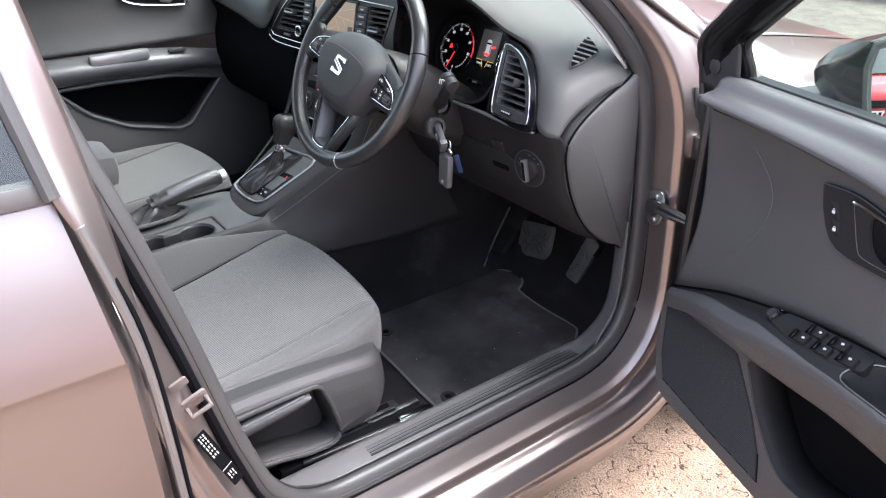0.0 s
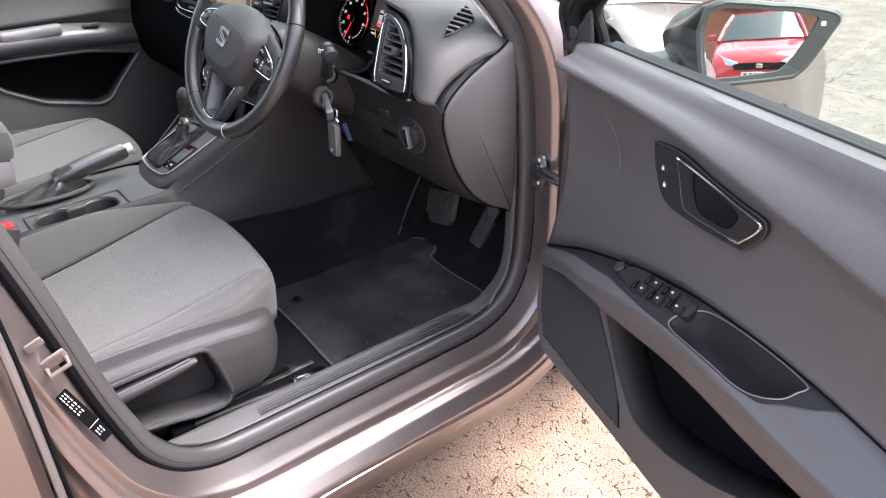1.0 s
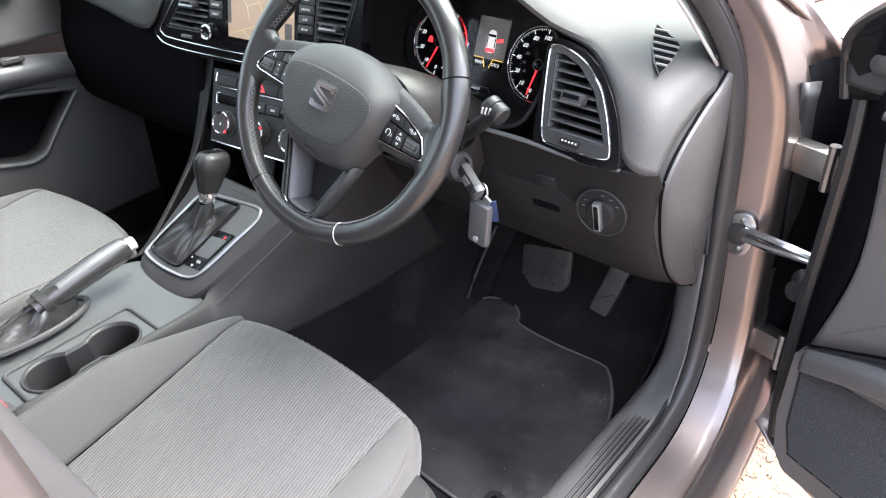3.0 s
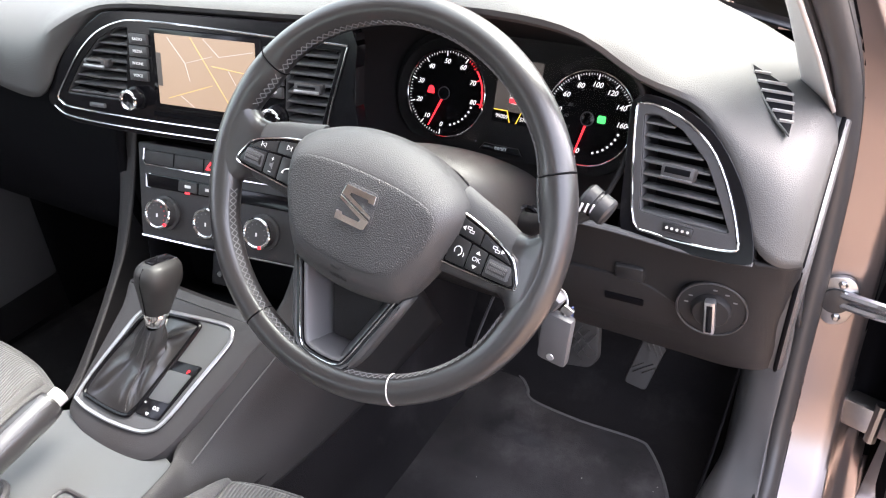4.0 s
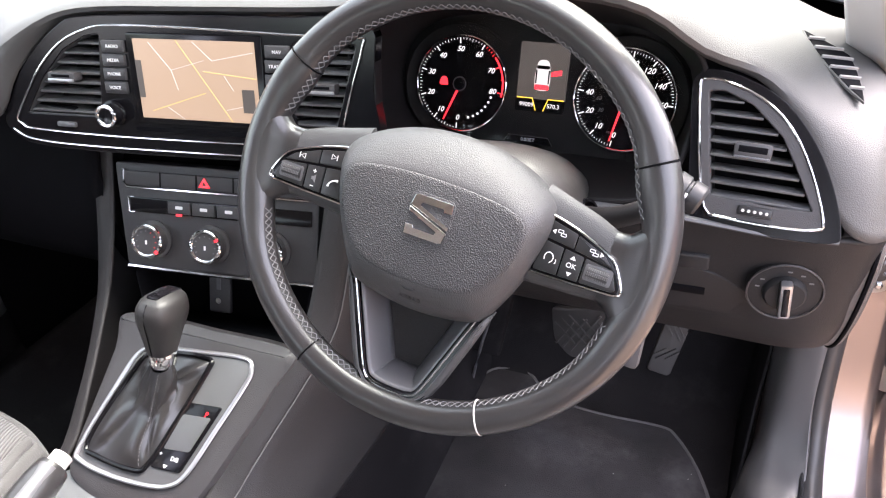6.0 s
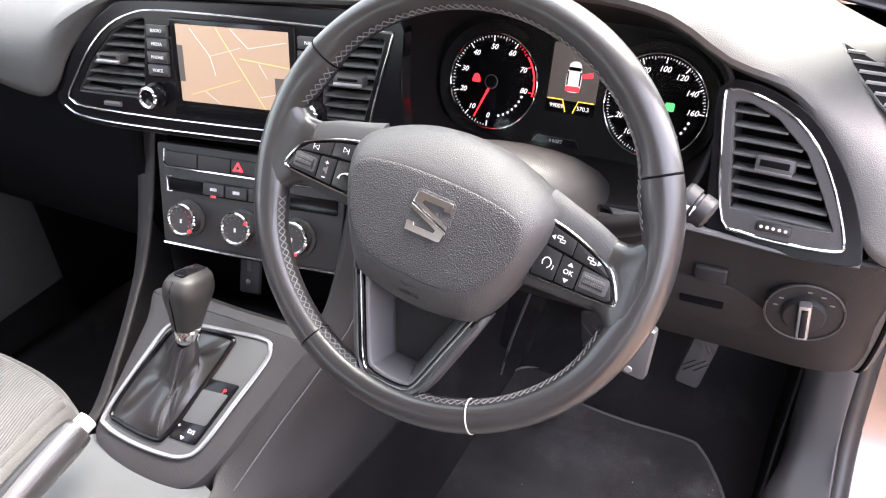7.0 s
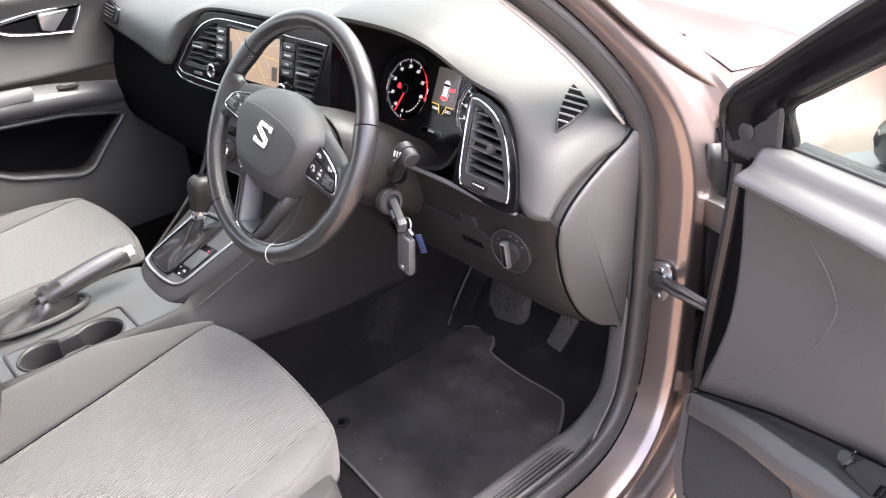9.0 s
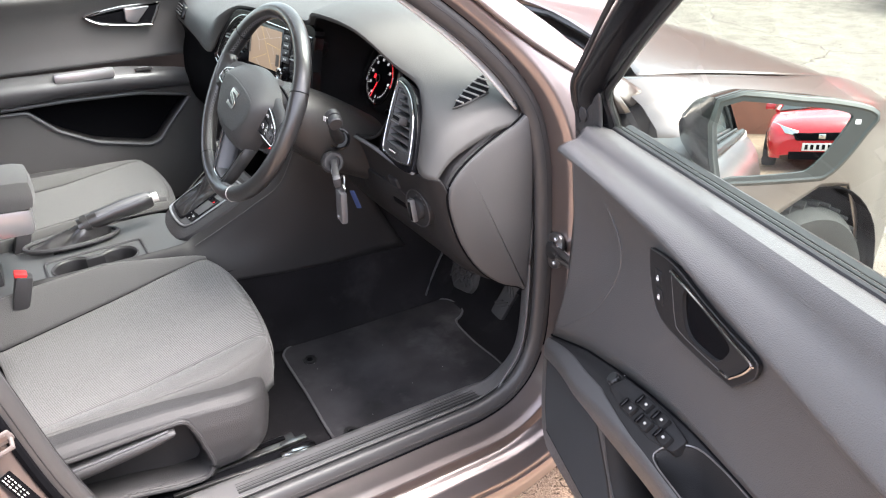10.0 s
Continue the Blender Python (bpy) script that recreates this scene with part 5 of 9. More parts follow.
for side, words in ((-1, ("RADIO", "MEDIA", "PHONE", "VOICE")), (1, ("NAV", "TRAFFIC", "CAR", "SETUP"))):
    for k, word in enumerate(words):
        x, y = side * 0.101 - (0.0012 * k if side < 0 else 0.001 * k), 0.036 - 0.0155 * k
        b = part("radio_key", plate(rect(x - 0.0145, y - 0.0068, x + 0.0145, y + 0.0068, 0.0012), 0.002, 0.0062, 0.0012), PLASTIC, unit, frame_m=m_cu)
        lettering(word, 0.0052, x, y, 0.0064, m_cu, WHITE, b)
    k = part("radio_knob", barrel([(0.0155, 0.002), (0.0155, 0.006), (0.0125, 0.007), (0.012, 0.020), (0.0105, 0.0215), (0.009, 0.0205), (0.0, 0.0205)][:-1], 32), PIANO, unit, "round knob with chrome ring", frame_m=m_cu @ Matrix.Translation((side * 0.103 - 0.010 * (side < 0), -0.041, 0)))
    part("knob_ring", tube([m_cu @ Vector((side * 0.103 - 0.010 * (side < 0) + p.x, -0.041 + p.y, 0.0205)) for p in disc(0, 0, 0.0112, 28)], 0.0024, 8, True), CHROME, k, "bright ring")
part("disc_slot", plate(rect(-0.088, -0.0605, 0.10, -0.0555, 0.001), 0.0021, 0.0026), DARK, unit, frame_m=m_cu)
for x in (-0.182, 0.145):
    part("vent_dial", brick(0.026, 0.006, 0.006, 0.002, m_cu @ pose(x, -0.058, 0.003)), SATIN, unit)

# driver's corner vent
m_rv = axes((0.60, 0.213, 0.90), (0.102, -0.005, 0), (0.02, 0.40, 0.916)) @ Matrix.Translation((0, 0, 0.006))
rv_black = [p.to_2d() for p in spline([(-0.0764, 0.0661, 0), (-0.0731, 0.0788, 0), (-0.0622, 0.0847, 0), (-0.0322, 0.0804, 0), (0.0052, 0.0629, 0), (0.0363, 0.0309, 0), (0.0582, -0.0051, 0), (0.0724, -0.0430, 0), (0.0667, -0.0560, 0), (0.0165, -0.0595, 0), (-0.0437, -0.0575, 0), (-0.0600, -0.0460, 0), (-0.0685, 0.0107, 0)], 3, True)]
rv_hole = [(-0.0612, 0.0656), (-0.0476, 0.0672), (-0.0205, 0.0569), (0.0098, 0.0315), (0.0303, -0.0015), (0.0465, -0.0305), (0.0126, -0.0325), (-0.0429, -0.0300)]
rhole = rounded(rv_hole, 0.003)
corner = holed(rv_black, [rhole], -0.02, 0.002, PIANO, "corner_vent", dash, m_rv, "gloss black driver's air vent with chrome frame", 0.0015)
part("vent_back", plate(rhole, -0.06, -0.055), DARK, corner, frame_m=m_rv)
part("vent_wall", sheet([[(p[0], p[1], z) for p in rhole] for z in (0.001, -0.055)], True), PLASTIC, corner, frame_m=m_rv, thick=0.001)
slats(corner, m_rv, lambda y: clip_line(rv_hole, y)[0] + 0.001, lambda y: clip_line(rv_hole, y)[1] - 0.001, -0.034, 0.066, 8, SLAT)
tab = part("vent_tab", brick(0.033, 0.015, 0.018, 0.004, m_rv @ pose(-0.013, 0.0165, 0.006)), PLASTIC, corner, "dark grey vent tab")
part("tab_groove", brick(0.025, 0.006, 0.002, 0.0006, m_rv @ pose(-0.013, 0.0175, 0.0143)), DARK, tab)
part("tab_lip", brick(0.031, 0.0022, 0.003, 0.001, m_rv @ pose(-0.013, 0.0102, 0.0135)), SATIN, tab)
rv_chr = [p.to_2d() for p in spline([(*c, 0) for c in [(-0.0694, 0.0681), (-0.0636, 0.0754), (-0.0487, 0.0751), (-0.0147, 0.0636), (0.0152, 0.0401), (0.0388, 0.0041), (0.0561, -0.0359), (0.052, -0.0459), (0.0152, -0.0493), (-0.0263, -0.0482), (-0.0457, -0.0417), (-0.0601, 0.0118)]], 3, True)]
holed(inset(rv_chr, 0.0012), [rounded(rv_hole, 0.003)], 0.0022, 0.0034, PLASTIC, "vent_bezel", corner, m_rv, "grey grained bezel inside the chrome frame", 0.0006)
part("chrome_frame", tube([m_rv @ Vector((p.x, p.y, 0.0035)) for p in rv_chr], 0.0014, 8, True), CHROME, corner, "chrome vent frame")
part("vent_dial", brick(0.030, 0.009, 0.006, 0.002, m_rv @ pose(-0.001, -0.0385, 0.004)), SWITCH, corner)
for k in range(5):
    part("dial_dot", barrel([(0.0016, 0), (0.0012, 0.001)], 8), FLESH, corner, frame_m=m_rv @ Matrix.Translation((-0.0115 + 0.0052 * k, -0.0385, 0.007)))
part("lower_strip", tube(spline([(0.20, 0.192, 0.862), (0.33, 0.184, 0.852), (0.45, 0.186, 0.853), (0.53, 0.187, 0.853), (0.62, 0.186, 0.849), (0.672, 0.185, 0.853)], 4), 0.0048, 8, flat=0.6), SATIN, dash, "satin strip under the vents")

# light switch, blanking button, tray
m_sw = axes((0.6385, 0.2225, 0.768), (1, 0.02, 0.02), (0, -0.32, 0.95))
m_ls = axes((0.6400, 0.2165, 0.7710), (1, 0.10, -0.02), (0, -0.10, 1))
swt = part("light_switch", barrel([(0.036, -0.006), (0.036, 0.004), (0.0345, 0.006), (0.031, 0.0065), (0.021, 0.0065), (0.020, 0.012), (0.018, 0.014)], 40), LOWER, dash, "round headlight switch with silver bar", frame_m=m_ls)
part("switch_ring", tube([m_ls @ Vector((p.x, p.y, 0.0072)) for p in disc(0, 0, 0.0355, 40)], 0.0012, 6, True), PLASTIC, swt)
part("switch_bar", brick(0.0115, 0.044, 0.010, 0.003, m_ls @ pose(0, 0, 0.018, 0, 0, 7)), SILVER, swt)
part("bar_face", brick(0.0060, 0.036, 0.002, 0.0008, m_ls @ pose(0, 0, 0.0232, 0, 0, 7)), PIANO, swt)
for a in (150, 90, 62, 35, 172):
    part("switch_mark", plate(rect(-0.0022, -0.0008, 0.0022, 0.0008, 0.0006), 0.0065, 0.0071), STITCH, swt, frame_m=m_ls @ Matrix.Translation((0.0265 * math.cos(radians(a)), 0.0265 * math.sin(radians(a)), 0)), smooth=False)
part("blank_button", plate(rect(-0.104, 0.014, -0.072, 0.036, 0.003), 0.0, 0.005, 0.002), RUBBER, dash, frame_m=m_sw)
part("tray_lid", plate([p.to_2d() for p in spline([(-0.24, 0.008, 0), (-0.15, 0.014, 0), (-0.08, 0.012, 0), (-0.045, -0.006, 0), (-0.015, -0.030, 0), (0.004, -0.048, 0), (-0.004, -0.062, 0), (-0.05, -0.066, 0), (-0.15, -0.066, 0), (-0.24, -0.062, 0)], 3, True)], -0.008, 0.003, 0.002), LOWER, dash, "tray lid with finger pull", frame_m=m_sw)
KNEE = [(0.590, 0.43), (0.60, 0.355), (0.64, 0.290), (0.70, 0.246), (0.765, 0.2245), (0.82, 0.206), (0.85, 0.194)]
part("tray_seam", tube(spline([(x, float(np.interp(z, [q[0] for q in KNEE], [q[1] for q in KNEE])) - 0.0005, z) for x, z in ((0.44, 0.782), (0.53, 0.781), (0.575, 0.772), (0.600, 0.752), (0.628, 0.730), (0.640, 0.712), (0.630, 0.703), (0.58, 0.702), (0.44, 0.703))], 4), 0.0018, 6), DARK, dash)
part("tray_pull", brick(0.045, 0.012, 0.004, 0.002, m_sw @ pose(-0.095, -0.024, 0.003)), DARK, dash)

# ---- heater stack ----
ti2 = radians(23)
m_st = axes((-0.02, 0.155, 0.765), (math.cos(ya), math.sin(ya), 0), (-math.sin(ya) * math.sin(ti2), math.cos(ya) * math.sin(ti2), math.cos(ti2)))
stack = part("heater_panel", plate(rounded([(-0.128, 0.066), (0.150, 0.066), (0.146, -0.066), (-0.114, -0.066)], 0.006), -0.03, 0.0, 0.002), PLASTIC, dash, "black heater panel with three knobs", frame_m=m_st)
part("key_strip", plate(rect(-0.112, 0.038, 0.138, 0.056, 0.002), 0.0, 0.003, 0.001), PLASTIC, stack, frame_m=m_st)
part("chrome_line", tube([m_st @ Vector(p) for p in ((-0.113, 0.058, 0.002), (-0.1145, 0.042, 0.002), (-0.109, 0.0355, 0.003), (0.0, 0.0355, 0.003), (0.138, 0.0355, 0.003))], 0.0016, 6), CHROME, stack)
for k in range(1, 5):
    part("key_gap", plate(rect(-0.112 + 0.05 * k - 0.001, 0.038, -0.112 + 0.05 * k + 0.001, 0.056, 0.0004), 0.003, 0.0033), DARK, stack, frame_m=m_st)
part("hazard_sign", plate(V2([(-0.009, 0.0415), (0.007, 0.0415), (-0.001, 0.0535)]), 0.003, 0.0035), G_RED, stack, "red hazard triangle", frame_m=m_st, smooth=False)
part("hazard_core", plate(V2([(-0.0042, 0.0440), (0.0022, 0.0440), (-0.001, 0.0490)]), 0.0035, 0.0038), PLASTIC, stack, frame_m=m_st, smooth=False)
part("strip_panel", plate(rect(-0.106, 0.004, 0.140, 0.023, 0.002), 0.0, 0.002, 0.0006), PIANO, stack, frame_m=m_st)
part("chrome_bracket", tube([m_st @ Vector(p) for p in ((-0.100, 0.0235, 0.002), (-0.1085, 0.0232, 0.002), (-0.1075, 0.0045, 0.002), (-0.100, 0.0040, 0.002))], 0.0012, 6), CHROME, stack)
for k in range(3):
    part("strip_key", plate(rect(-0.052 + 0.034 * k, 0.006, -0.021 + 0.034 * k, 0.021, 0.001), 0.002, 0.004, 0.0008), PLASTIC, stack, frame_m=m_st)
    part("key_sign", plate(rect(-0.041 + 0.034 * k, 0.012, -0.031 + 0.034 * k, 0.016, 0.001), 0.004, 0.0043), WHITE, stack, frame_m=m_st, smooth=False)
part("red_telltale", plate(rect(-0.040, 0.0035, -0.032, 0.0062, 0.001), 0.004, 0.0045), G_RED, stack, frame_m=m_st, smooth=False)
for k, x in enumerate((-0.073, 0.008, 0.089)):
    kn = part("heater_knob", barrel([(0.0245, 0), (0.0245, 0.004), (0.0205, 0.005), (0.0195, 0.018), (0.0175, 0.0195)], 36), PLASTIC, stack, "black heater knob with chrome ring", frame_m=m_st @ Matrix.Translation((x, -0.029, 0)))
    part("knob_ring", tube([m_st @ Vector((x + p.x, -0.029 + p.y, 0.0185)) for p in disc(0, 0, 0.0192, 32)], 0.0027, 8, True), CHROME, kn, "bright ring")
    for j in range(9):
        a = radians(210 - j * 30)
        part("knob_mark", plate(rect(-0.0009, -0.0006, 0.0009, 0.0006, 0.0002), 0.0195, 0.020), STITCH if (k or j < 5) else REDP, kn, frame_m=m_st @ Matrix.Translation((x + 0.0135 * math.cos(a), -0.029 + 0.0135 * math.sin(a), 0)) @ Matrix.Rotation(a, 4, "Z"), smooth=False)
    a = (-0.7, 0.55, -1.2)[k]
    part("knob_pointer", plate(rect(0.0170, -0.0017, 0.0212, 0.0017, 0.0008), 0.0195, 0.0224), G_RED, kn, frame_m=m_st @ Matrix.Translation((x, -0.029, 0)) @ Matrix.Rotation(a, 4, "Z"), smooth=False)
    part("knob_sign", plate(rect(-0.0012, -0.0026, 0.0012, 0.0026, 0.0006), 0.0195, 0.020), WHITE, kn, frame_m=m_st @ Matrix.Translation((x, -0.030, 0)), smooth=False)
part("chrome_line", tube([m_st @ Vector(p) for p in ((-0.112, -0.066, 0.001), (0.0, -0.0675, 0.002), (0.146, -0.0675, 0.001))], 0.0022, 6), CHROME, stack)
# cubby under the heater panel, open to the front
cub = [(-0.104, -0.070), (0.140, -0.070), (0.125, -0.148), (-0.085, -0.150)]
# the inside is near-black, its shade put into the colour
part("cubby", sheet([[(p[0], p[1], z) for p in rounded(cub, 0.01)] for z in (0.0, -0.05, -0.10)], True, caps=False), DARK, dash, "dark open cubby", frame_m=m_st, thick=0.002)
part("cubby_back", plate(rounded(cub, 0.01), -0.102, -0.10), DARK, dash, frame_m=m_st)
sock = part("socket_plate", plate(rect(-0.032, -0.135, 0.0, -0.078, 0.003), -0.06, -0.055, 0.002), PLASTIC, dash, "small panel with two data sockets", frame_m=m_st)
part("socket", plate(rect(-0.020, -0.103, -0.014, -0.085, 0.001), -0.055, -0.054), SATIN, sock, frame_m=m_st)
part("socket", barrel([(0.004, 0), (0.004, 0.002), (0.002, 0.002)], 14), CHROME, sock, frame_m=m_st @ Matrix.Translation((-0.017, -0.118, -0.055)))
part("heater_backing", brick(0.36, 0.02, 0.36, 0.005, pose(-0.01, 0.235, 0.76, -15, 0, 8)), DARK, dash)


# ---- steering wheel ----
m_wh = pose(0.3582, 0.0194, 0.9262, 0, 0, 3.5) @ pose(0, 0, 0, 63.0, 0, 0) @ pose(0, 0, 0, 0, 0, -11.1)
wheel = thing("steering_wheel", "black leather steering wheel with chrome trim, turned slightly", "steering wheel", (0.3582, 0.0194, 0.9262))
R_RIM, r_rim = 0.1742, 0.0146


def rim_section(a, k, n=20, lift=0.0):
    """A point of the rim's skin at the angle a round the wheel and step k round its section; the thumb rests swell inwards."""
    deg = math.degrees(a) % 360
    deg = deg if deg < 200 else 540 - deg if deg > 340 else deg
    rest = math.exp(-((deg - 24) / 9) ** 2) + math.exp(-((deg - 156) / 9) ** 2)
    low = math.exp(-(((math.degrees(a) % 360) - 345) / 10) ** 2) + math.exp(-(((math.degrees(a) % 360) - 195) / 10) ** 2)
    b = 2 * math.pi * k / n
    grow = 0.0050 * rest + 0.0040 * low
    rr = R_RIM + (r_rim + lift + (grow if math.cos(b) < 0 else 0)) * math.cos(b)
    return Vector((rr * math.cos(a), rr * math.sin(a), (r_rim * 1.04 + lift + 0.0012 * rest) * math.sin(b)))


def rim_arc(a0, a1, n=44):
    return sheet([[rim_section(radians(a0 + (a1 - a0) * i / n), k) for k in range(20)] for i in range(n + 1)], True, caps=True)


for a0, a1, name in ((29.8, 150.2, "rim_top"), (150.8, 242.2, "rim_side"), (242.7, 297.3, "rim_bottom"), (297.8, 389.2, "rim_side")):
    part(name, rim_arc(a0, a1), LEATHER, wheel, "worn black leather rim section", frame_m=m_wh)
for a in (29.5, 150.5, 242.45, 297.55):
    part("rim_seam", tube([rim_section(radians(a), k, 24, 0.0001) for k in range(24)], 0.0007 if a > 290 else 0.0005, 6, True), FLESH if a > 290 else DARK, wheel, "pale worn seam" if a > 290 else "", frame_m=m_wh)
# cross stitching in a shallow channel along the inner side of the rim
def stitching(a0, a1, step):
    bm = bmesh.new()
    a = a0
    while a < a1:
        for k0, k1 in ((8.1, 9.5), (9.5, 8.1)):
            p, q = rim_section(radians(a), k0, 20, 0.0003), rim_section(radians(a + step * 0.92), k1, 20, 0.0003)
            seg = tube([p, p.lerp(q, 0.5) + (p.lerp(q, 0.5) - Vector((p.x, p.y, 0)).normalized() * R_RIM).normalized() * 0.0004, q], 0.00050, 5)
            tmp = bpy.data.meshes.new("t")
            seg.to_mesh(tmp)
            seg.free()
            bm.from_mesh(tmp)
            bpy.data.meshes.remove(tmp)
        a += step
    return bm


for a0, a1 in ((30.5, 149), (152, 164), (197, 241.5), (243.5, 259), (281, 296.5), (298.5, 343), (376, 388)):
    part("stitching", stitching(a0, a1, 2.3), STITCH, wheel, "grey cross stitching", frame_m=m_wh)
    part("stitch_channel", sheet([[rim_section(radians(a0 + (a1 - a0) * i / 40), k, 20, 0.00015) for k in (7.9, 8.4, 8.8, 9.2, 9.7)] for i in range(41)]), RUBBER, wheel, frame_m=m_wh)

# hub pad: a broad shoulder sloping away from a coarse-grained face
pad_half = [(0.0, 0.063), (0.034, 0.060), (0.064, 0.050), (0.085, 0.037), (0.0925, 0.023), (0.0905, 0.002), (0.0835, -0.022), (0.0720, -0.052), (0.0600, -0.0735), (0.0500, -0.0800), (0.026, -0.0850), (0.0, -0.0870)]
face_half = [(0.0, 0.0270), (0.024, 0.0265), (0.050, 0.0240), (0.0675, 0.0195), (0.0745, 0.0110), (0.0745, -0.004), (0.0695, -0.020), (0.0600, -0.036), (0.0490, -0.0480), (0.036, -0.0530), (0.018, -0.0555), (0.0, -0.0560)]
def both(half):
    return list(half) + [(-x, y) for x, y in half[-2:0:-1]]


pad_out, face_line = both(pad_half), both(face_half)
def pad_ring(q, z):
    return spline([(x + (fx - x) * q, y + (fy - y) * q, z) for (x, y), (fx, fy) in zip(pad_out, face_line)], 3, True)


PAD_STEPS = ((0.0, -0.016), (-0.012, -0.008), (-0.006, -0.001), (0.03, 0.0055), (0.10, 0.0110), (0.25, 0.0180), (0.45, 0.0243), (0.65, 0.0289), (0.82, 0.0318), (0.93, 0.0333))
pad_rows = [pad_ring(q, z) for q, z in PAD_STEPS] + [pad_ring(1.0, 0.0338), pad_ring(1.02, 0.0338)]
hub = part("hub_pad", sheet(pad_rows, True, caps=True), PAD, wheel, "grained grey airbag pad", frame_m=m_wh)
face_rows = [[(x * k, -0.012 + (y + 0.012) * k, z) for x, y, _ in pad_ring(1.0, 0)] for k, z in ((1.03, 0.0326), (1.008, 0.0340), (0.985, 0.0346), (0.93, 0.0350), (0.7, 0.0358), (0.4, 0.0363), (0.1, 0.0364))]
part("pad_panel", sheet(face_rows, True, caps=True), PADFACE, wheel, "coarse-grained dark pad face", frame_m=m_wh)
# embossed marking under the pad face
m_bag = m_wh @ pose(0.0014, -0.0712, 0.0262, 36, 0, 0)
lettering("AIRBAG", 0.0056, 0, 0, 0.0002, m_bag, SWITCH, wheel, name="embossed_word")
part("embossed_sign", tube([m_wh @ pose(-0.0005, -0.0615, 0.0322, 26, 0, 0) @ Vector((0.0055 * math.cos(a), 0.0028 * math.sin(a), 0.0002)) for a in (radians(180 + 18 * k) for k in range(11))], 0.0005, 5), SWITCH, wheel)

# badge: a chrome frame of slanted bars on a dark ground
m_bd = m_wh @ Matrix.Translation((0.002, -0.0022, 0.0355))
badge = part("badge_ground", plate(rect(-0.0185, -0.0172, 0.0185, 0.0172, 0.006), 0.0, 0.0012, 0.0004), PADFACE, wheel, frame_m=m_bd)
for k in (1, -1):
    bars = [[(-0.0168, 0.0066), (-0.0150, 0.0142), (-0.0120, 0.0154), (0.0168, 0.0154), (0.0172, 0.0072), (0.0105, 0.0072), (0.0098, 0.0094), (-0.0075, 0.0094), (-0.0085, 0.0072), (0.0172, -0.0032), (0.0172, -0.0062), (-0.0172, 0.0062)],
            [(-0.0172, 0.0046), (0.0172, -0.0078), (0.0172, -0.0095), (-0.0172, 0.0020)]]
    for b, poly in enumerate(bars if k > 0 else bars[:1]):
        part("badge_bar", plate([Vector((k * x, k * y)) if k > 0 else Vector((-x, -y - 0.0022)) for x, y in poly], 0.0012, 0.0032, 0.0004), CHROME, badge, "chrome badge shape", frame_m=m_bd, smooth=False)
lettering("AIRBAG", 0.0068, 0.0004, -0.0708, 0.0223, m_wh @ pose(0, 0, 0, 0, 0, 0), LOWER, hub)
part("airbag_sign", plate(rect(-0.006, -0.0655, 0.005, -0.0642, 0.0004), 0.0245, 0.0252), LOWER, hub, frame_m=m_wh, smooth=False)

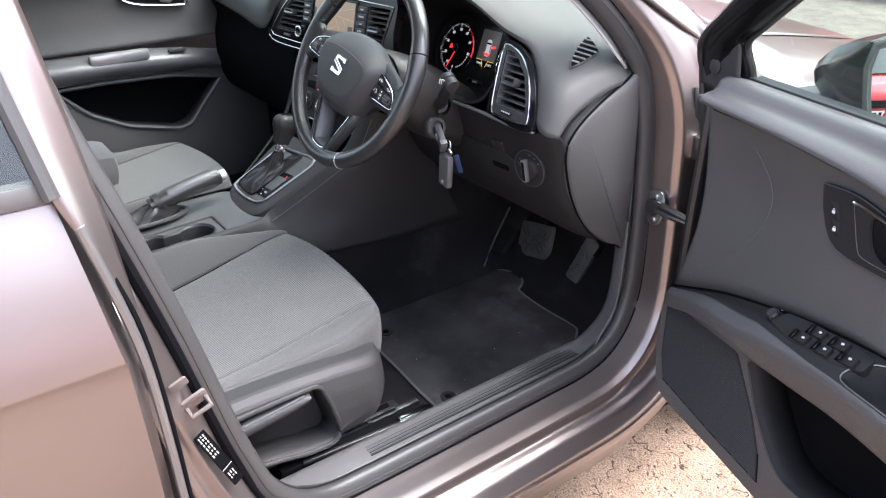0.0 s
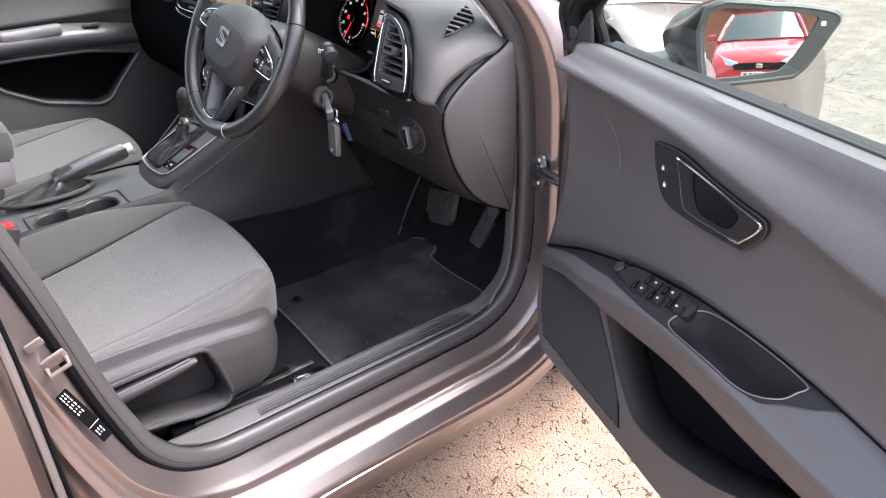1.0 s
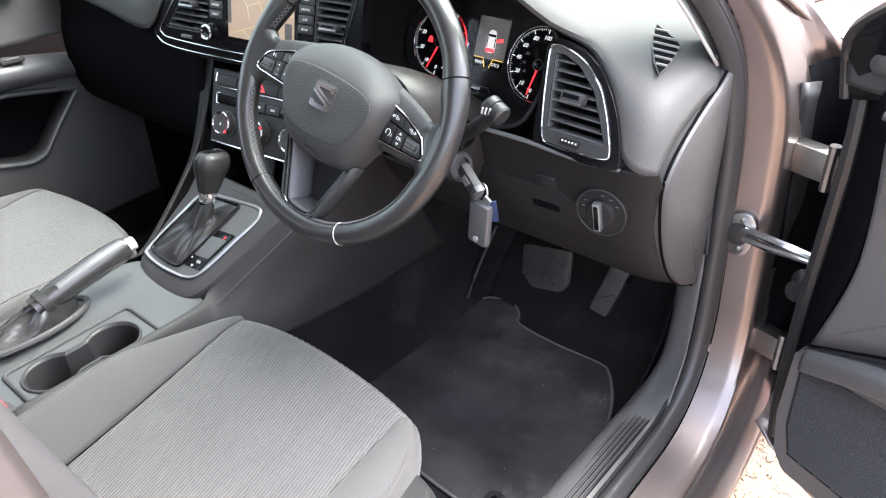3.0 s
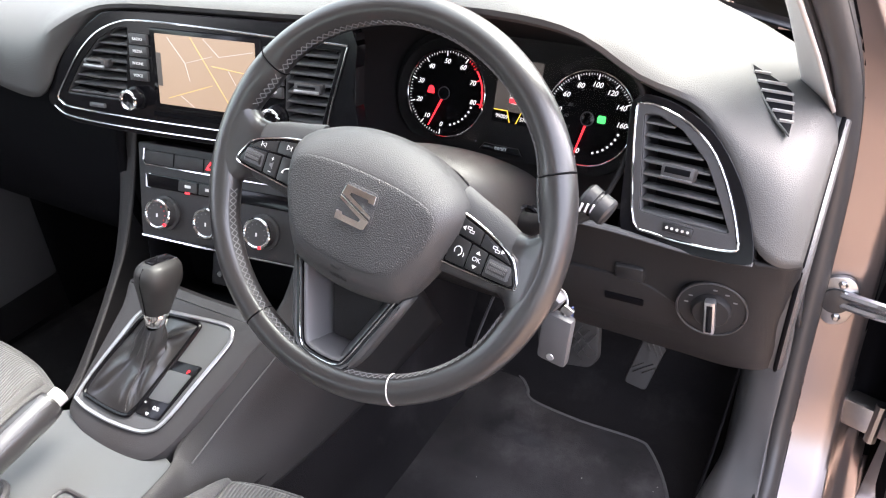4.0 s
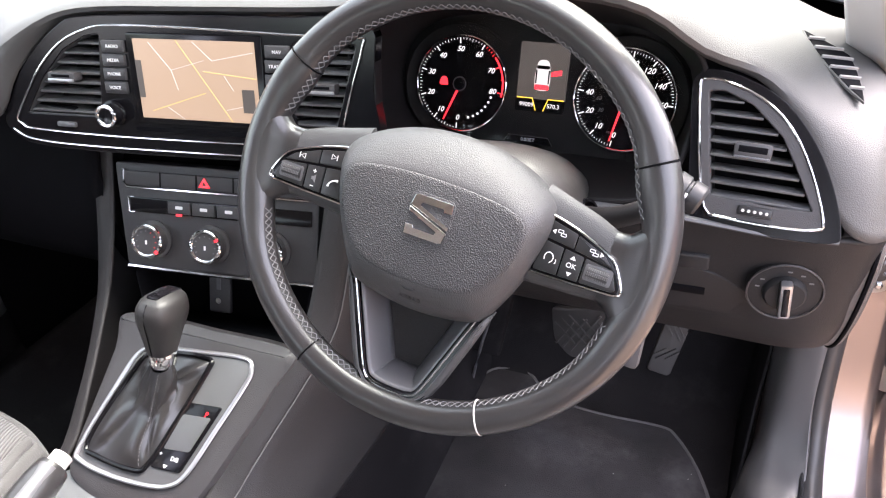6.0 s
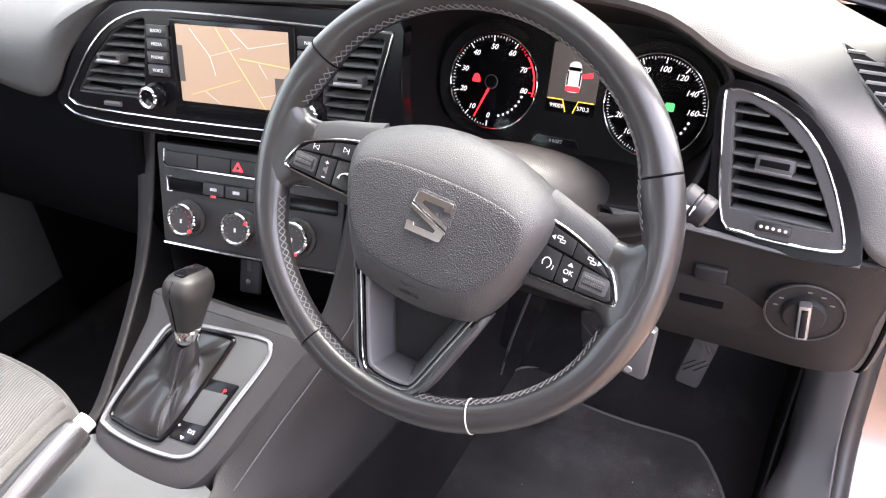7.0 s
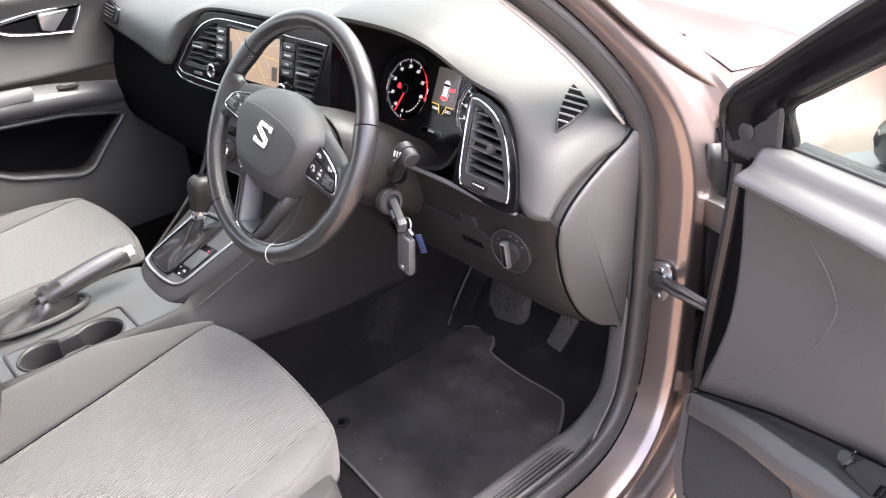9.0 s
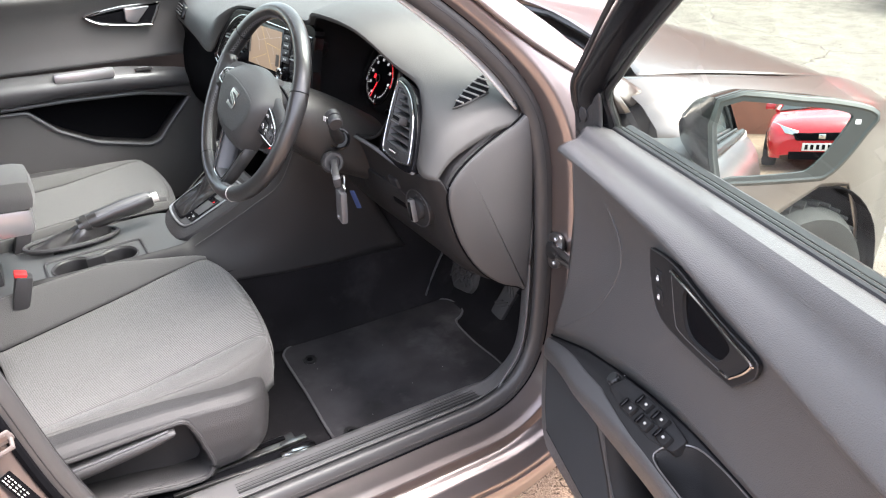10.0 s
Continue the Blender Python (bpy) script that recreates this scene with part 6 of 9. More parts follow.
# side spokes with switch pods
for s in (-1, 1):
    def spoke(rows):
        return [[(s * x, y, z) for y, z in ys] for x, ys in rows]
    sp = spoke(((0.078, ((0.044, -0.013), (0.040, 0.001), (0.0, 0.006), (-0.026, 0.002), (-0.032, -0.010), (0.0, -0.017))),
                (0.100, ((0.038, -0.012), (0.0345, 0.0005), (0.0, 0.0045), (-0.026, 0.001), (-0.0305, -0.010), (0.0, -0.016))),
                (0.122, ((0.0325, -0.011), (0.029, 0.0015), (-0.002, 0.0045), (-0.025, 0.001), (-0.0295, -0.009), (0.0, -0.015))),
                (0.139, ((0.0260, -0.010), (0.0235, 0.003), (-0.003, 0.0055), (-0.024, 0.002), (-0.0280, -0.008), (0.0, -0.014)))))
    part("side_spoke", loft(sp, 3, 4, True, True), PAD, wheel, "satin grey side spoke", frame_m=m_wh)
    gr = spoke(((0.1385, ((0.0262, -0.010), (0.0238, 0.0034), (-0.003, 0.0057), (-0.0242, 0.0024), (-0.0282, -0.008), (0.0, -0.014))),
                (0.148, ((0.0270, -0.009), (0.0245, 0.0054), (-0.004, 0.0070), (-0.0290, 0.0045), (-0.0330, -0.008), (0.0, -0.013))),
                (0.156, ((0.0340, -0.008), (0.0310, 0.0084), (-0.004, 0.0096), (-0.0400, 0.0078), (-0.0440, -0.008), (0.0, -0.012))),
                (0.164, ((0.0440, -0.004), (0.0410, 0.0115), (-0.004, 0.0128), (-0.0520, 0.0110), (-0.0560, -0.004), (0.0, -0.010))),
                (0.172, ((0.0440, -0.002), (0.0400, 0.0125), (-0.004, 0.0145), (-0.0500, 0.0120), (-0.0540, -0.002), (0.0, -0.006)))))
    part("spoke_grip", loft(gr, 3, 4, True, True), LEATHER, wheel, "leather web between spoke and rim", frame_m=m_wh)
    pod = [(s * x, y) for x, y in ((0.0860, 0.0268), (0.1000, 0.0240), (0.1160, 0.0192), (0.1370, 0.0108), (0.1465, 0.0030), (0.1555, -0.0140), (0.1520, -0.0178), (0.1440, -0.0190), (0.1000, -0.0205), (0.0840, -0.0208))]
    pd = part("switch_pod", plate(rounded(pod, 0.003), 0.0005, 0.0085, 0.0012), PIANO, wheel, "black switch pod with chrome edge", frame_m=m_wh)
    part("pod_edge", tube([m_wh @ Vector((q.x, q.y, 0.0088)) for q in spline([(*c, 0) for c in pod], 4)], 0.00115, 6), CHROME, pd, "chrome pod edge")
    keys = ([(0.0875, 0.0235), (0.1120, 0.0178), (0.1120, 0.0060), (0.0875, 0.0088)], [(0.1130, 0.0175), (0.1360, 0.0085), (0.1440, 0.0012), (0.1130, 0.0056)],
            [(0.0865, 0.0065), (0.1045, 0.0045), (0.1045, -0.0178), (0.0860, -0.0182)], [(0.1060, 0.0043), (0.1215, 0.0024), (0.1215, -0.0174), (0.1060, -0.0178)], [(0.1230, 0.0022), (0.1450, -0.0006), (0.1510, -0.0145), (0.1480, -0.0166), (0.1230, -0.0174)])
    for poly in keys:
        part("switch_key", plate(rounded([(s * x, y) for x, y in poly], 0.0012), 0.0085, 0.0098, 0.0006), SWITCH, pd, frame_m=m_wh)
    ro = part("switch_roller", tube([m_wh @ Vector((s * 0.1265, -0.0070, 0.0078)), m_wh @ Vector((s * 0.1435, -0.0078, 0.0078))], 0.0056, 14), RUBBER, pd, "ribbed thumb roller")
    part("roller_seat", plate(rect(*sorted((s * 0.1245, s * 0.1462))[:1], -0.0138, sorted((s * 0.1245, s * 0.1462))[1], -0.0008, 0.002), 0.0098, 0.0101), SATIN, pd, frame_m=m_wh)
    for k in range(11):
        for dy in (-0.0034, 0.0, 0.0034):
            part("roller_ridge", brick(0.0009, 0.0026, 0.0008, 0.0, m_wh @ pose(s * (0.1275 + 0.00152 * k), -0.0074 + dy, 0.0135 - abs(dy) * 0.35)), SLAT, ro, smooth=False)
    if s > 0:
        for x, y, d in ((0.1000, 0.0150, -1), (0.1275, 0.0085, 1)):
            for dx in (-0.0014, 0.0014):
                part("key_sign", hoop(rect(x + dx - 0.0022, y - dx * 0.8 - 0.0013, x + dx + 0.0022, y - dx * 0.8 + 0.0013, 0.0005), 0.0005, 0.0098, 0.0102), WHITE, pd, frame_m=m_wh, smooth=False)
            part("key_arrow", plate(V2([(x + d * 0.0078, y), (x + d * 0.0050, y + 0.0020), (x + d * 0.0050, y - 0.0020)]), 0.0098, 0.0102), WHITE, pd, frame_m=m_wh, smooth=False)
        lettering("OK", 0.0056, 0.1138, -0.0070, 0.0100, m_wh, WHITE, pd)
        for dy, k in ((-0.0020, 1), (-0.0122, -1)):
            part("key_arrow", plate(V2([(0.1116, dy), (0.1160, dy), (0.1138, dy + 0.0032 * k)]), 0.0098, 0.0102), WHITE, pd, frame_m=m_wh, smooth=False)
        part("voice_sign", tube([m_wh @ Vector((0.0955 + 0.0036 * math.cos(a), -0.0060 + 0.0042 * math.sin(a), 0.0101)) for a in (-1.2, -0.5, 0.2, 0.9, 1.6, 2.3, 3.0, 3.7)], 0.00045, 5), WHITE, pd)
        part("voice_sign", tube([m_wh @ Vector((0.1000 + 0.0016 * math.cos(a), -0.0078 + 0.0022 * math.sin(a), 0.0101)) for a in (-1.0, -0.4, 0.4, 1.0)], 0.00035, 5), WHITE, pd)
    else:
        for x, y, d in ((-0.1280, 0.0085, -1), (-0.1000, 0.0150, 1)):
            part("key_arrow", hoop(V2([(x + d * 0.0024, y), (x - d * 0.0022, y + 0.0024), (x - d * 0.0022, y - 0.0024)]), 0.0006, 0.0098, 0.0102), WHITE, pd, frame_m=m_wh, smooth=False)
            part("key_sign", plate(rect(x + d * 0.0030 - 0.0003, y - 0.0024, x + d * 0.0030 + 0.0003, y + 0.0024, 0.0001), 0.0098, 0.0102), WHITE, pd, frame_m=m_wh, smooth=False)
        part("phone_sign", tube([m_wh @ Vector(p) for p in spline([(-0.0995, -0.0098, 0.0101), (-0.0985, -0.0066, 0.0101), (-0.0950, -0.0040, 0.0101), (-0.0912, -0.0034, 0.0101)], 3)], [0.0011, 0.0011, 0.0008, 0.0006, 0.0006, 0.0006, 0.0006, 0.0008, 0.0011, 0.0011], 6), WHITE, pd)
        for y in (-0.0010, -0.0140):
            part("key_sign", plate(rect(-0.1156, y - 0.0003, -0.1124, y + 0.0003, 0.0001), 0.0098, 0.0102), WHITE, pd, frame_m=m_wh, smooth=False)
        part("key_sign", plate(rect(-0.1143, -0.0026, -0.1137, 0.0006, 0.0001), 0.0098, 0.0102), WHITE, pd, frame_m=m_wh, smooth=False)
        part("mute_sign", plate(V2([(-0.1160, -0.0058), (-0.1145, -0.0058), (-0.1120, -0.0036), (-0.1120, -0.0108), (-0.1145, -0.0086), (-0.1160, -0.0086)]), 0.0098, 0.0102), STITCH, pd, frame_m=m_wh, smooth=False)
# lower spoke: two arms meeting in a V, a thin chrome line along the inner edge and a deep dished recess
out_v = V2([(-x, y) for x, y in ((0.0655, -0.068), (0.0560, -0.098), (0.0410, -0.1400), (0.0345, -0.1535), (0.0255, -0.1630), (0.014, -0.1680))] + [(0.0, -0.1690)] + [(0.014, -0.1680), (0.0255, -0.1630), (0.0345, -0.1535), (0.0410, -0.1400), (0.0560, -0.098), (0.0655, -0.068)])
low = part("lower_spoke", sheet([[(p.x, p.y, z) for p in inset(out_v, d)] for z, d in ((-0.016, 0.001), (-0.004, -0.0005), (0.0045, 0.0008), (0.0062, 0.0030), (0.0066, 0.0052))]), PAD, wheel, "satin grey V-shaped lower spoke", frame_m=m_wh, thick=0.0015)
def v_line(d, pts=((0.0572, -0.0760), (0.0410, -0.1190), (0.0278, -0.1520), (0.0185, -0.1602), (0.0060, -0.1622))):
    """The V's line drawn in by d."""
    path = [(-x, y) for x, y in pts] + [(x, y) for x, y in pts[::-1]]
    out = []
    for i, (x, y) in enumerate(path):
        a, b = path[max(0, i - 1)], path[min(len(path) - 1, i + 1)]
        t = Vector((b[0] - a[0], b[1] - a[1])).normalized()
        out.append((x - t.y * d, y + t.x * d, 0))
    return spline(out, 5)


V_RIB = ((-0.0021, 0.0060, 0.0006, SATIN), (0.0021, 0.0056, 0.0009, CHROME))
part("spoke_band", sheet([[Vector((p.x, p.y, z)) for p in v_line(d)] for d, z in ((-0.0042, 0.0060), (-0.0036, 0.0064), (0.0036, 0.0056), (0.0050, 0.0040))]), PIANO, low, "gloss black band in the spoke", frame_m=m_wh, thick=0.001)
for d, z, r, mt in V_RIB:
    part("spoke_edge", tube([m_wh @ Vector((p.x, p.y, z + 0.0006)) for p in v_line(d)], r, 6), mt, low, "thin chrome line")
part("spoke_dish", sheet([[Vector((p.x * k, -0.112 + (p.y + 0.112) * (1 - (1 - k) * 0.55), z)) for p in v_line(d)] for d, z, k in ((0.0046, 0.0042, 1.0), (0.0075, 0.0005, 1.0), (0.0110, -0.0080, 0.98), (0.0150, -0.0190, 0.95), (0.0170, -0.0280, 0.92))]), SATIN, low, "dished satin grey recess wall", frame_m=m_wh, thick=0.001)
# the floor's darker colour stands for the shadow in the dish
part("dish_floor", plate([Vector((p.x * 0.95, -0.112 + (p.y + 0.112) * 0.98)) for p in v_line(0.0140)], -0.031, -0.027), LOWER, low, "recess floor, darkened in colour for its shadow", frame_m=m_wh)
part("hub_back", barrel([(0.060, -0.012), (0.070, -0.020), (0.068, -0.045), (0.058, -0.060)], 32), PLASTIC, wheel, frame_m=m_wh @ Matrix.Translation((0, -0.012, 0)))

# ---- steering column ----
column = thing("steering_column", "dark plastic steering column shroud with stalk", "steering column", (0.362, 0.14, 0.87))
def ring_sec(c, w, h, k):
    return [Vector(c) + Vector((w * math.copysign(abs(math.cos(a)) ** 0.7, math.cos(a)), 0, h * math.copysign(abs(math.sin(a)) ** 0.7, math.sin(a)))) for a in (2 * math.pi * j / 16 for j in range(16))]


part("shroud", loft([ring_sec((0.365, 0.052, 0.905), 0.062, 0.050, 0), ring_sec((0.368, 0.085, 0.888), 0.078, 0.066, 0), ring_sec((0.370, 0.13, 0.862), 0.079, 0.076, 0), ring_sec((0.368, 0.19, 0.83), 0.076, 0.076, 0), ring_sec((0.366, 0.26, 0.79), 0.070, 0.070, 0)], 2, 4, True, True), SHROUD, column, "warm grey plastic column shroud")
part("shroud_gap", tube([Vector(q) + Vector((0, -0.002, 0)) for q in spline([p + (p - Vector((0.366, 0.068, 0.897))) * 0.03 for p in ring_sec((0.366, 0.068, 0.897), 0.070, 0.058, 0)], 3, True)], 0.0022, 6, True), DARK, column)
stk = part("stalk", tube(spline([(0.432, 0.158, 0.852), (0.470, 0.138, 0.868), (0.510, 0.116, 0.898), (0.534, 0.106, 0.920)], 4), [0.013, 0.0125, 0.012, 0.0115, 0.011, 0.0105, 0.010, 0.010, 0.0095, 0.009, 0.009, 0.009, 0.009], 12), RUBBER, column, "black wiper stalk")
part("stalk_end", barrel([(0.0, -0.014), (0.0115, -0.0135), (0.0135, -0.011), (0.0135, -0.001), (0.0115, 0.0), (0.0115, 0.002), (0.0135, 0.003), (0.0138, 0.012), (0.0120, 0.0145), (0.0, 0.0150)], 24), RUBBER, stk, "black ribbed stalk end", frame_m=axes((0.541, 0.104, 0.926), (0.35, -0.3, 0.88), (0.25, 0.95, 0.2)))
for k in range(3):
    part("stalk_mark", brick(0.0020, 0.0014, 0.009, 0, pose(0.530 + 0.005 * k, 0.0905 + 0.0008 * k, 0.928, 0, 18, 0)), WHITE, stk, smooth=False)
part("stalk_collar", barrel([(0.017, 0), (0.021, 0.002), (0.021, 0.008), (0.018, 0.009), (0.016, 0.002)], 28), PIANO, column, frame_m=axes((0.444, 0.152, 0.854), (0.35, 0.93, 0.0), (-0.25, 0.1, 0.96)))
lock = part("ignition_lock", barrel([(0.021, 0), (0.021, 0.012), (0.018, 0.016), (0.013, 0.016), (0.013, 0.010)], 28), PLASTIC, column, "ignition lock with chrome ring", frame_m=axes((0.455, 0.128, 0.816), (0.0, 0.9, 0.3), (-0.25, -0.3, 0.9)))

# ---- key in the lock ----
key = thing("ignition_key", "folding car key with black fob hanging on a steel ring", "key", (0.47, 0.130, 0.812))
m_key = axes((0.486, 0.122, 0.806), (0.80, -0.25, -0.54), (0.35, 0.93, 0.1))
part("key_head", brick(0.046, 0.013, 0.026, 0.004, m_key), PLASTIC, key)
part("key_cap", brick(0.012, 0.0145, 0.027, 0.004, m_key @ Matrix.Translation((0.020, 0, 0))), SATIN, key)
for k in range(3):
    part("key_stripe", brick(0.014, 0.0016, 0.003, 0.0005, m_key @ Matrix.Translation((-0.004 + 0.002 * k, -0.0068, -0.006 + 0.006 * k))), SILVER, key)
part("key_ring", tube([Vector((0.500, 0.125, 0.784)) + Vector((0.012 * math.cos(a), 0.006 * math.sin(a), 0.018 * math.sin(a))) for a in (2 * math.pi * k / 24 for k in range(24))], 0.0016, 6, True), STEEL, key, "split steel ring")
part("key_fob", brick(0.035, 0.014, 0.066, 0.006, pose(0.503, 0.122, 0.745, 0, 5, -6)), SATIN, key, "black remote fob")
part("fob_badge", barrel([(0.0045, 0), (0.004, 0.001)], 12), SILVER, key, frame_m=pose(0.500, 0.1148, 0.722, 90, 0, 0))
part("key_tag", brick(0.010, 0.002, 0.044, 0.001, pose(0.5060, 0.150, 0.752, 20, -8, 40)), BLUE, key, "narrow blue ribbon tag")
part("tag_clip", brick(0.012, 0.004, 0.010, 0.001, pose(0.513, 0.124, 0.783, 0, 30, 0)), STEEL, key)

# ---- pedals ----
def pedal(name, label, base, ux, uy, w, h, arm, bars):
    m = axes(base, ux, uy)
    p = thing(name, label, "pedal", base)
    part("pedal_pad", plate(rounded([(-w * 0.55, -h), (w * 0.72, -h), (w, -h * 0.55), (w * 1.02, h), (-w * 1.02, h), (-w, -h * 0.3)] if bars > 4 else [(-w, -h), (w, -h), (w * 1.02, h), (-w * 1.02, h)], 0.008), -0.006, 0.006, 0.003), PEDAL, p, "ribbed rubber pad", frame_m=m)
    for k in range(bars):
        for s in (-1, 1):
            x = -w + 2 * w * (k + 0.5) / bars
            part("tread", brick(0.0034, 1.9 * min(h, w) * (1.0 - 0.5 * abs(x) / w), 0.004, 0.001, m @ pose(x * 0.8, s * (h - min(h, w)) * 0.55, 0.0075, 0, 0, 42 * s)), PEDAL, p)
    part("pedal_arm", tube(arm, 0.011, 8), DARK, p)
    return p


pedal("brake_pedal", "black rubber brake pedal with diamond tread on a steel arm", (0.400, 0.466, 0.446), (0.96, 0.0, 0.2), (0.12, 0.35, 0.9), 0.054, 0.041, [(0.41, 0.475, 0.45), (0.43, 0.52, 0.55), (0.44, 0.53, 0.68)], 5)
pedal("accelerator_pedal", "long black accelerator pedal with tread", (0.526, 0.50, 0.434), (0.9, 0.1, -0.25), (0.32, 0.38, 0.85), 0.019, 0.056, [(0.545, 0.515, 0.45), (0.56, 0.56, 0.54)], 3)
part("footrest", brick(0.10, 0.02, 0.25, 0.01, pose(0.200, 0.578, 0.42, -38, 0, -6)), CARPET, body, "carpeted footrest")
part("footrest_edge", tube(spline([(0.197, 0.464, 0.264), (0.214, 0.49, 0.36), (0.240, 0.52, 0.46)], 4), 0.0026, 8), SATIN, body)

# ---- floor mat ----
mat_thing = thing("floor_mat", "black velour floor mat with bound edge and fixing eyelet", "floor mat", (0.4, 0.27, 0.27))
mat_line = [(0.206, 0.085), (0.200, 0.16), (0.207, 0.26), (0.187, 0.34), (0.165, 0.400), (0.163, 0.43), (0.197, 0.454), (0.205, 0.49), (0.23, 0.525), (0.285, 0.530), (0.312, 0.508), (0.334, 0.482), (0.43, 0.473), (0.53, 0.477), (0.560, 0.463), (0.600, 0.405), (0.630, 0.33), (0.645, 0.25), (0.648, 0.12), (0.64, 0.045), (0.56, 0.036), (0.40, 0.045), (0.26, 0.05), (0.225, 0.058)]
mat_edge = spline([(x, y, 0.2645) for x, y in mat_line], 4, True)
part("velour_top", plate([p.to_2d() for p in mat_edge], 0.258, 0.266, 0.003), MATSKIN, mat_thing, "black velour pile")
part("mat_binding", tube(mat_edge, 0.0032, 8, True, 0.9), BINDING, mat_thing, "grey-black bound edge")
for x, y in ((0.285, 0.10), (0.57, 0.075)):
    ey = part("eyelet", barrel([(0.017, 0), (0.017, 0.003), (0.010, 0.004), (0.009, 0.002)], 24), LOWER, mat_thing, "round fixing eyelet", frame_m=pose(x, y, 0.265))
    part("eyelet_cap", barrel([(0.008, 0.001), (0.006, 0.004)], 16), DARK, ey, frame_m=pose(x, y, 0.265))

rnd = random.Random(4)
lint = bmesh.new()
for k in range(11):
    x, y = rnd.uniform(0.24, 0.62), rnd.uniform(0.06, 0.46)
    r = rnd.uniform(0.0005, 0.0010)
    vs = [lint.verts.new((x + r * dx, y + r * dy, 0.2668 + dz * 0.0012)) for dx, dy, dz in ((-1, -0.6, 0), (1, -0.5, 0), (0.2, 1, 0), (0.1, 0.1, 1))]
    for a, b, c in ((0, 1, 3), (1, 2, 3), (2, 0, 3)):
        lint.faces.new((vs[a], vs[b], vs[c]))
part("lint", lint, FLESH, mat_thing, "pale specks of lint", smooth=False)


# ---- centre console ----
console = thing("centre_console", "black centre console with gear gate, cup holders and handbrake well", "centre console", (0, -0.15, 0.5))
SIDE = [[(0.148, 0.195, 0.86), (0.182, 0.19, 0.852), (0.195, 0.25, 0.78), (0.19, 0.32, 0.62), (0.184, 0.42, 0.44)], [(0.142, 0.150, 0.76), (0.178, 0.158, 0.752), (0.192, 0.22, 0.70), (0.187, 0.28, 0.56), (0.183, 0.31, 0.445)],
        [(0.136, 0.105, 0.685), (0.170, 0.118, 0.672), (0.184, 0.16, 0.62), (0.185, 0.19, 0.52), (0.182, 0.21, 0.447)], [(0.124, 0.050, 0.648), (0.153, 0.058, 0.628), (0.168, 0.08, 0.57), (0.178, 0.09, 0.51), (0.180, 0.10, 0.455)],
        [(0.106, -0.010, 0.605), (0.132, -0.008, 0.585), (0.150, 0.0, 0.54), (0.166, 0.0, 0.50), (0.174, 0.0, 0.465)], [(0.092, -0.075, 0.562), (0.116, -0.080, 0.545), (0.138, -0.085, 0.52), (0.150, -0.09, 0.49), (0.158, -0.09, 0.47)],
        [(0.106, -0.14, 0.553), (0.116, -0.15, 0.548), (0.126, -0.16, 0.52), (0.132, -0.17, 0.49), (0.136, -0.17, 0.47)], [(0.106, -0.45, 0.552), (0.114, -0.45, 0.546), (0.120, -0.45, 0.52), (0.124, -0.45, 0.49), (0.126, -0.45, 0.47)]]
for s in (1, -1):
    part("console_side", loft([[(s * x if s > 0 else -x - 0.012 * (k < 2), y - (0.012 if s < 0 and r < 3 else 0), z) for k, (x, y, z) in enumerate(row)] for r, row in enumerate(SIDE)]), FLANK, console, "dark soft plastic console flank", thick=0.004)
    part("tunnel_carpet", loft([[(s * (x - 0.006), y, zt), (s * (x - 0.004), y, 0.40), (s * (x + 0.004), y, 0.31), (s * (x + 0.03), y, 0.262)] for x, y, zt in ((0.128, -0.45, 0.49), (0.138, -0.17, 0.49), (0.160, -0.09, 0.49), (0.174, 0.0, 0.49), (0.180, 0.10, 0.48), (0.184, 0.22, 0.48), (0.184, 0.32, 0.56), (0.184, 0.46, 0.66), (0.186, 0.62, 0.72), (0.188, 0.72, 0.74))]), CARPET, console, "black tunnel carpet", thick=0.004)
    part("flank_seam", tube(spline([(s * (row[0][0] + (row[1][0] - row[0][0]) * 0.92 + 0.004), row[0][1] + (row[1][1] - row[0][1]) * 0.92 - 0.002, row[0][2] + (row[1][2] - row[0][2]) * 0.92 + 0.003) for row in SIDE[1:6]], 4), 0.0009, 6), BINDING, console)
g_t = radians(32)
m_ge = axes((0.02, -0.02, 0.605), (1, 0, 0), (0, math.cos(g_t), math.sin(g_t)))
surround = [(-0.118, -0.085), (-0.09, -0.105), (-0.04, -0.118), (0.01, -0.118), (0.05, -0.104), (0.072, -0.075), (0.092, -0.01), (0.112, 0.06), (0.118, 0.115), (0.0, 0.118), (-0.135, 0.112), (-0.13, 0.06), (-0.125, -0.01)]
su = [p.to_2d() for p in spline([(*p, 0) for p in surround], 4, True)]
gate = [(-0.104, -0.060), (-0.094, -0.074), (-0.05, -0.079), (0.0, -0.077), (0.030, -0.070), (0.046, -0.052), (0.060, 0.0), (0.075, 0.060), (0.074, 0.078), (0.060, 0.088), (0.0, 0.082), (-0.060, 0.074), (-0.082, 0.062), (-0.092, 0.02)]
ga = [p.to_2d() for p in spline([(*p, 0) for p in gate], 4, True)]
part("gear_surround", plate(su, -0.045, 0.004, 0.018), PLASTIC, console, "thick rounded black gear surround", frame_m=m_ge)
part("gear_plate", plate(ga, 0.003, 0.0055, 0.001), CONSOLE, console, "satin grey gear plate", frame_m=m_ge)
part("gear_frame", tube([m_ge @ Vector((p.x, p.y, 0.006)) for p in ga], 0.0030, 8, True, 0.7), SILVER, console, "satin chrome gear frame")
boot_line = [(-0.095, -0.052), (-0.075, -0.064), (-0.02, -0.066), (-0.006, -0.056), (0.004, -0.02), (0.020, 0.060), (0.016, 0.076), (-0.03, 0.073), (-0.066, 0.064), (-0.080, 0.03)]
bo = [p.to_2d() for p in spline([(*p, 0) for p in boot_line], 4, True)]
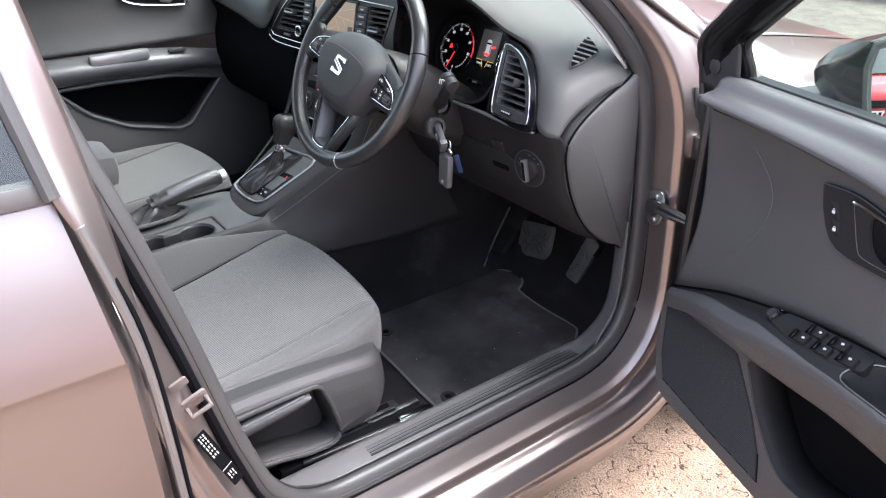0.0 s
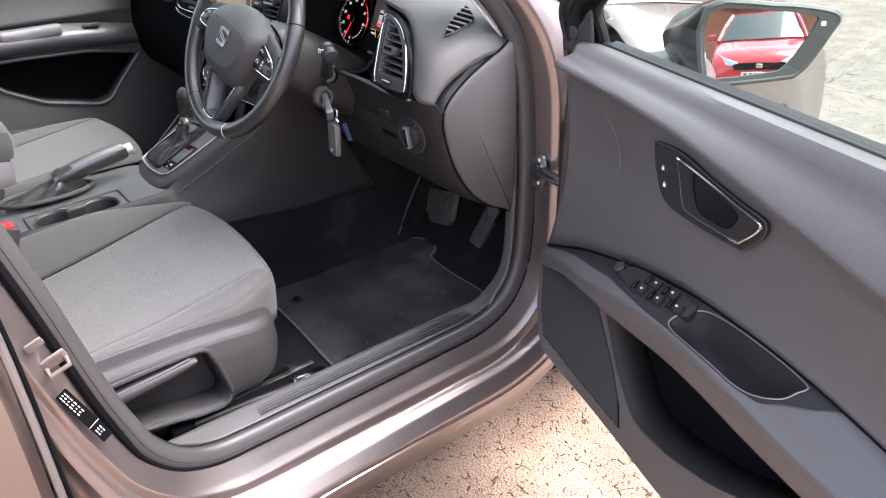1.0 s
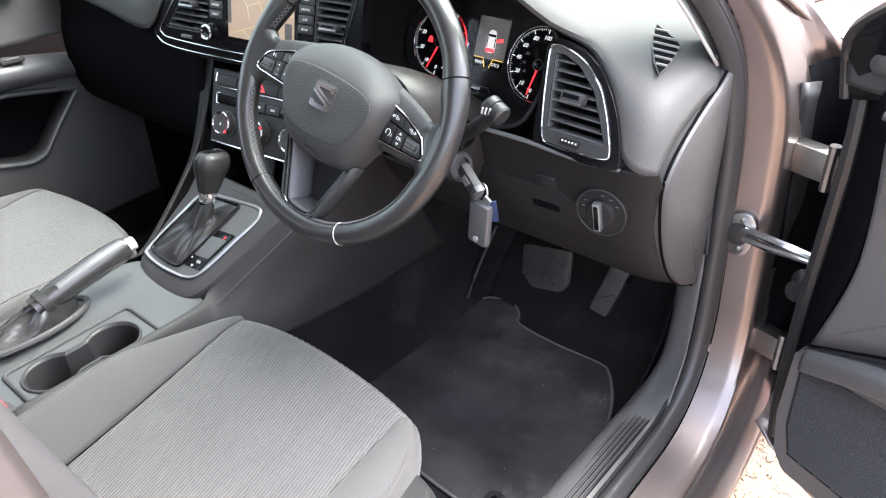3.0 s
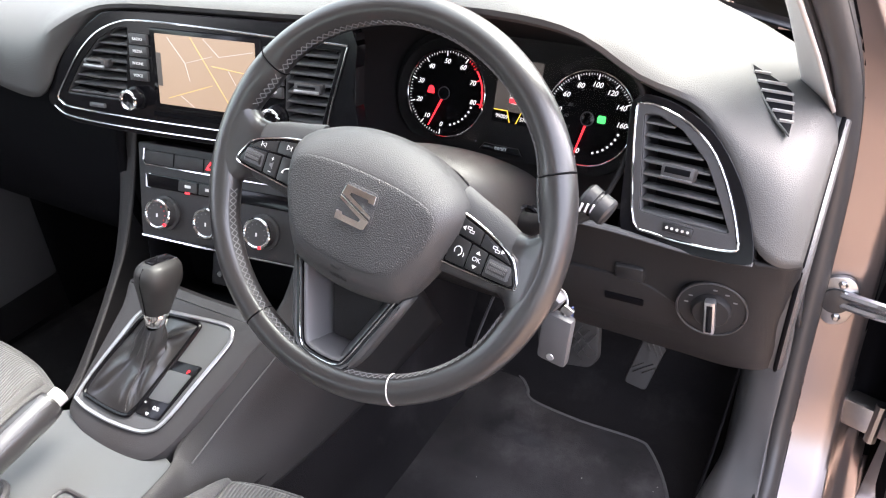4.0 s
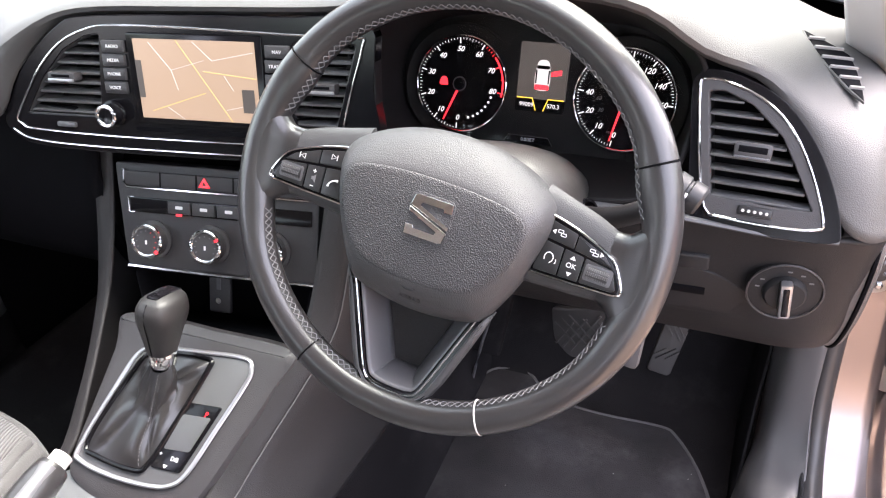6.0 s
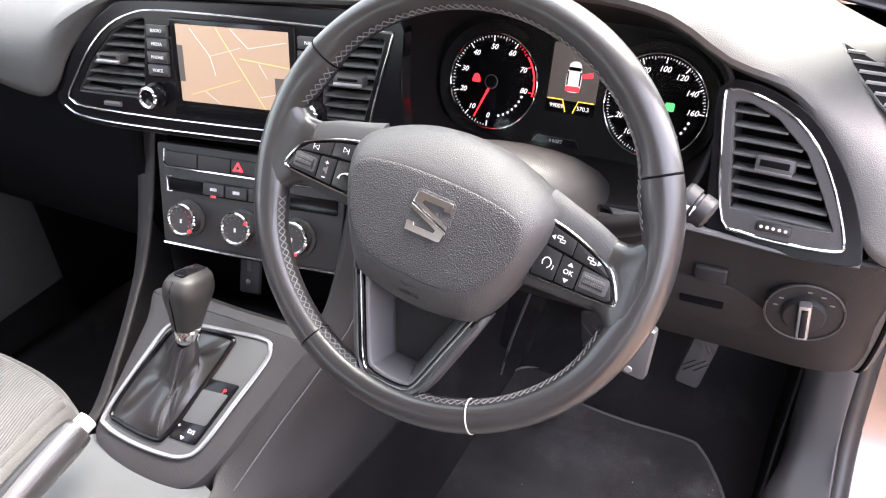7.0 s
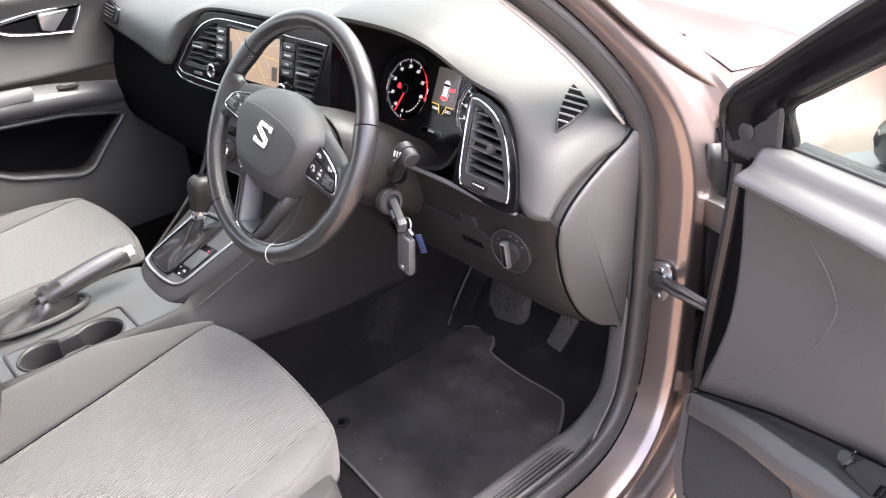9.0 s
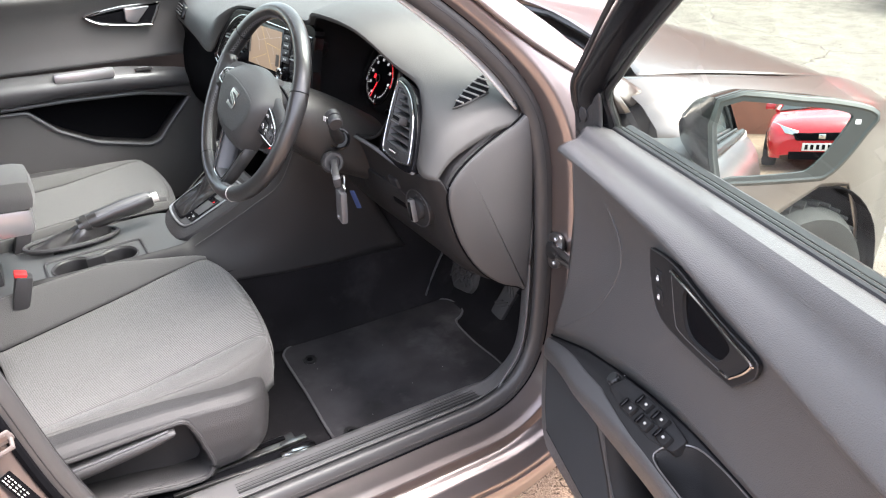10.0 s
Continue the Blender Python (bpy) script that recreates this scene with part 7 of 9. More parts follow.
part("boot_ring", tube([m_ge @ Vector((p.x, p.y, 0.007)) for p in bo], 0.0032, 8, True), PIANO, console)
lever = thing("gear_lever", "black gear selector with leather gaiter and chrome collar", "gear lever", (-0.02, 0.0, 0.62))
top = m_ge.inverted() @ Vector((0.0, 0.006, 0.668))
rows = []
base_mid = Vector((-0.030, 0.002))
for k in range(15):
    t = k / 14
    pinch, rise = min(1.0, t / 0.48) ** 0.75, t ** 1.55
    mid = base_mid.lerp(Vector((top.x, top.y)), rise)
    row = []
    for i, p in enumerate(bo):
        a = 2 * math.pi * i / len(bo)
        d = Vector((p.x, p.y)) - base_mid
        fold = math.sin(math.pi * t) * (0.0042 * math.sin(4 * a + 3 * t) + 0.0020 * math.sin(9 * a - 11 * t))
        q = Vector((p.x, p.y)).lerp(mid + d.normalized() * (0.0285 - 0.0140 * rise), pinch) + d.normalized() * fold
        row.append((q.x, q.y, 0.006 + (top.z - 0.006) * rise + 0.004 * math.sin(math.pi * pinch) * (1 + math.sin(5 * a + 2))))
    rows.append(row)
part("gaiter", sheet(rows, True), LEATHER, lever, "creased black leather gaiter", frame_m=m_ge)
front_i = min(range(len(bo)), key=lambda i: abs(bo[i].x + 0.012) + (1 if bo[i].y > 0 else 0))
for k in range(14):
    p, q = Vector(rows[k][front_i]), Vector(rows[k + 1][front_i])
    lift = Vector((0, -0.0012, 0.0006))
    for f in (0.1, 0.6):
        part("gaiter_stitch", tube([m_ge @ (p.lerp(q, f) + lift), m_ge @ (p.lerp(q, f + 0.28) + lift)], 0.0006, 4), BINDING, lever)
m_kn = axes((0.0, 0.008, 0.665), (1, 0, 0), (0, 0.95, -0.25))
part("collar", barrel([(0.0135, -0.004), (0.0150, 0.0), (0.0155, 0.012), (0.0145, 0.016)], 28), CHROME, lever, "chrome collar", frame_m=m_kn)
kn_rows = []
for z, w, d, cy in ((0.014, 0.0145, 0.0165, 0.0), (0.024, 0.0165, 0.0195, 0.001), (0.040, 0.0200, 0.0240, 0.003), (0.056, 0.0238, 0.0290, 0.005), (0.069, 0.0236, 0.0295, 0.006), (0.079, 0.0195, 0.0255, 0.008), (0.084, 0.0110, 0.0160, 0.009)):
    kn_rows.append([(w * math.copysign(abs(math.cos(a)) ** 0.75, math.cos(a)), cy + d * math.copysign(abs(math.sin(a)) ** 0.75, math.sin(a)), z) for a in (2 * math.pi * k / 24 for k in range(24))])
part("knob", loft(kn_rows, 1, 4, True, True), KNOB, lever, "smooth black leather gear knob", frame_m=m_kn)
part("knob_cap", plate(rounded([(-0.008, -0.010), (0.008, -0.010), (0.009, 0.026), (-0.009, 0.026)], 0.004), 0.0825, 0.0855, 0.0015), PIANO, lever, frame_m=m_kn)
part("knob_edge", tube([m_kn @ Vector(p) for p in ((-0.009, 0.012, 0.085), (-0.009, 0.028, 0.083), (0.009, 0.028, 0.083), (0.009, 0.012, 0.085))], 0.001, 6), CHROME, lever)
part("knob_seam", tube([m_kn @ Vector((0.0, -(0.0165, 0.0195, 0.0240, 0.0290, 0.0295, 0.0255)[k] - 0.0003 + (0, 0.001, 0.003, 0.005, 0.006, 0.008)[k], (0.014, 0.024, 0.040, 0.056, 0.069, 0.079)[k])) for k in range(6)], 0.0007, 5), DARK, lever)
sel = part("selector_panel", plate(rounded([(0.010, 0.022), (0.058, 0.027), (0.038, -0.054), (-0.002, -0.057)], 0.004), 0.0055, 0.0075, 0.001), PIANO, console, "gloss selector panel", frame_m=m_ge)
# lighter plate stands for the sky's glare on the gloss panel
part("selector_glare", plate(rounded([(0.013, 0.008), (0.050, 0.012), (0.040, -0.030), (0.006, -0.034)], 0.003), 0.0075, 0.0082, 0.0003), CONSOLE, sel, frame_m=m_ge)
lettering("P", 0.0085, 0.043, 0.014, 0.0084, m_ge, G_RED, sel)
lettering("D/S", 0.0068, 0.026, -0.042, 0.0084, m_ge, WHITE, sel)
part("selector_mark", plate(V2([(0.014, -0.050), (0.020, -0.050), (0.017, -0.054)]), 0.0076, 0.0082), WHITE, sel, frame_m=m_ge, smooth=False)
lettering("+", 0.007, 0.006, -0.040, 0.0084, m_ge, WHITE, sel)

# console top with the cup holders and handbrake well
CT = 0.552
m_ct = pose(0.0, 0.0, CT, 2.0, 0, 0)
top_line = rounded([(-0.118, -0.60), (0.112, -0.60), (0.116, -0.22), (0.112, -0.10), (0.07, -0.085), (-0.10, -0.085), (-0.122, -0.12)], 0.02)
def two_cups(d=0.0):
    a, b = (0.062, -0.238, 0.041), (0.058, -0.333, 0.041)
    pts = [(a[0] + (a[2] - d) * math.cos(t), a[1] + (a[2] - d) * math.sin(t)) for t in (radians(k) for k in range(-52, 233, 12))]
    pts += [(b[0] + (b[2] - d) * math.cos(t), b[1] + (b[2] - d) * math.sin(t)) for t in (radians(k) for k in range(128, 413, 12))]
    return pts


cups = [Vector(p) for p in two_cups()]
holed(top_line, [cups, [Vector(p) for p in ((-0.085, -0.36), (-0.03, -0.36), (-0.03, -0.27), (-0.085, -0.27))]], -0.012, 0.0, CONSOLE, "console_top", console, m_ct, "satin grey console top", 0.002)
part("cup_wall", sheet([[(p[0], p[1], z) for p in two_cups(e)] for z, e in ((0.0015, 0.0), (-0.004, 0.002), (-0.03, 0.003), (-0.06, 0.006))], True, caps=False), RUBBER, console, "deep double cup holder", frame_m=m_ct, thick=0.002)
part("cup_floor", plate([Vector(p) for p in two_cups(0.006)], -0.064, -0.06), PLASTIC, console, frame_m=m_ct)
part("cup_rim", tube([m_ct @ Vector((*p, 0.0015)) for p in two_cups(-0.001)], 0.0022, 6, True), PLASTIC, console)
part("cup_tray_line", tube([m_ct @ Vector((*p, 0.001)) for p in rect(0.006, -0.385, 0.112, -0.180, 0.012)], 0.0032, 8, True), PLASTIC, console)
brake = thing("handbrake", "black handbrake lever with silver grip and leather boot", "handbrake", (-0.05, -0.28, 0.56))
part("grip", tube(spline([(-0.052, -0.295, 0.582), (-0.052, -0.23, 0.598), (-0.053, -0.17, 0.609), (-0.054, -0.128, 0.614)], 5), [0.0175] * 3 + [0.0195] * 5 + [0.0198] * 5 + [0.019, 0.018, 0.0165], 20, flat=1.1), LEATHER, brake, "smooth glossy leather grip")
part("grip_inlay", tube(spline([(-0.046, -0.255, 0.6045), (-0.047, -0.19, 0.619), (-0.050, -0.135, 0.6265)], 5), 0.0105, 12, flat=0.8), SATIN, brake, "silver-grey inlay")
part("release_button", tube([(-0.054, -0.130, 0.6145), (-0.054, -0.113, 0.617)], 0.0115, 16), FLESH, brake, "pale ribbed release button")
boot_rows = []
for k in range(8):
    t = k / 7
    c = Vector((-0.057, -0.315 + 0.03 * t, 0.553)).lerp(Vector((-0.052, -0.275, 0.588)), t)
    boot_rows.append([(c.x + (0.034 * (1 - t) + 0.019 * t) * math.cos(a) * (1 + 0.11 * math.sin(math.pi * t) * math.sin(4 * a + 4 * t)), c.y + (0.085 * (1 - t) + 0.016 * t) * math.sin(a) * (1 + 0.05 * math.sin(4 * a + 7 * t)), c.z + 0.007 * math.sin(5 * a + 5 * t) * math.sin(math.pi * t)) for a in (2 * math.pi * j / 32 for j in range(32))])
part("boot", sheet(boot_rows, True), LEATHER, brake, "creased leather boot")
part("boot_collar", tube([(-0.052, -0.285, 0.585), (-0.052, -0.272, 0.589)], 0.0225, 20), KNOB, brake)
part("boot_frame", tube([(-0.057 + 0.04 * p.x, -0.315 + 0.1 * p.y, 0.5545) for p in disc(0, 0, 1, 32)], 0.0055, 8, True), PLASTIC, brake)
rest = part("armrest", brick(0.14, 0.26, 0.072, 0.028, pose(0.015, -0.495, 0.735, -3)), FABRIC2, console, "light grey cloth armrest pad")
part("armrest_side", brick(0.12, 0.24, 0.06, 0.015, pose(0.015, -0.50, 0.675, -3)), SILVER, rest)
part("armrest_post", brick(0.10, 0.16, 0.14, 0.01, pose(0.01, -0.545, 0.60)), PLASTIC, rest)
for x, y, z, nm in ((0.128, -0.437, 0.572, "driver"), (-0.10, -0.417, 0.572, "passenger")):
    bk = thing("seat_belt_buckle", "black seat belt buckle with red release button", "seat belt buckle", (x, y, z), "seat belt buckles")
    part("buckle_body", brick(0.030, 0.032, 0.075, 0.006, pose(x, y, z - 0.025, -18, 0, 0)), PLASTIC, bk)
    part("release_button", brick(0.024, 0.024, 0.010, 0.003, pose(x, y + 0.005, z + 0.014, -18, 0, 0)), REDP, bk, "red button")
    part("buckle_stalk", tube([(x, y, z - 0.06), (x * 0.95, y - 0.02, 0.40), (x * 0.95, y - 0.02, 0.30)], 0.009, 8), PLASTIC, bk)


# ---- seats ----
def seat(name, label, cx, dz):
    """A front seat: cushion of centre panel, two bolsters and front roll, side trim with lever, backrest."""
    s = thing(name, label, "car seat", (cx, -0.3, 0.27), "front seats")
    o = 1 if cx > 0 else -1
    def front(off):
        return -0.050 - 0.012 * (off / 0.175) ** 2 - 0.012 * max(0.0, -off / 0.18) ** 3
    def edge_z(y, a, b, c):
        """Height along the cushion: at the front, at half depth and at the back."""
        v = min(1.0, max(0.0, (-y - 0.06) / 0.44))
        return a + (b - a) * v * 2 if v < 0.5 else b + (c - b) * (v - 0.5) * 2
    def at(off, v, z, roll=1.0):
        """A place on the cushion: off from the middle towards the outer side, v from the front 0 to the back 1."""
        return Vector((cx + o * off, front(off) - 0.45 * v, z + dz - 0.011 * roll * math.exp(-v / 0.03)))
    def inner_edge(v):
        off = -0.180 - 0.045 * min(1.0, v / 0.35) ** 0.8
        return at(off, v, edge_z(front(off) - 0.45 * v, 0.538, 0.556, 0.536), 0.8)
    def inner_seam(v):
        return at(-0.173, v, edge_z(front(-0.173) - 0.45 * v, 0.546, 0.492, 0.445))
    def outer_seam(v):
        return at(0.174 + 0.010 * v, v, edge_z(front(0.173) - 0.45 * v, 0.531, 0.494, 0.476))
    def outer_edge(v):
        off = 0.190 + 0.048 * min(1.0, v / 0.22) ** 0.7
        return at(off, v, edge_z(front(off) - 0.45 * v, 0.519, 0.510, 0.510), 1.0)
    def ease(j, n):
        return (j / n) ** 1.5
    def between(f, g, v, t, swell):
        a, b = f(v), g(v)
        p = a.lerp(b, t)
        p.y = front(o * (p.x - cx)) - 0.45 * v
        p.z += swell * math.sin(math.pi * t) ** 0.6
        return p
    n = 26
    part("centre_panel", sheet([[between(inner_seam, outer_seam, ease(j, n), 0.006 + 0.988 * i / 34, 0.005 * (1 - ease(j, n) * 1.6)) for i in range(35)] for j in range(n + 1)]), FABRIC, s, "ribbed grey cloth centre", thick=0.005)
    part("bolster", sheet([[between(inner_edge, inner_seam, ease(j, n), 0.98 * i / 12, 0.007) for i in range(13)] for j in range(n + 1)]), FABRIC2, s, "plain grey cloth bolster", thick=0.005)
    part("bolster", sheet([[between(outer_seam, outer_edge, ease(j, n), 0.02 + 0.98 * i / 12, 0.006) for i in range(13)] for j in range(n + 1)]), FABRIC2, s, "plain grey cloth bolster", thick=0.005)
    for f in (inner_seam, outer_seam):
        part("seam", tube([f(ease(j, 40)) + Vector((0, 0, 0.0002)) for j in range(41)], 0.0018, 6), BINDING if f is outer_seam else DARK, s)
    for f in (inner_edge, outer_edge):
        part("edge_piping", tube([f(ease(j, 40)) + Vector((0, 0, 0.0005)) for j in range(41)], 0.0026, 6), FABRIC2, s)
    # stitches along the piping
    for k in range(60):
        p, q = outer_seam(0.02 + k * 0.016), outer_seam(0.028 + k * 0.016)
        part("stitch", tube([p + Vector((-o * 0.004, 0, 0.0022)), q + Vector((-o * 0.004, 0, 0.0022))], 0.0006, 4), BINDING, s)
    # front roll and cloth skirt down the sides, with small gathers on the front roll
    edge = [inner_edge(1 - j / 20) for j in range(20)] + [between(inner_edge, outer_edge, 0.0, i / 90, 0) for i in range(91)] + [outer_edge((j + 1) / 20) for j in range(20)]
    for i in range(91):
        t = i / 90
        seam_z = inner_seam(0).lerp(outer_seam(0), min(1, max(0, (t - 0.06) / 0.86))).z
        edge[20 + i].z = max(edge[20 + i].z, seam_z) + 0.004 * math.sin(math.pi * t)
    skirt = []
    for k, (w, dn) in enumerate(((0.0, 0.0), (0.007, 0.004), (0.012, 0.014), (0.015, 0.034), (0.013, 0.065), (0.002, 0.098))):
        row = []
        for i, p in enumerate(edge):
            t = (i - 20) / 90
            a = 0.0 if t < 0 else math.pi if t > 1 else math.pi * (0.5 + 0.5 * math.copysign(abs(2 * t - 1) ** 3, 2 * t - 1))
            gather = 0.0014 * math.sin(i * 2.1) * (k in (1, 2)) if 0.25 < t < 1 else 0
            row.append(p + Vector((-o * math.cos(a) * w * (0.6 if t > 0.95 else 1), math.sin(a) * w, -dn + gather)))
        skirt.append(row)
    part("skirt", sheet(skirt), FABRIC2, s, "grey cloth cushion side and front roll", thick=0.004)
    part("cushion_pan", brick(0.36, 0.40, 0.05, 0.02, pose(cx, -0.31, 0.42 + dz)), DARK, s)
    # plastic side trim with the recess and height lever on the outer side
    X = cx + o * 0.287
    def side_pt(y, z, bulge):
        return (X + o * bulge, y, z + dz)
    prof = [(-0.086, 0.452, 0.40), (-0.096, 0.471, 0.375), (-0.116, 0.485, 0.36), (-0.15, 0.494, 0.352), (-0.22, 0.504, 0.348), (-0.30, 0.510, 0.345), (-0.42, 0.512, 0.35), (-0.55, 0.51, 0.35)]
    rows_t = []
    for i, (y, zt, zb) in enumerate(prof):
        inx = -0.075 * math.exp(-((y + 0.088) / -0.022) ** 1.0) if y > -0.25 else 0
        rows_t.append([side_pt(y, zt - 0.006, -0.052 + inx), side_pt(y, zt, -0.008 + inx), side_pt(y, zt - 0.010, 0.008 + inx), side_pt(y, zt - 0.04, 0.017 + inx), side_pt(y, (zt + zb) / 2, 0.019 + inx), side_pt(y, zb + 0.04, 0.015 + inx), side_pt(y, zb + 0.012, 0.004 + inx), side_pt(y, zb, -0.02 + inx)])
    well = rounded([(-0.50, 0.494), (-0.40, 0.494), (-0.32, 0.496), (-0.252, 0.495), (-0.236, 0.455), (-0.219, 0.388), (-0.232, 0.366), (-0.28, 0.368), (-0.34, 0.382), (-0.44, 0.398), (-0.50, 0.41)], 0.012)
    wl = [(p.x, p.y) for p in well]
    folded = []
    for row in zip(*[spline(c, 12) for c in zip(*rows_t)]):
        row = crisp([Vector(p) for p in row], 0.0035, 0.009)
        folded.append([p.lerp(q, k / 4) for p, q in zip(row, row[1:]) for k in range(4)] + [row[-1]])
    trim = part("side_trim", cut(sheet(folded), lambda c: inside(wl, c.y, c.z - dz) and o * (c.x - X) > -0.03), SEAT_SIDE, s, "grained black plastic seat side trim", thick=0.003)
    m_side = Matrix(((0, 0, o, X + o * 0.018), (1, 0, 0, 0), (0, 1, 0, dz), (0, 0, 0, 1)))
    part("lever_well", sheet([[(p.x, p.y, z) for p in inset(well, d)] for z, d in ((0.001, -0.004), (-0.006, 0.0), (-0.046, 0.008))], True, caps=False), SEAT_SIDE, trim, "moulded lever recess", frame_m=m_side, thick=0.002)
    part("well_floor", plate(inset(well, 0.006), -0.049, -0.046), LOWER, trim, frame_m=m_side)
    part("well_rim", tube([m_side @ Vector((p.x, p.y, 0.0005)) for p in inset(well, -0.003)], 0.0045, 8, True), SEAT_SIDE, trim)
    lv_rows = [[m_side @ Vector((y, z + k * h, b)) for k, b in ((-1, -0.02), (-0.7, 0.002), (0.2, 0.008), (0.9, 0.0), (1, -0.02))] for y, z, h in ((-0.270, 0.484, 0.003), (-0.279, 0.481, 0.008), (-0.32, 0.475, 0.012), (-0.39, 0.468, 0.014), (-0.47, 0.462, 0.014))]
    part("height_lever", loft(lv_rows, 3, 4), PLASTIC, trim, "smooth dark height lever", thick=0.003)
    part("lever_edge", tube([m_side @ Vector((y, z + 0.010, 0.0045)) for y, z in ((-0.280, 0.482), (-0.32, 0.477), (-0.39, 0.471), (-0.47, 0.466))], 0.0022, 6), SATIN, trim)
    # runners
    for x in (cx - 0.19, cx + 0.205):
        rn = part("seat_rail", brick(0.028, 0.56, 0.020, 0.004, pose(x, -0.32, 0.285 + dz * 0.5)), STEEL, s, "steel seat runner")
        part("rail_slot", brick(0.010, 0.52, 0.004, 0.001, pose(x, -0.32, 0.297 + dz * 0.5)), DARK, rn)
    # backrest
    back = []
    for k in range(9):
        t = k / 8
        y0, z0 = -0.53 - 0.26 * t, 0.54 + 0.53 * t
        w = 0.255 - 0.05 * max(0, t - 0.55) - 0.02 * math.sin(math.pi * t)
        back.append([(cx + w * math.copysign(abs(math.cos(a)) ** 0.6, math.cos(a)), y0 - 0.055 + (0.06 - 0.015 * (1 - abs(math.cos(a)))) * math.copysign(abs(math.sin(a)) ** 0.7, math.sin(a)), z0 + dz) for a in (2 * math.pi * j / 28 for j in range(28))])
    part("backrest", sheet(back, True, caps=True), FABRIC2, s, "grey cloth backrest")
    part("headrest", brick(0.26, 0.09, 0.17, 0.035, pose(cx, -0.865, 1.20 + dz, 15, 0, 0)), FABRIC2, s)
    for x in (-0.06, 0.06):
        part("headrest_post", tube([(cx + x, -0.845, 1.03 + dz), (cx + x, -0.86, 1.13 + dz)], 0.006, 8), CHROME, s)
    return s


seat("driver_seat", "grey cloth driver's seat with black plastic side trim", 0.343, 0.0)
seat("passenger_seat", "grey cloth passenger seat beside the console", -0.350, 0.02)

# runner cover lying along the sill side of the driver's seat
rail = thing("seat_runner_cover", "long steel and black seat runner beside the sill", "seat runner", (0.64, -0.2, 0.32))
part("runner", brick(0.026, 0.30, 0.014, 0.003, pose(0.642, -0.185, 0.341, 0, 0, -3)), DARK, rail)
part("runner_edge", brick(0.007, 0.25, 0.006, 0.002, pose(0.628, -0.165, 0.349, 0, 0, -1)), STEEL, rail)
part("runner_bar", brick(0.008, 0.22, 0.008, 0.002, pose(0.656, -0.185, 0.349, 0, 0, -4)), STEEL, rail)
part("runner_end", brick(0.016, 0.068, 0.012, 0.004, pose(0.657, -0.068, 0.350, 0, 0, -4)), CHROME, rail, "bright steel end")
part("runner_tongue", brick(0.012, 0.050, 0.008, 0.002, pose(0.627, -0.066, 0.350, 0, 0, -1)), STEEL, rail)
for y in (-0.15, -0.22, -0.27):
    part("runner_clip", brick(0.010, 0.010, 0.008, 0.001, pose(0.630, y, 0.352)), STEEL, rail)
part("runner_post", brick(0.02, 0.25, 0.07, 0.003, pose(0.638, -0.18, 0.30)), DARK, rail)


# ---- driver's door, swung wide open ----
U_D, W_D = Vector((0.968, -0.25, 0)).normalized(), Vector((0.25, 0.968, 0)).normalized()
m_d = Matrix(((U_D.x, W_D.x, 0, 0.85), (U_D.y, W_D.y, 0, 0.455), (0, 0, 1, 0), (0, 0, 0, 1)))
door = thing("driver_door", "open brown-grey driver's door with dark plastic trim", "car door", (0.85, 0.455, 0.3))


def curve_at(pts, x):
    return float(np.interp(x, [p[0] for p in pts], [p[1] for p in pts]))


STEP = [(0.0, 0.950), (0.116, 0.949), (0.262, 0.946), (0.387, 0.938), (0.494, 0.922), (0.585, 0.906), (0.666, 0.892), (0.708, 0.884), (1.05, 0.83)]
ARM = [(0.09, 0.612), (0.105, 0.62), (0.216, 0.666), (0.306, 0.693), (0.385, 0.712), (0.478, 0.726), (0.58, 0.729), (0.669, 0.724), (0.725, 0.716), (0.762, 0.711), (1.05, 0.66)]
CREST = [(0.09, 0.60), (0.194, 0.645), (0.285, 0.663), (0.371, 0.684), (0.495, 0.694), (0.603, 0.684), (0.695, 0.672), (0.772, 0.667), (1.05, 0.64)]
UNDER = [(0.09, 0.595), (0.207, 0.612), (0.312, 0.612), (0.497, 0.622), (0.61, 0.608), (0.704, 0.600), (1.05, 0.575)]
FRONT = [(0.31, 0.14), (0.40, 0.093), (0.49, 0.086), (0.60, 0.092), (0.64, 0.112), (0.70, 0.124), (0.83, 0.122), (0.95, 0.112), (0.98, 0.10)]
DU = [0.10, 0.13, 0.17, 0.22, 0.28, 0.34, 0.40, 0.47, 0.54, 0.62, 0.70, 0.80, 0.92, 1.04]
rows = []
for u in DU:
    st, ar = curve_at(STEP, u), curve_at(ARM, u)
    uf = lambda z: u + max(0.0, curve_at(FRONT, z) - 0.10) * max(0, (0.16 - u) / 0.06)
    dish = 0.014 * math.exp(-((u - 0.22) / 0.10) ** 2)
    rows.append([(uf(0.97), -0.062, 0.973), (uf(0.97), -0.096, 0.977), (uf(0.96), -0.112, 0.640 + 0.34 * st), (uf(0.95), -0.129, 0.300 + 0.695 * st), (uf(st), -0.1415, st + 0.005), (uf(st), -0.1405, st - 0.001), (uf(st), -0.121, st - 0.003), (uf(st), -0.117, st - 0.03),
                 (uf(0.85), -0.116 + dish, (st + ar) / 2 + 0.04), (uf(0.75), -0.120 + dish * 0.5, (st + ar) / 2 - 0.05), (uf(ar), -0.126, ar + 0.004)])
panel = part("upper_panel", sheet([spline(r, 3) for r in zip(*[spline(c, 3) for c in zip(*rows)])]), TRIM, door, "dark grey soft door panel with window ledge", frame_m=m_d, thick=0.004)
rows = []
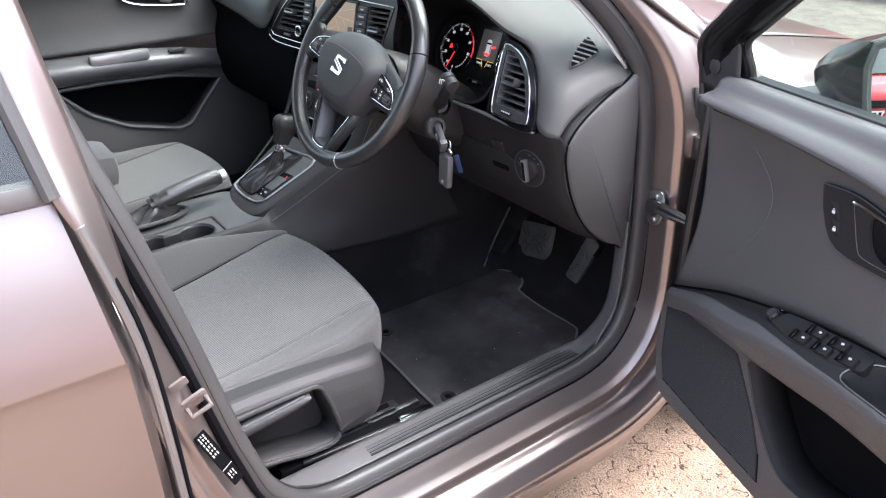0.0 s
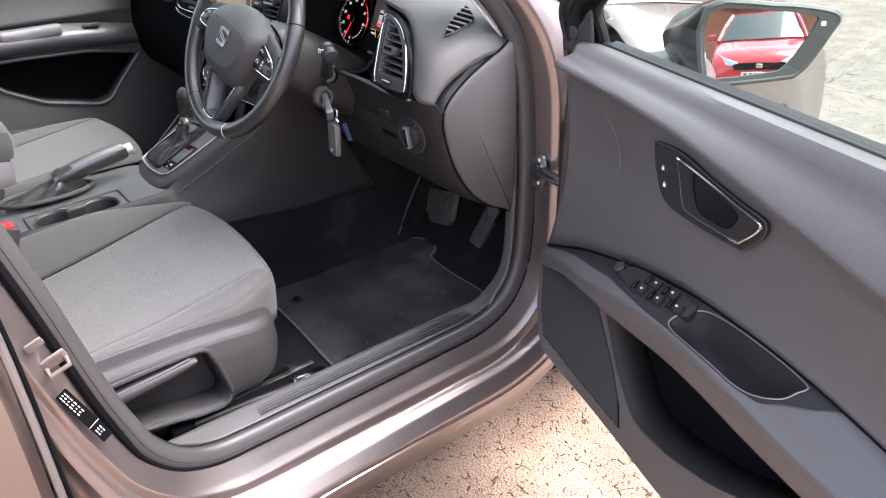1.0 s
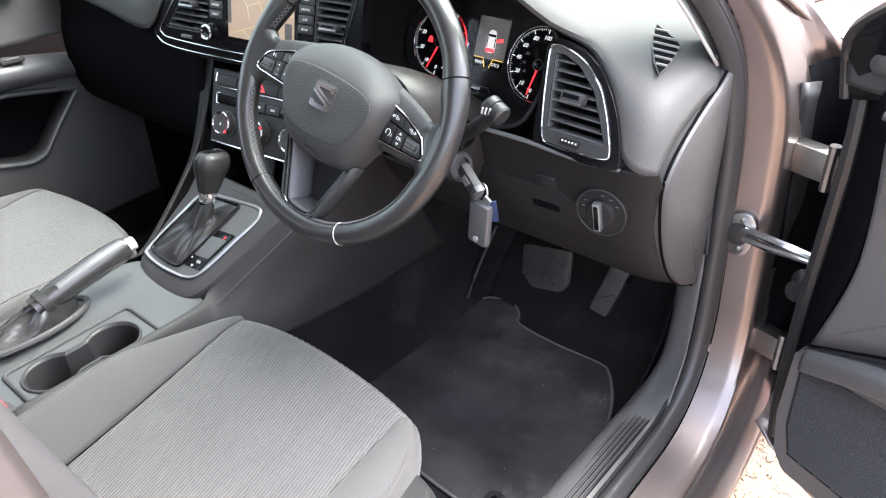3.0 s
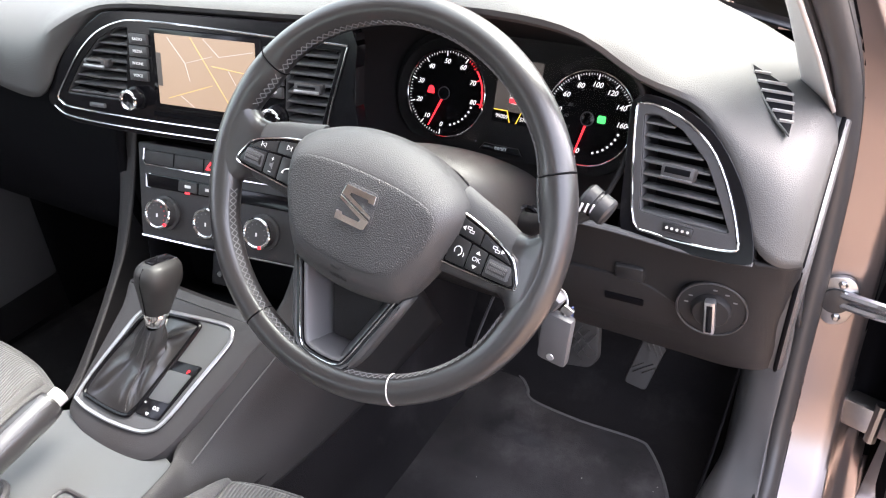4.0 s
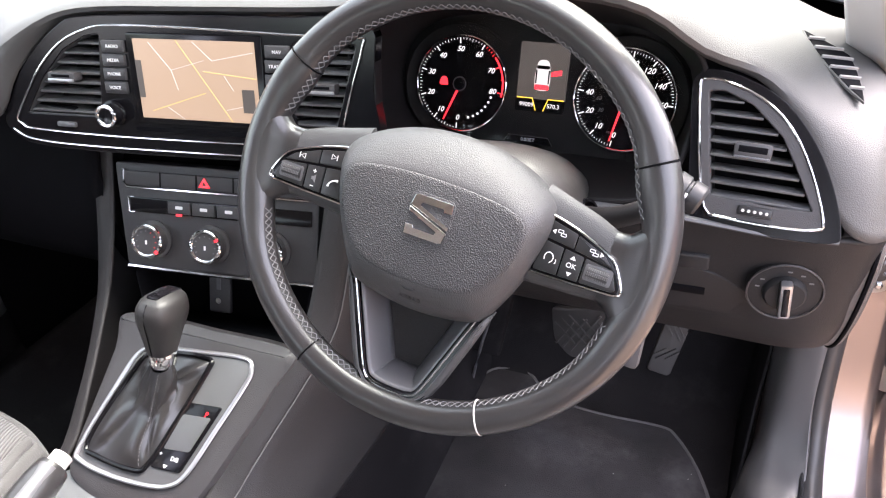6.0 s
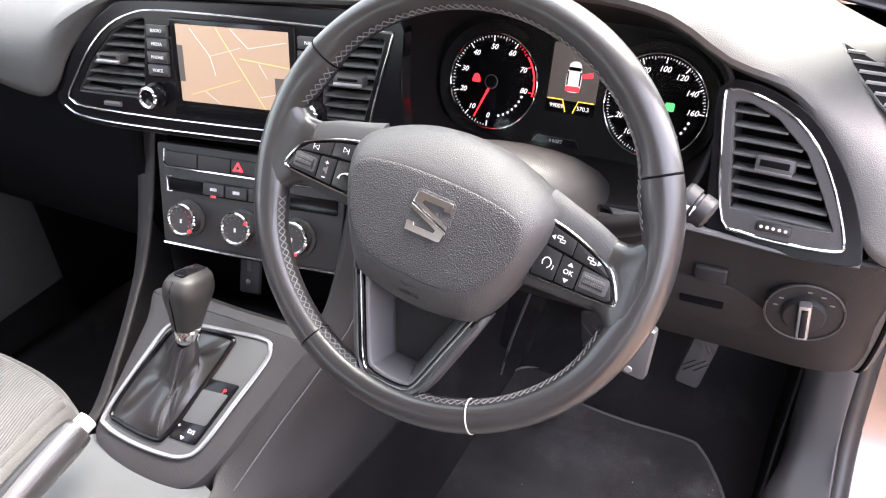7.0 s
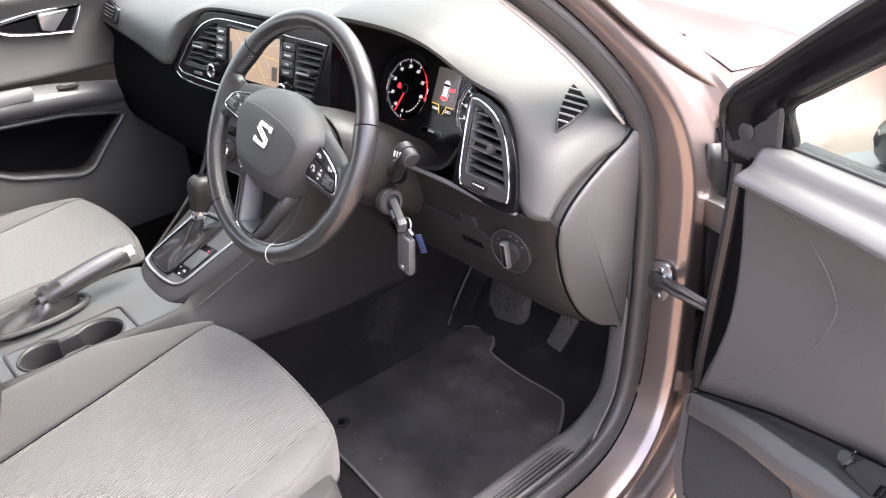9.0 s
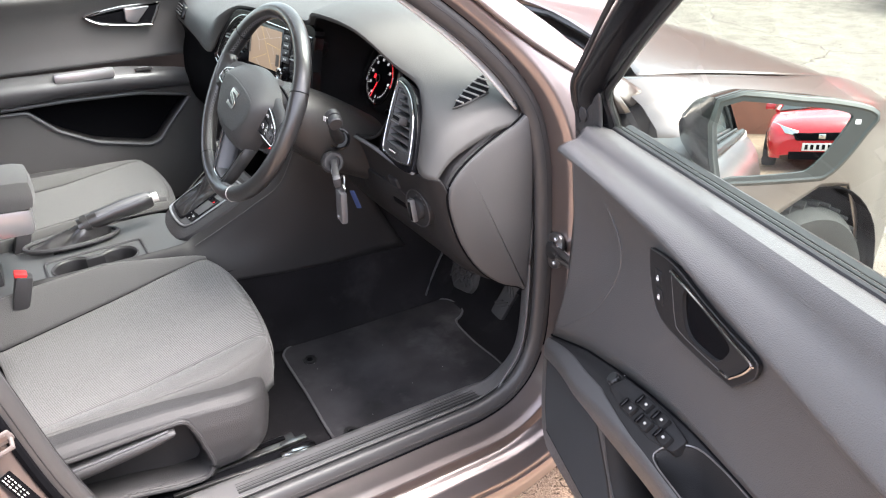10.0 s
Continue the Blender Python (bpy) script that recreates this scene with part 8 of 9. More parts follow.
for u in DU:
    ar, cr, un = curve_at(ARM, u), curve_at(CREST, u), curve_at(UNDER, u)
    k = min(1.0, max(0.0, (u - 0.085) / 0.22)) ** 0.7
    rows.append([(u, -0.122, ar), (u, -0.128 - 0.006 * k, ar - 0.004), (u, -0.130 - 0.022 * k, (ar + cr) / 2 + 0.004), (u, -0.132 - 0.040 * k, cr + 0.0045), (u, -0.133 - 0.046 * k, cr - 0.0035), (u, -0.133 - 0.044 * k, cr - 0.022), (u, -0.132 - 0.030 * k, un + 0.012), (u, -0.128 - 0.012 * k, un - 0.004)])
CUP = [(0.477, 2.8), (0.483, 2.0), (0.506, 1.0), (0.544, 0.67), (0.585, 0.62), (0.635, 0.62), (0.664, 0.75), (0.668, 1.0), (0.664, 1.4), (0.655, 2.1), (0.627, 2.7), (0.597, 2.98), (0.558, 3.05), (0.523, 3.12), (0.493, 3.12)]
# the matt black top narrows to a point behind the grip cup
TOP_EDGE = [(0.10, 2.0), (0.148, 2.0), (0.326, 2.4), (0.436, 3.3), (0.499, 3.42), (0.597, 3.15), (0.640, 2.75), (0.664, 2.15), (0.692, 1.5), (0.722, 0.12), (1.05, 0.0)]
fine_rows = [spline(list(c), 7) for c in zip(*[spline(r, 6) for r in zip(*[spline(c, 3) for c in zip(*rows)])])]
K_END = (len(fine_rows) - 1) / 6
def arm_at(u, k):
    """A point of the armrest's skin at u along the door and k along its profile."""
    a = min(len(fine_rows) - 2, max(0, int(k * 6)))
    ends = []
    for col in fine_rows[a:a + 2]:
        xs = [q.x for q in col]
        ends.append(Vector((u, float(np.interp(u, xs, [q.y for q in col])), float(np.interp(u, xs, [q.z for q in col])))))
    return ends[0].lerp(ends[1], min(1.0, max(0.0, k * 6 - a)))


cup_line = [(p.x, p.y) for p in spline([(*q, 0) for q in CUP], 4, True)]
def to_cup(u, k, du=0.0055, dk=0.10):
    """Draws a grid point that lies close to the cup's outline onto it."""
    d, q = min((((p[0] - u) / du) ** 2 + ((p[1] - k) / dk) ** 2, p) for p in cup_line)
    return q if d < 0.55 else (u, k)


ARM_U = [0.10 + 0.0055 * j for j in range(172)]
for name, mat, label in (("armrest_top", LOWER, "matt black armrest top"), ("armrest", TRIM, "sweeping dark grey armrest")):
    bm = bmesh.new()
    grid_k = []
    for j in range(31):
        f = j / 30
        grid_k.append([to_cup(u, f * curve_at(TOP_EDGE, u) if name == "armrest_top" else curve_at(TOP_EDGE, u) * (1 - f) + K_END * f) for u in ARM_U])
    grid_v = [[bm.verts.new(arm_at(*q)) for q in row] for row in grid_k]
    for a in range(30):
        for b in range(len(ARM_U) - 1):
            four = [grid_k[a][b], grid_k[a][b + 1], grid_k[a + 1][b + 1], grid_k[a + 1][b]]
            uc, kc = sum(q[0] for q in four) / 4, sum(q[1] for q in four) / 4
            if not inside(cup_line, uc, kc) and (name == "armrest" or curve_at(TOP_EDGE, uc) > 0.05):
                bm.faces.new((grid_v[a][b], grid_v[a][b + 1], grid_v[a + 1][b + 1], grid_v[a + 1][b]))
    bmesh.ops.delete(bm, geom=[v for v in bm.verts if not v.link_faces], context="VERTS")
    bmesh.ops.remove_doubles(bm, verts=bm.verts[:], dist=2e-5)
    part(name, bm, mat, door, label, frame_m=m_d, thick=0.003)
rim_pts = [arm_at(u, k) for u, k in cup_line]
mid_cup = sum(rim_pts, Vector()) / len(rim_pts)
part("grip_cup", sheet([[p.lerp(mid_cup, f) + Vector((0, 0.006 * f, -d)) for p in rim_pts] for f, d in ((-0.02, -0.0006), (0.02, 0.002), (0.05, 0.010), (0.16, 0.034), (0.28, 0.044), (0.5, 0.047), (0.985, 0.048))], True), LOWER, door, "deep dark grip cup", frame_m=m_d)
part("grip_rim", tube([m_d @ (p.lerp(mid_cup, -0.02) + Vector((0, -0.001, 0.001))) for p in rim_pts], 0.0011, 6, True), EDGE_GREY, door)
# dark strip under the ledge stands for its shadow
part("ledge_shade", tube([m_d @ Vector((u, -0.1165, curve_at(STEP, u) - 0.011)) for u in np.linspace(0.118, 1.04, 40)], 0.0050, 8), DARK, door)
part("panel_crease", tube(spline([(0.978, 0.2975, 0.930), (1.012, 0.2925, 0.916), (1.049, 0.2905, 0.877), (1.067, 0.2885, 0.846), (1.067, 0.2875, 0.815), (1.052, 0.2865, 0.774), (1.019, 0.2885, 0.724), (0.946, 0.3000, 0.656)], 5), 0.0015, 8), TRIM, door)
part("panel_gap", tube([m_d @ Vector((u, -0.1265, curve_at(ARM, u) + 0.002)) for u in np.linspace(0.095, 1.04, 40)], 0.0022, 6), DARK, door)


def m_in(w):
    """A frame on the door's inner side: x along the door, y up, z into the cabin."""
    return m_d @ Matrix(((1, 0, 0, 0), (0, 0, -1, w), (0, 1, 0, 0), (0, 0, 0, 1)))


POCKET = [(0.292, 0.598), (0.330, 0.519), (0.380, 0.456), (0.410, 0.443), (0.483, 0.448), (0.564, 0.470), (0.640, 0.505), (0.74, 0.575), (0.76, 0.60), (0.6, 0.615), (0.5, 0.618)]
low_line = [(0.088, 0.606), (0.086, 0.49), (0.096, 0.425), (0.116, 0.397), (0.160, 0.391), (0.27, 0.385), (0.36, 0.375), (0.45, 0.363), (0.60, 0.352), (1.04, 0.340), (1.04, 0.59), (0.80, 0.62), (0.6, 0.625), (0.45, 0.632), (0.3, 0.628), (0.2, 0.628), (0.14, 0.62)]
pocket = rounded(POCKET, 0.016)
lower = holed(rounded(low_line, 0.008), [pocket], -0.02, 0.013, TRIM, "lower_panel", door, m_in(-0.122), "dark grey lower door panel with map pocket", 0.004)
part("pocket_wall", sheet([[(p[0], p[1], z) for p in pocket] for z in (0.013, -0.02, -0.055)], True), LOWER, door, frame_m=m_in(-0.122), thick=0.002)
# near-black back puts the pocket's shade into its colour
part("pocket_back", plate(pocket, -0.058, -0.054), DARK, door, "inside of the map pocket, near-black for its shade", frame_m=m_in(-0.122))
part("pocket_rim", tube([m_in(-0.122) @ Vector((p.x, p.y, 0.0132)) for p in pocket], 0.0016, 8, True), SEAL_GREY, door)
part("lower_return", loft([[(u, -0.124, z + 0.004), (u + 0.002, -0.105, z - 0.020), (u + 0.004, -0.06, z - 0.085)] for u, z in ((0.100, 0.425), (0.118, 0.398), (0.16, 0.391), (0.27, 0.385), (0.36, 0.375), (0.45, 0.363), (0.60, 0.352), (1.04, 0.340))]), PLASTIC, door, "rounded underside of the door panel", frame_m=m_d, thick=0.002)
# speaker grille field ahead of the pocket, with fine horizontal ribs
grille = [(0.100, 0.592), (0.103, 0.48), (0.116, 0.433), (0.247, 0.416), (0.364, 0.406), (0.354, 0.455), (0.328, 0.511), (0.274, 0.594)]
part("grille_seam", tube([m_in(-0.122) @ Vector((*p, 0.0138)) for p in grille[2:6]], 0.0011, 6), DARK, door)
part("speaker_grille", plate(rounded(grille, 0.006), 0.012, 0.0140, 0.001), LOWER, door, "finely ribbed speaker grille", frame_m=m_in(-0.122))
for k in range(58):
    z = 0.408 + 0.0033 * k
    a, b = clip_line(grille, z)
    if b - a > 0.02:
        part("grille_rib", tube([m_in(-0.122) @ Vector((a + 0.004, z, 0.0140)), m_in(-0.122) @ Vector((b - 0.004, z, 0.0140))], 0.0011, 4), PLASTIC, door)
# inside handle
bez = [(0.348, 0.899), (0.355, 0.905), (0.402, 0.907), (0.459, 0.894), (0.511, 0.885), (0.550, 0.880), (0.559, 0.873), (0.556, 0.857), (0.534, 0.832), (0.521, 0.826), (0.454, 0.823), (0.389, 0.827), (0.362, 0.854)]
bz = [p.to_2d() for p in spline([(*p, 0) for p in bez], 3, True)]
lever_line = [p.to_2d() for p in spline([(*p, 0) for p in [(0.399, 0.896), (0.407, 0.899), (0.472, 0.889), (0.519, 0.880), (0.551, 0.875), (0.552, 0.869), (0.545, 0.858), (0.531, 0.843), (0.520, 0.836), (0.480, 0.834), (0.430, 0.835), (0.418, 0.845), (0.407, 0.873)]], 3, True)]
finger = [p.to_2d() for p in spline([(*p, 0) for p in [(0.428, 0.890), (0.466, 0.885), (0.502, 0.877), (0.517, 0.869), (0.513, 0.856), (0.501, 0.842), (0.477, 0.839), (0.451, 0.840), (0.434, 0.856)]], 3, True)]
hd = holed(bz, [inset(lever_line, 0.002)], -0.002, 0.004, LOWER, "handle_bezel", door, m_in(-0.122), "matt black handle bezel", 0.002)
part("bezel_edge", tube([m_in(-0.122) @ Vector((p.x, p.y, 0.0035)) for p in bz], 0.0010, 6, True), PLASTIC, hd)
lev = holed(inset(lever_line, 0.001), [finger], -0.004, 0.006, LOWER, "handle_lever", door, m_in(-0.122), "black pull lever with finger opening", 0.002)
part("lever_curl", sheet([[(p[0], p[1], z) for p in inset(finger, d)] for z, d in ((0.0055, -0.001), (0.0, 0.002), (-0.012, 0.001))], True), LOWER, lev, frame_m=m_in(-0.122))
part("handle_cup", sheet([[(p[0], p[1], z) for p in inset(lever_line, d)] for z, d in ((0.002, 0.002), (-0.015, 0.004), (-0.034, 0.012))], True, caps=True), PIANO, door, "gloss black handle cup", frame_m=m_in(-0.122))
part("handle_chrome", tube([m_in(-0.122) @ Vector((p.x, p.y, 0.0065)) for p in lever_line[1:26]], 0.0024, 8), CHROME, lev, "bright chrome handle edge")
part("lever_line", tube([m_in(-0.122) @ Vector((p.x, p.y, 0.0055)) for p in lever_line[25:] + lever_line[:2]], 0.0006, 6), SATIN, lev)
for u, z in ((0.372, 0.877), (0.379, 0.855)):
    kb = part("lock_key", plate(rounded([(u - 0.008, z + 0.0095), (u + 0.006, z + 0.0095), (u + 0.011, z - 0.0095), (u - 0.003, z - 0.0095)], 0.001), 0.004, 0.0052, 0.0006), LOWER, door, frame_m=m_in(-0.122))
    part("lock_sign", plate(rect(u - 0.0022, z - 0.0045, u + 0.0028, z - 0.0005, 0.001), 0.0052, 0.0055), WHITE, kb, frame_m=m_in(-0.122), smooth=False)
    part("lock_bow", tube([m_in(-0.122) @ Vector((u + 0.0003 + 0.0016 * math.cos(a), z + 0.0022 * math.sin(a), 0.0054)) for a in (0, 0.8, 1.57, 2.3, 3.14)], 0.0004, 4), WHITE, kb)
# switch plate, mirror knob, window switches on the sloping armrest top
m_ar = m_d @ Matrix.Translation((0.405, -0.149, 0.7075)) @ axes((0, 0, 0), (1, 0, 0.10), (0, 0.80, 0.60)) @ Matrix.Diagonal((0.78, 0.72, 0.9, 1))
swp = part("switch_plate", plate(rounded([(-0.085, -0.012), (-0.070, 0.020), (-0.02, 0.026), (0.062, 0.026), (0.115, 0.018), (0.112, -0.012), (0.06, -0.026), (-0.03, -0.026)], 0.008), -0.010, 0.004, 0.002), LOWER, door, "black window switch plate", frame_m=m_ar)
m_kn = m_d @ Matrix.Translation(arm_at(0.336, 1.45)) @ axes((0, 0, 0), (1, 0, 0.19), (0, 0.80, 0.60))
kn = part("mirror_knob", barrel([(0.0118, -0.003), (0.0118, 0.003), (0.0090, 0.005), (0.0088, 0.014), (0.0072, 0.0158)], 20), SWITCH, swp, "ribbed black mirror knob", frame_m=m_kn)
for k in range(10):
    a = k * math.tau / 10
    part("knob_rib", brick(0.0016, 0.0022, 0.009, 0.0005, m_kn @ pose(0.0089 * math.cos(a), 0.0089 * math.sin(a), 0.0095, 0, 0, math.degrees(a))), PLASTIC, kn)
for a in (-0.4, 0.6, 1.6, 2.6, 3.6):
    part("knob_mark", plate(rect(0.0142 * math.cos(a) - 0.0009, 0.0142 * math.sin(a) - 0.0006, 0.0142 * math.cos(a) + 0.0009, 0.0142 * math.sin(a) + 0.0006, 0.0003), 0.0022, 0.0027), FLESH, swp, frame_m=m_kn, smooth=False)
for k, (x, y) in enumerate(((-0.012, -0.012), (0.006, 0.012), (0.035, -0.012), (0.053, 0.012), (0.082, -0.006))):
    bt = part("window_switch", brick(0.034, 0.021, 0.010, 0.004, m_ar @ pose(x, y, 0.004, 0, -8, 0)), LOWER, swp)
    part("switch_sign", plate(rect(x + 0.007, y - 0.0022, x + 0.0125, y + 0.0022, 0.001), 0.0098, 0.0104), FLESH, bt, frame_m=m_ar @ pose(0, 0, 0.0015, 0, -3, 0), smooth=False)
    part("switch_lip", brick(0.010, 0.019, 0.004, 0.0015, m_ar @ pose(x - 0.012, y, 0.0095, 0, -25, 0)), PIANO, bt)
    part("switch_gap", brick(0.003, 0.021, 0.003, 0.001, m_ar @ pose(x - 0.0185, y, 0.0045)), DARK, bt)
# shell, outer skin, edge faces
skin = []
for u in (0.015, 0.05, 0.3, 0.6, 0.9, 1.06):
    e = 0.0 if u > 0.04 else -0.018
    up = 0.09 if u < 0.04 else 0.06 if u < 0.06 else 0.0
    skin.append([(u, -0.055 + e * 0.2, 0.962), (u, -0.015 + e, 0.950), (u, 0.018 + e, 0.900), (u, 0.036 + e, 0.825), (u, 0.032 + e, 0.79), (u, 0.034 + e, 0.60), (u, 0.020 + e, 0.40 + up * 0.6), (u, -0.005 + e, 0.29 + up), (u, -0.045, 0.272 + up)])
part("door_skin", sheet([spline(r, 4) for r in skin]), PAINT, door, "glossy brown-grey outer skin", frame_m=m_d, thick=0.002)
# near-black edge: the hinge gap's shade in its colour
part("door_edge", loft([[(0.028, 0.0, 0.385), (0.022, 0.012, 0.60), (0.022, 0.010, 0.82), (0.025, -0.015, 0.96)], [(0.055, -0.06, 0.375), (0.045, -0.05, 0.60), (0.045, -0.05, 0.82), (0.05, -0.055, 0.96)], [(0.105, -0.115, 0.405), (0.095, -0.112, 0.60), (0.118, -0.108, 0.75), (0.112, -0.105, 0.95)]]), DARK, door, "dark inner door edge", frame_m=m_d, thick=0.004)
part("edge_seal", tube([m_d @ Vector(p) for p in spline([(0.066, -0.080, 0.395), (0.056, -0.075, 0.47), (0.052, -0.072, 0.65), (0.055, -0.07, 0.85), (0.045, -0.06, 0.96), (0.04, -0.052, 1.0)], 4)], 0.010, 8), RUBBER, door)
part("door_rear_edge", loft([[(1.06, -0.01, 0.28), (1.06, 0.03, 0.6), (1.06, -0.02, 0.97)], [(1.05, -0.13, 0.30), (1.05, -0.13, 0.6), (1.05, -0.10, 0.97)]]), PAINT, door, frame_m=m_d, thick=0.004)
# window frame and pane, leaning in towards the roof
lean = lambda z: -0.055 - max(0, z - 0.97) * 0.34
F_OUT = [(0.030, 0.93), (0.020, 0.985), (0.035, 1.025), (0.10, 1.078), (0.224, 1.175), (0.36, 1.27), (0.50, 1.345), (0.64, 1.375), (0.86, 1.37), (0.99, 1.33), (1.03, 1.20), (1.05, 0.97)]
F_IN = [(0.121, 0.955), (0.117, 0.99), (0.114, 1.028), (0.155, 1.062), (0.255, 1.135), (0.375, 1.215), (0.50, 1.285), (0.63, 1.315), (0.84, 1.315), (0.94, 1.285), (0.975, 1.18), (0.985, 0.97)]
part("window_frame", loft([[(u, lean(z) + 0.012, z) for u, z in F_OUT], [(u, lean(z) - 0.012, z) for u, z in F_OUT], [((a + c) / 2, lean((b + d) / 2) - 0.022, (b + d) / 2) for (a, b), (c, d) in zip(F_OUT, F_IN)], [(u, lean(z) - 0.008, z) for u, z in F_IN], [(u, lean(z) + 0.010, z) for u, z in F_IN]], 4, 2), PIANO, door, "black window frame", frame_m=m_d, thick=0.003)
part("frame_seal", tube([m_d @ Vector((u, lean(z) - 0.012, z)) for u, z in [(p.x, p.y) for p in spline([(*q, 0) for q in F_OUT], 4)]], 0.007, 8), RUBBER, door)
part("glass_channel", tube([m_d @ Vector((u, lean(z) + 0.002, z)) for u, z in [(p.x, p.y) for p in spline([(*q, 0) for q in F_IN], 4)]], 0.006, 8), RUBBER, door)
for w, z, r in ((-0.060, 0.975, 0.0050), (-0.047, 0.973, 0.0040), (-0.030, 0.966, 0.0095)):
    part("waist_seal", tube([m_d @ Vector((u, w, z)) for u in (0.11, 0.4, 0.7, 1.04)], r, 8), RUBBER, door)
sail = part("sail_panel", loft([[(0.032, -0.075, 0.95), (0.024, -0.072, 0.985), (0.045, -0.08, 1.022)], [(0.075, -0.080, 0.95), (0.075, -0.082, 0.99), (0.085, -0.088, 1.045)], [(0.118, -0.078, 0.955), (0.116, -0.080, 0.99), (0.114, -0.084, 1.028)]]), PLASTIC, door, "black mirror corner panel", frame_m=m_d, thick=0.004)
part("sail_cap", barrel([(0.012, 0), (0.012, 0.003), (0.010, 0.004)], 20), PLASTIC, sail, frame_m=m_d @ pose(0.068, -0.083, 0.985, 90, 0, 0))
gl = part("door_glass", sheet([[(u, lean(z), z) for u, z in F_IN[:7]], [(u, lean(z), z) for u, z in ((0.985, 0.955), (0.985, 0.99), (0.982, 1.03), (0.98, 1.07), (0.975, 1.15), (0.96, 1.22), (0.94, 1.285))]]), GLASS, door, "clear door window", frame_m=m_d)
gl.visible_shadow = False
# door mirror: housing, glass, foot
tilt_m = radians(6.95)
m_mg = m_d @ axes((0.296, 0.056, 1.0), (0.34, 0.94, 0), (-0.94 * math.sin(tilt_m), 0.34 * math.sin(tilt_m), math.cos(tilt_m)))
mg_poly = [(x * 1.12, y) for x, y in [(-0.056, 0.052), (0.03, 0.053), (0.085, 0.047), (0.114, 0.037), (0.106, 0.018), (0.086, -0.020), (0.071, -0.038), (0.055, -0.043), (-0.035, -0.050), (-0.051, -0.046)]]
mg = [p.to_2d() for p in spline([(*p, 0) for p in mg_poly], 3, True)]
pane_poly = [(-0.060, 0.048), (0.03, 0.049), (0.080, 0.044), (0.100, 0.038), (0.098, 0.026), (0.076, -0.012), (0.058, -0.032), (0.040, -0.038), (-0.038, -0.045), (-0.054, -0.042)]
pane_line = [p.to_2d() for p in spline([(*p, 0) for p in pane_poly], 3, True)]
def shrink(poly, k, c):
    return [((p[0] - c[0]) * k + c[0], (p[1] - c[1]) * k + c[1]) for p in poly]


def shift(poly, dx, dy=0.0):
    return [(p[0] + dx, p[1] + dy) for p in poly]


rings_m = [(inset(mg, 0.002), 0.001), (inset(mg, -0.003), 0.007), (inset(mg, -0.007), 0.004), (shift(inset(mg, -0.009), -0.004), -0.02), (shift(shrink(inset(mg, -0.010), 0.95, (-0.01, 0.0)), -0.014), -0.05), (shift(shrink(inset(mg, -0.008), 0.82, (-0.03, 0.0)), -0.024, -0.004), -0.085), (shift(shrink(mg, 0.45, (-0.03, 0.0)), -0.03, -0.008), -0.108)]
def rounder(poly, k):
    """The outline drawn towards an oval."""
    return [(p[0] + k * (0.012 + 0.098 * math.cos(math.atan2(p[1] * 1.9, p[0] - 0.012)) - p[0]), p[1] + k * (0.002 + 0.052 * math.sin(math.atan2(p[1] * 1.9, p[0] - 0.012)) - p[1])) for p in poly]


shell_k = (0.0, 0.0, 0.0, 0.18, 0.42, 0.6, 0.8)
shell_cols = [spline(c, 3) for c in zip(*[[(p[0], p[1], z) for p in rounder(poly, k)] for (poly, z), k in zip(rings_m[2:], shell_k[2:])])]
shell_rows = [[(p[0], p[1], z) for p in poly] for poly, z in rings_m[:2]] + [list(r) for r in zip(*shell_cols)]
mir = part("mirror_housing", sheet(shell_rows, True, caps=True), MIRROR_CAP, door, "black door mirror housing", frame_m=m_mg)
part("mirror_rim", sheet([[(p[0], p[1], z) for p in poly] for poly, z in ((inset(mg, 0.003), 0.006), (inset(mg, -0.002), 0.0085), (inset(mg, -0.006), 0.006), (inset(mg, -0.0075), -0.002))], True), MIRROR_SHELL, mir, "grey plastic mirror rim", frame_m=m_mg)
dome = []
for k in range(13):
    f = 1 - k / 12.5
    dome.append([(p[0], p[1], 0.0055 - ((p[0] - 0.02) ** 2 + p[1] ** 2) / (2 * 2.4)) for p in shrink(pane_line, f, (0.02, 0.0))])
part("mirror_glass", sheet(dome, True, caps=True), MIRROR, mir, "door mirror glass", frame_m=m_mg)
holed(inset(mg, -0.001), [inset(pane_line, 0.0012)], 0.004, 0.0072, MIRROR_SHELL, "mirror_bezel", mir, m_mg, "dark wedge-shaped mirror bezel", 0.001)
part("warning_lamp", plate(rect(0.104, 0.026, 0.111, 0.032, 0.001), 0.0072, 0.0078), WHITE, mir, frame_m=m_mg)
part("mirror_foot", loft([[(0.11, -0.01, 0.955), (0.19, -0.01, 0.955), (0.19, -0.01, 0.925), (0.11, -0.01, 0.92)], [(0.13, 0.03, 0.955), (0.22, 0.02, 0.955), (0.22, 0.02, 0.925), (0.13, 0.03, 0.922)], [(0.19, 0.085, 0.98), (0.27, 0.06, 0.98), (0.27, 0.06, 0.945), (0.19, 0.085, 0.945)]], 2, 3, True, True), MIRROR_SHELL, mir, frame_m=m_d)

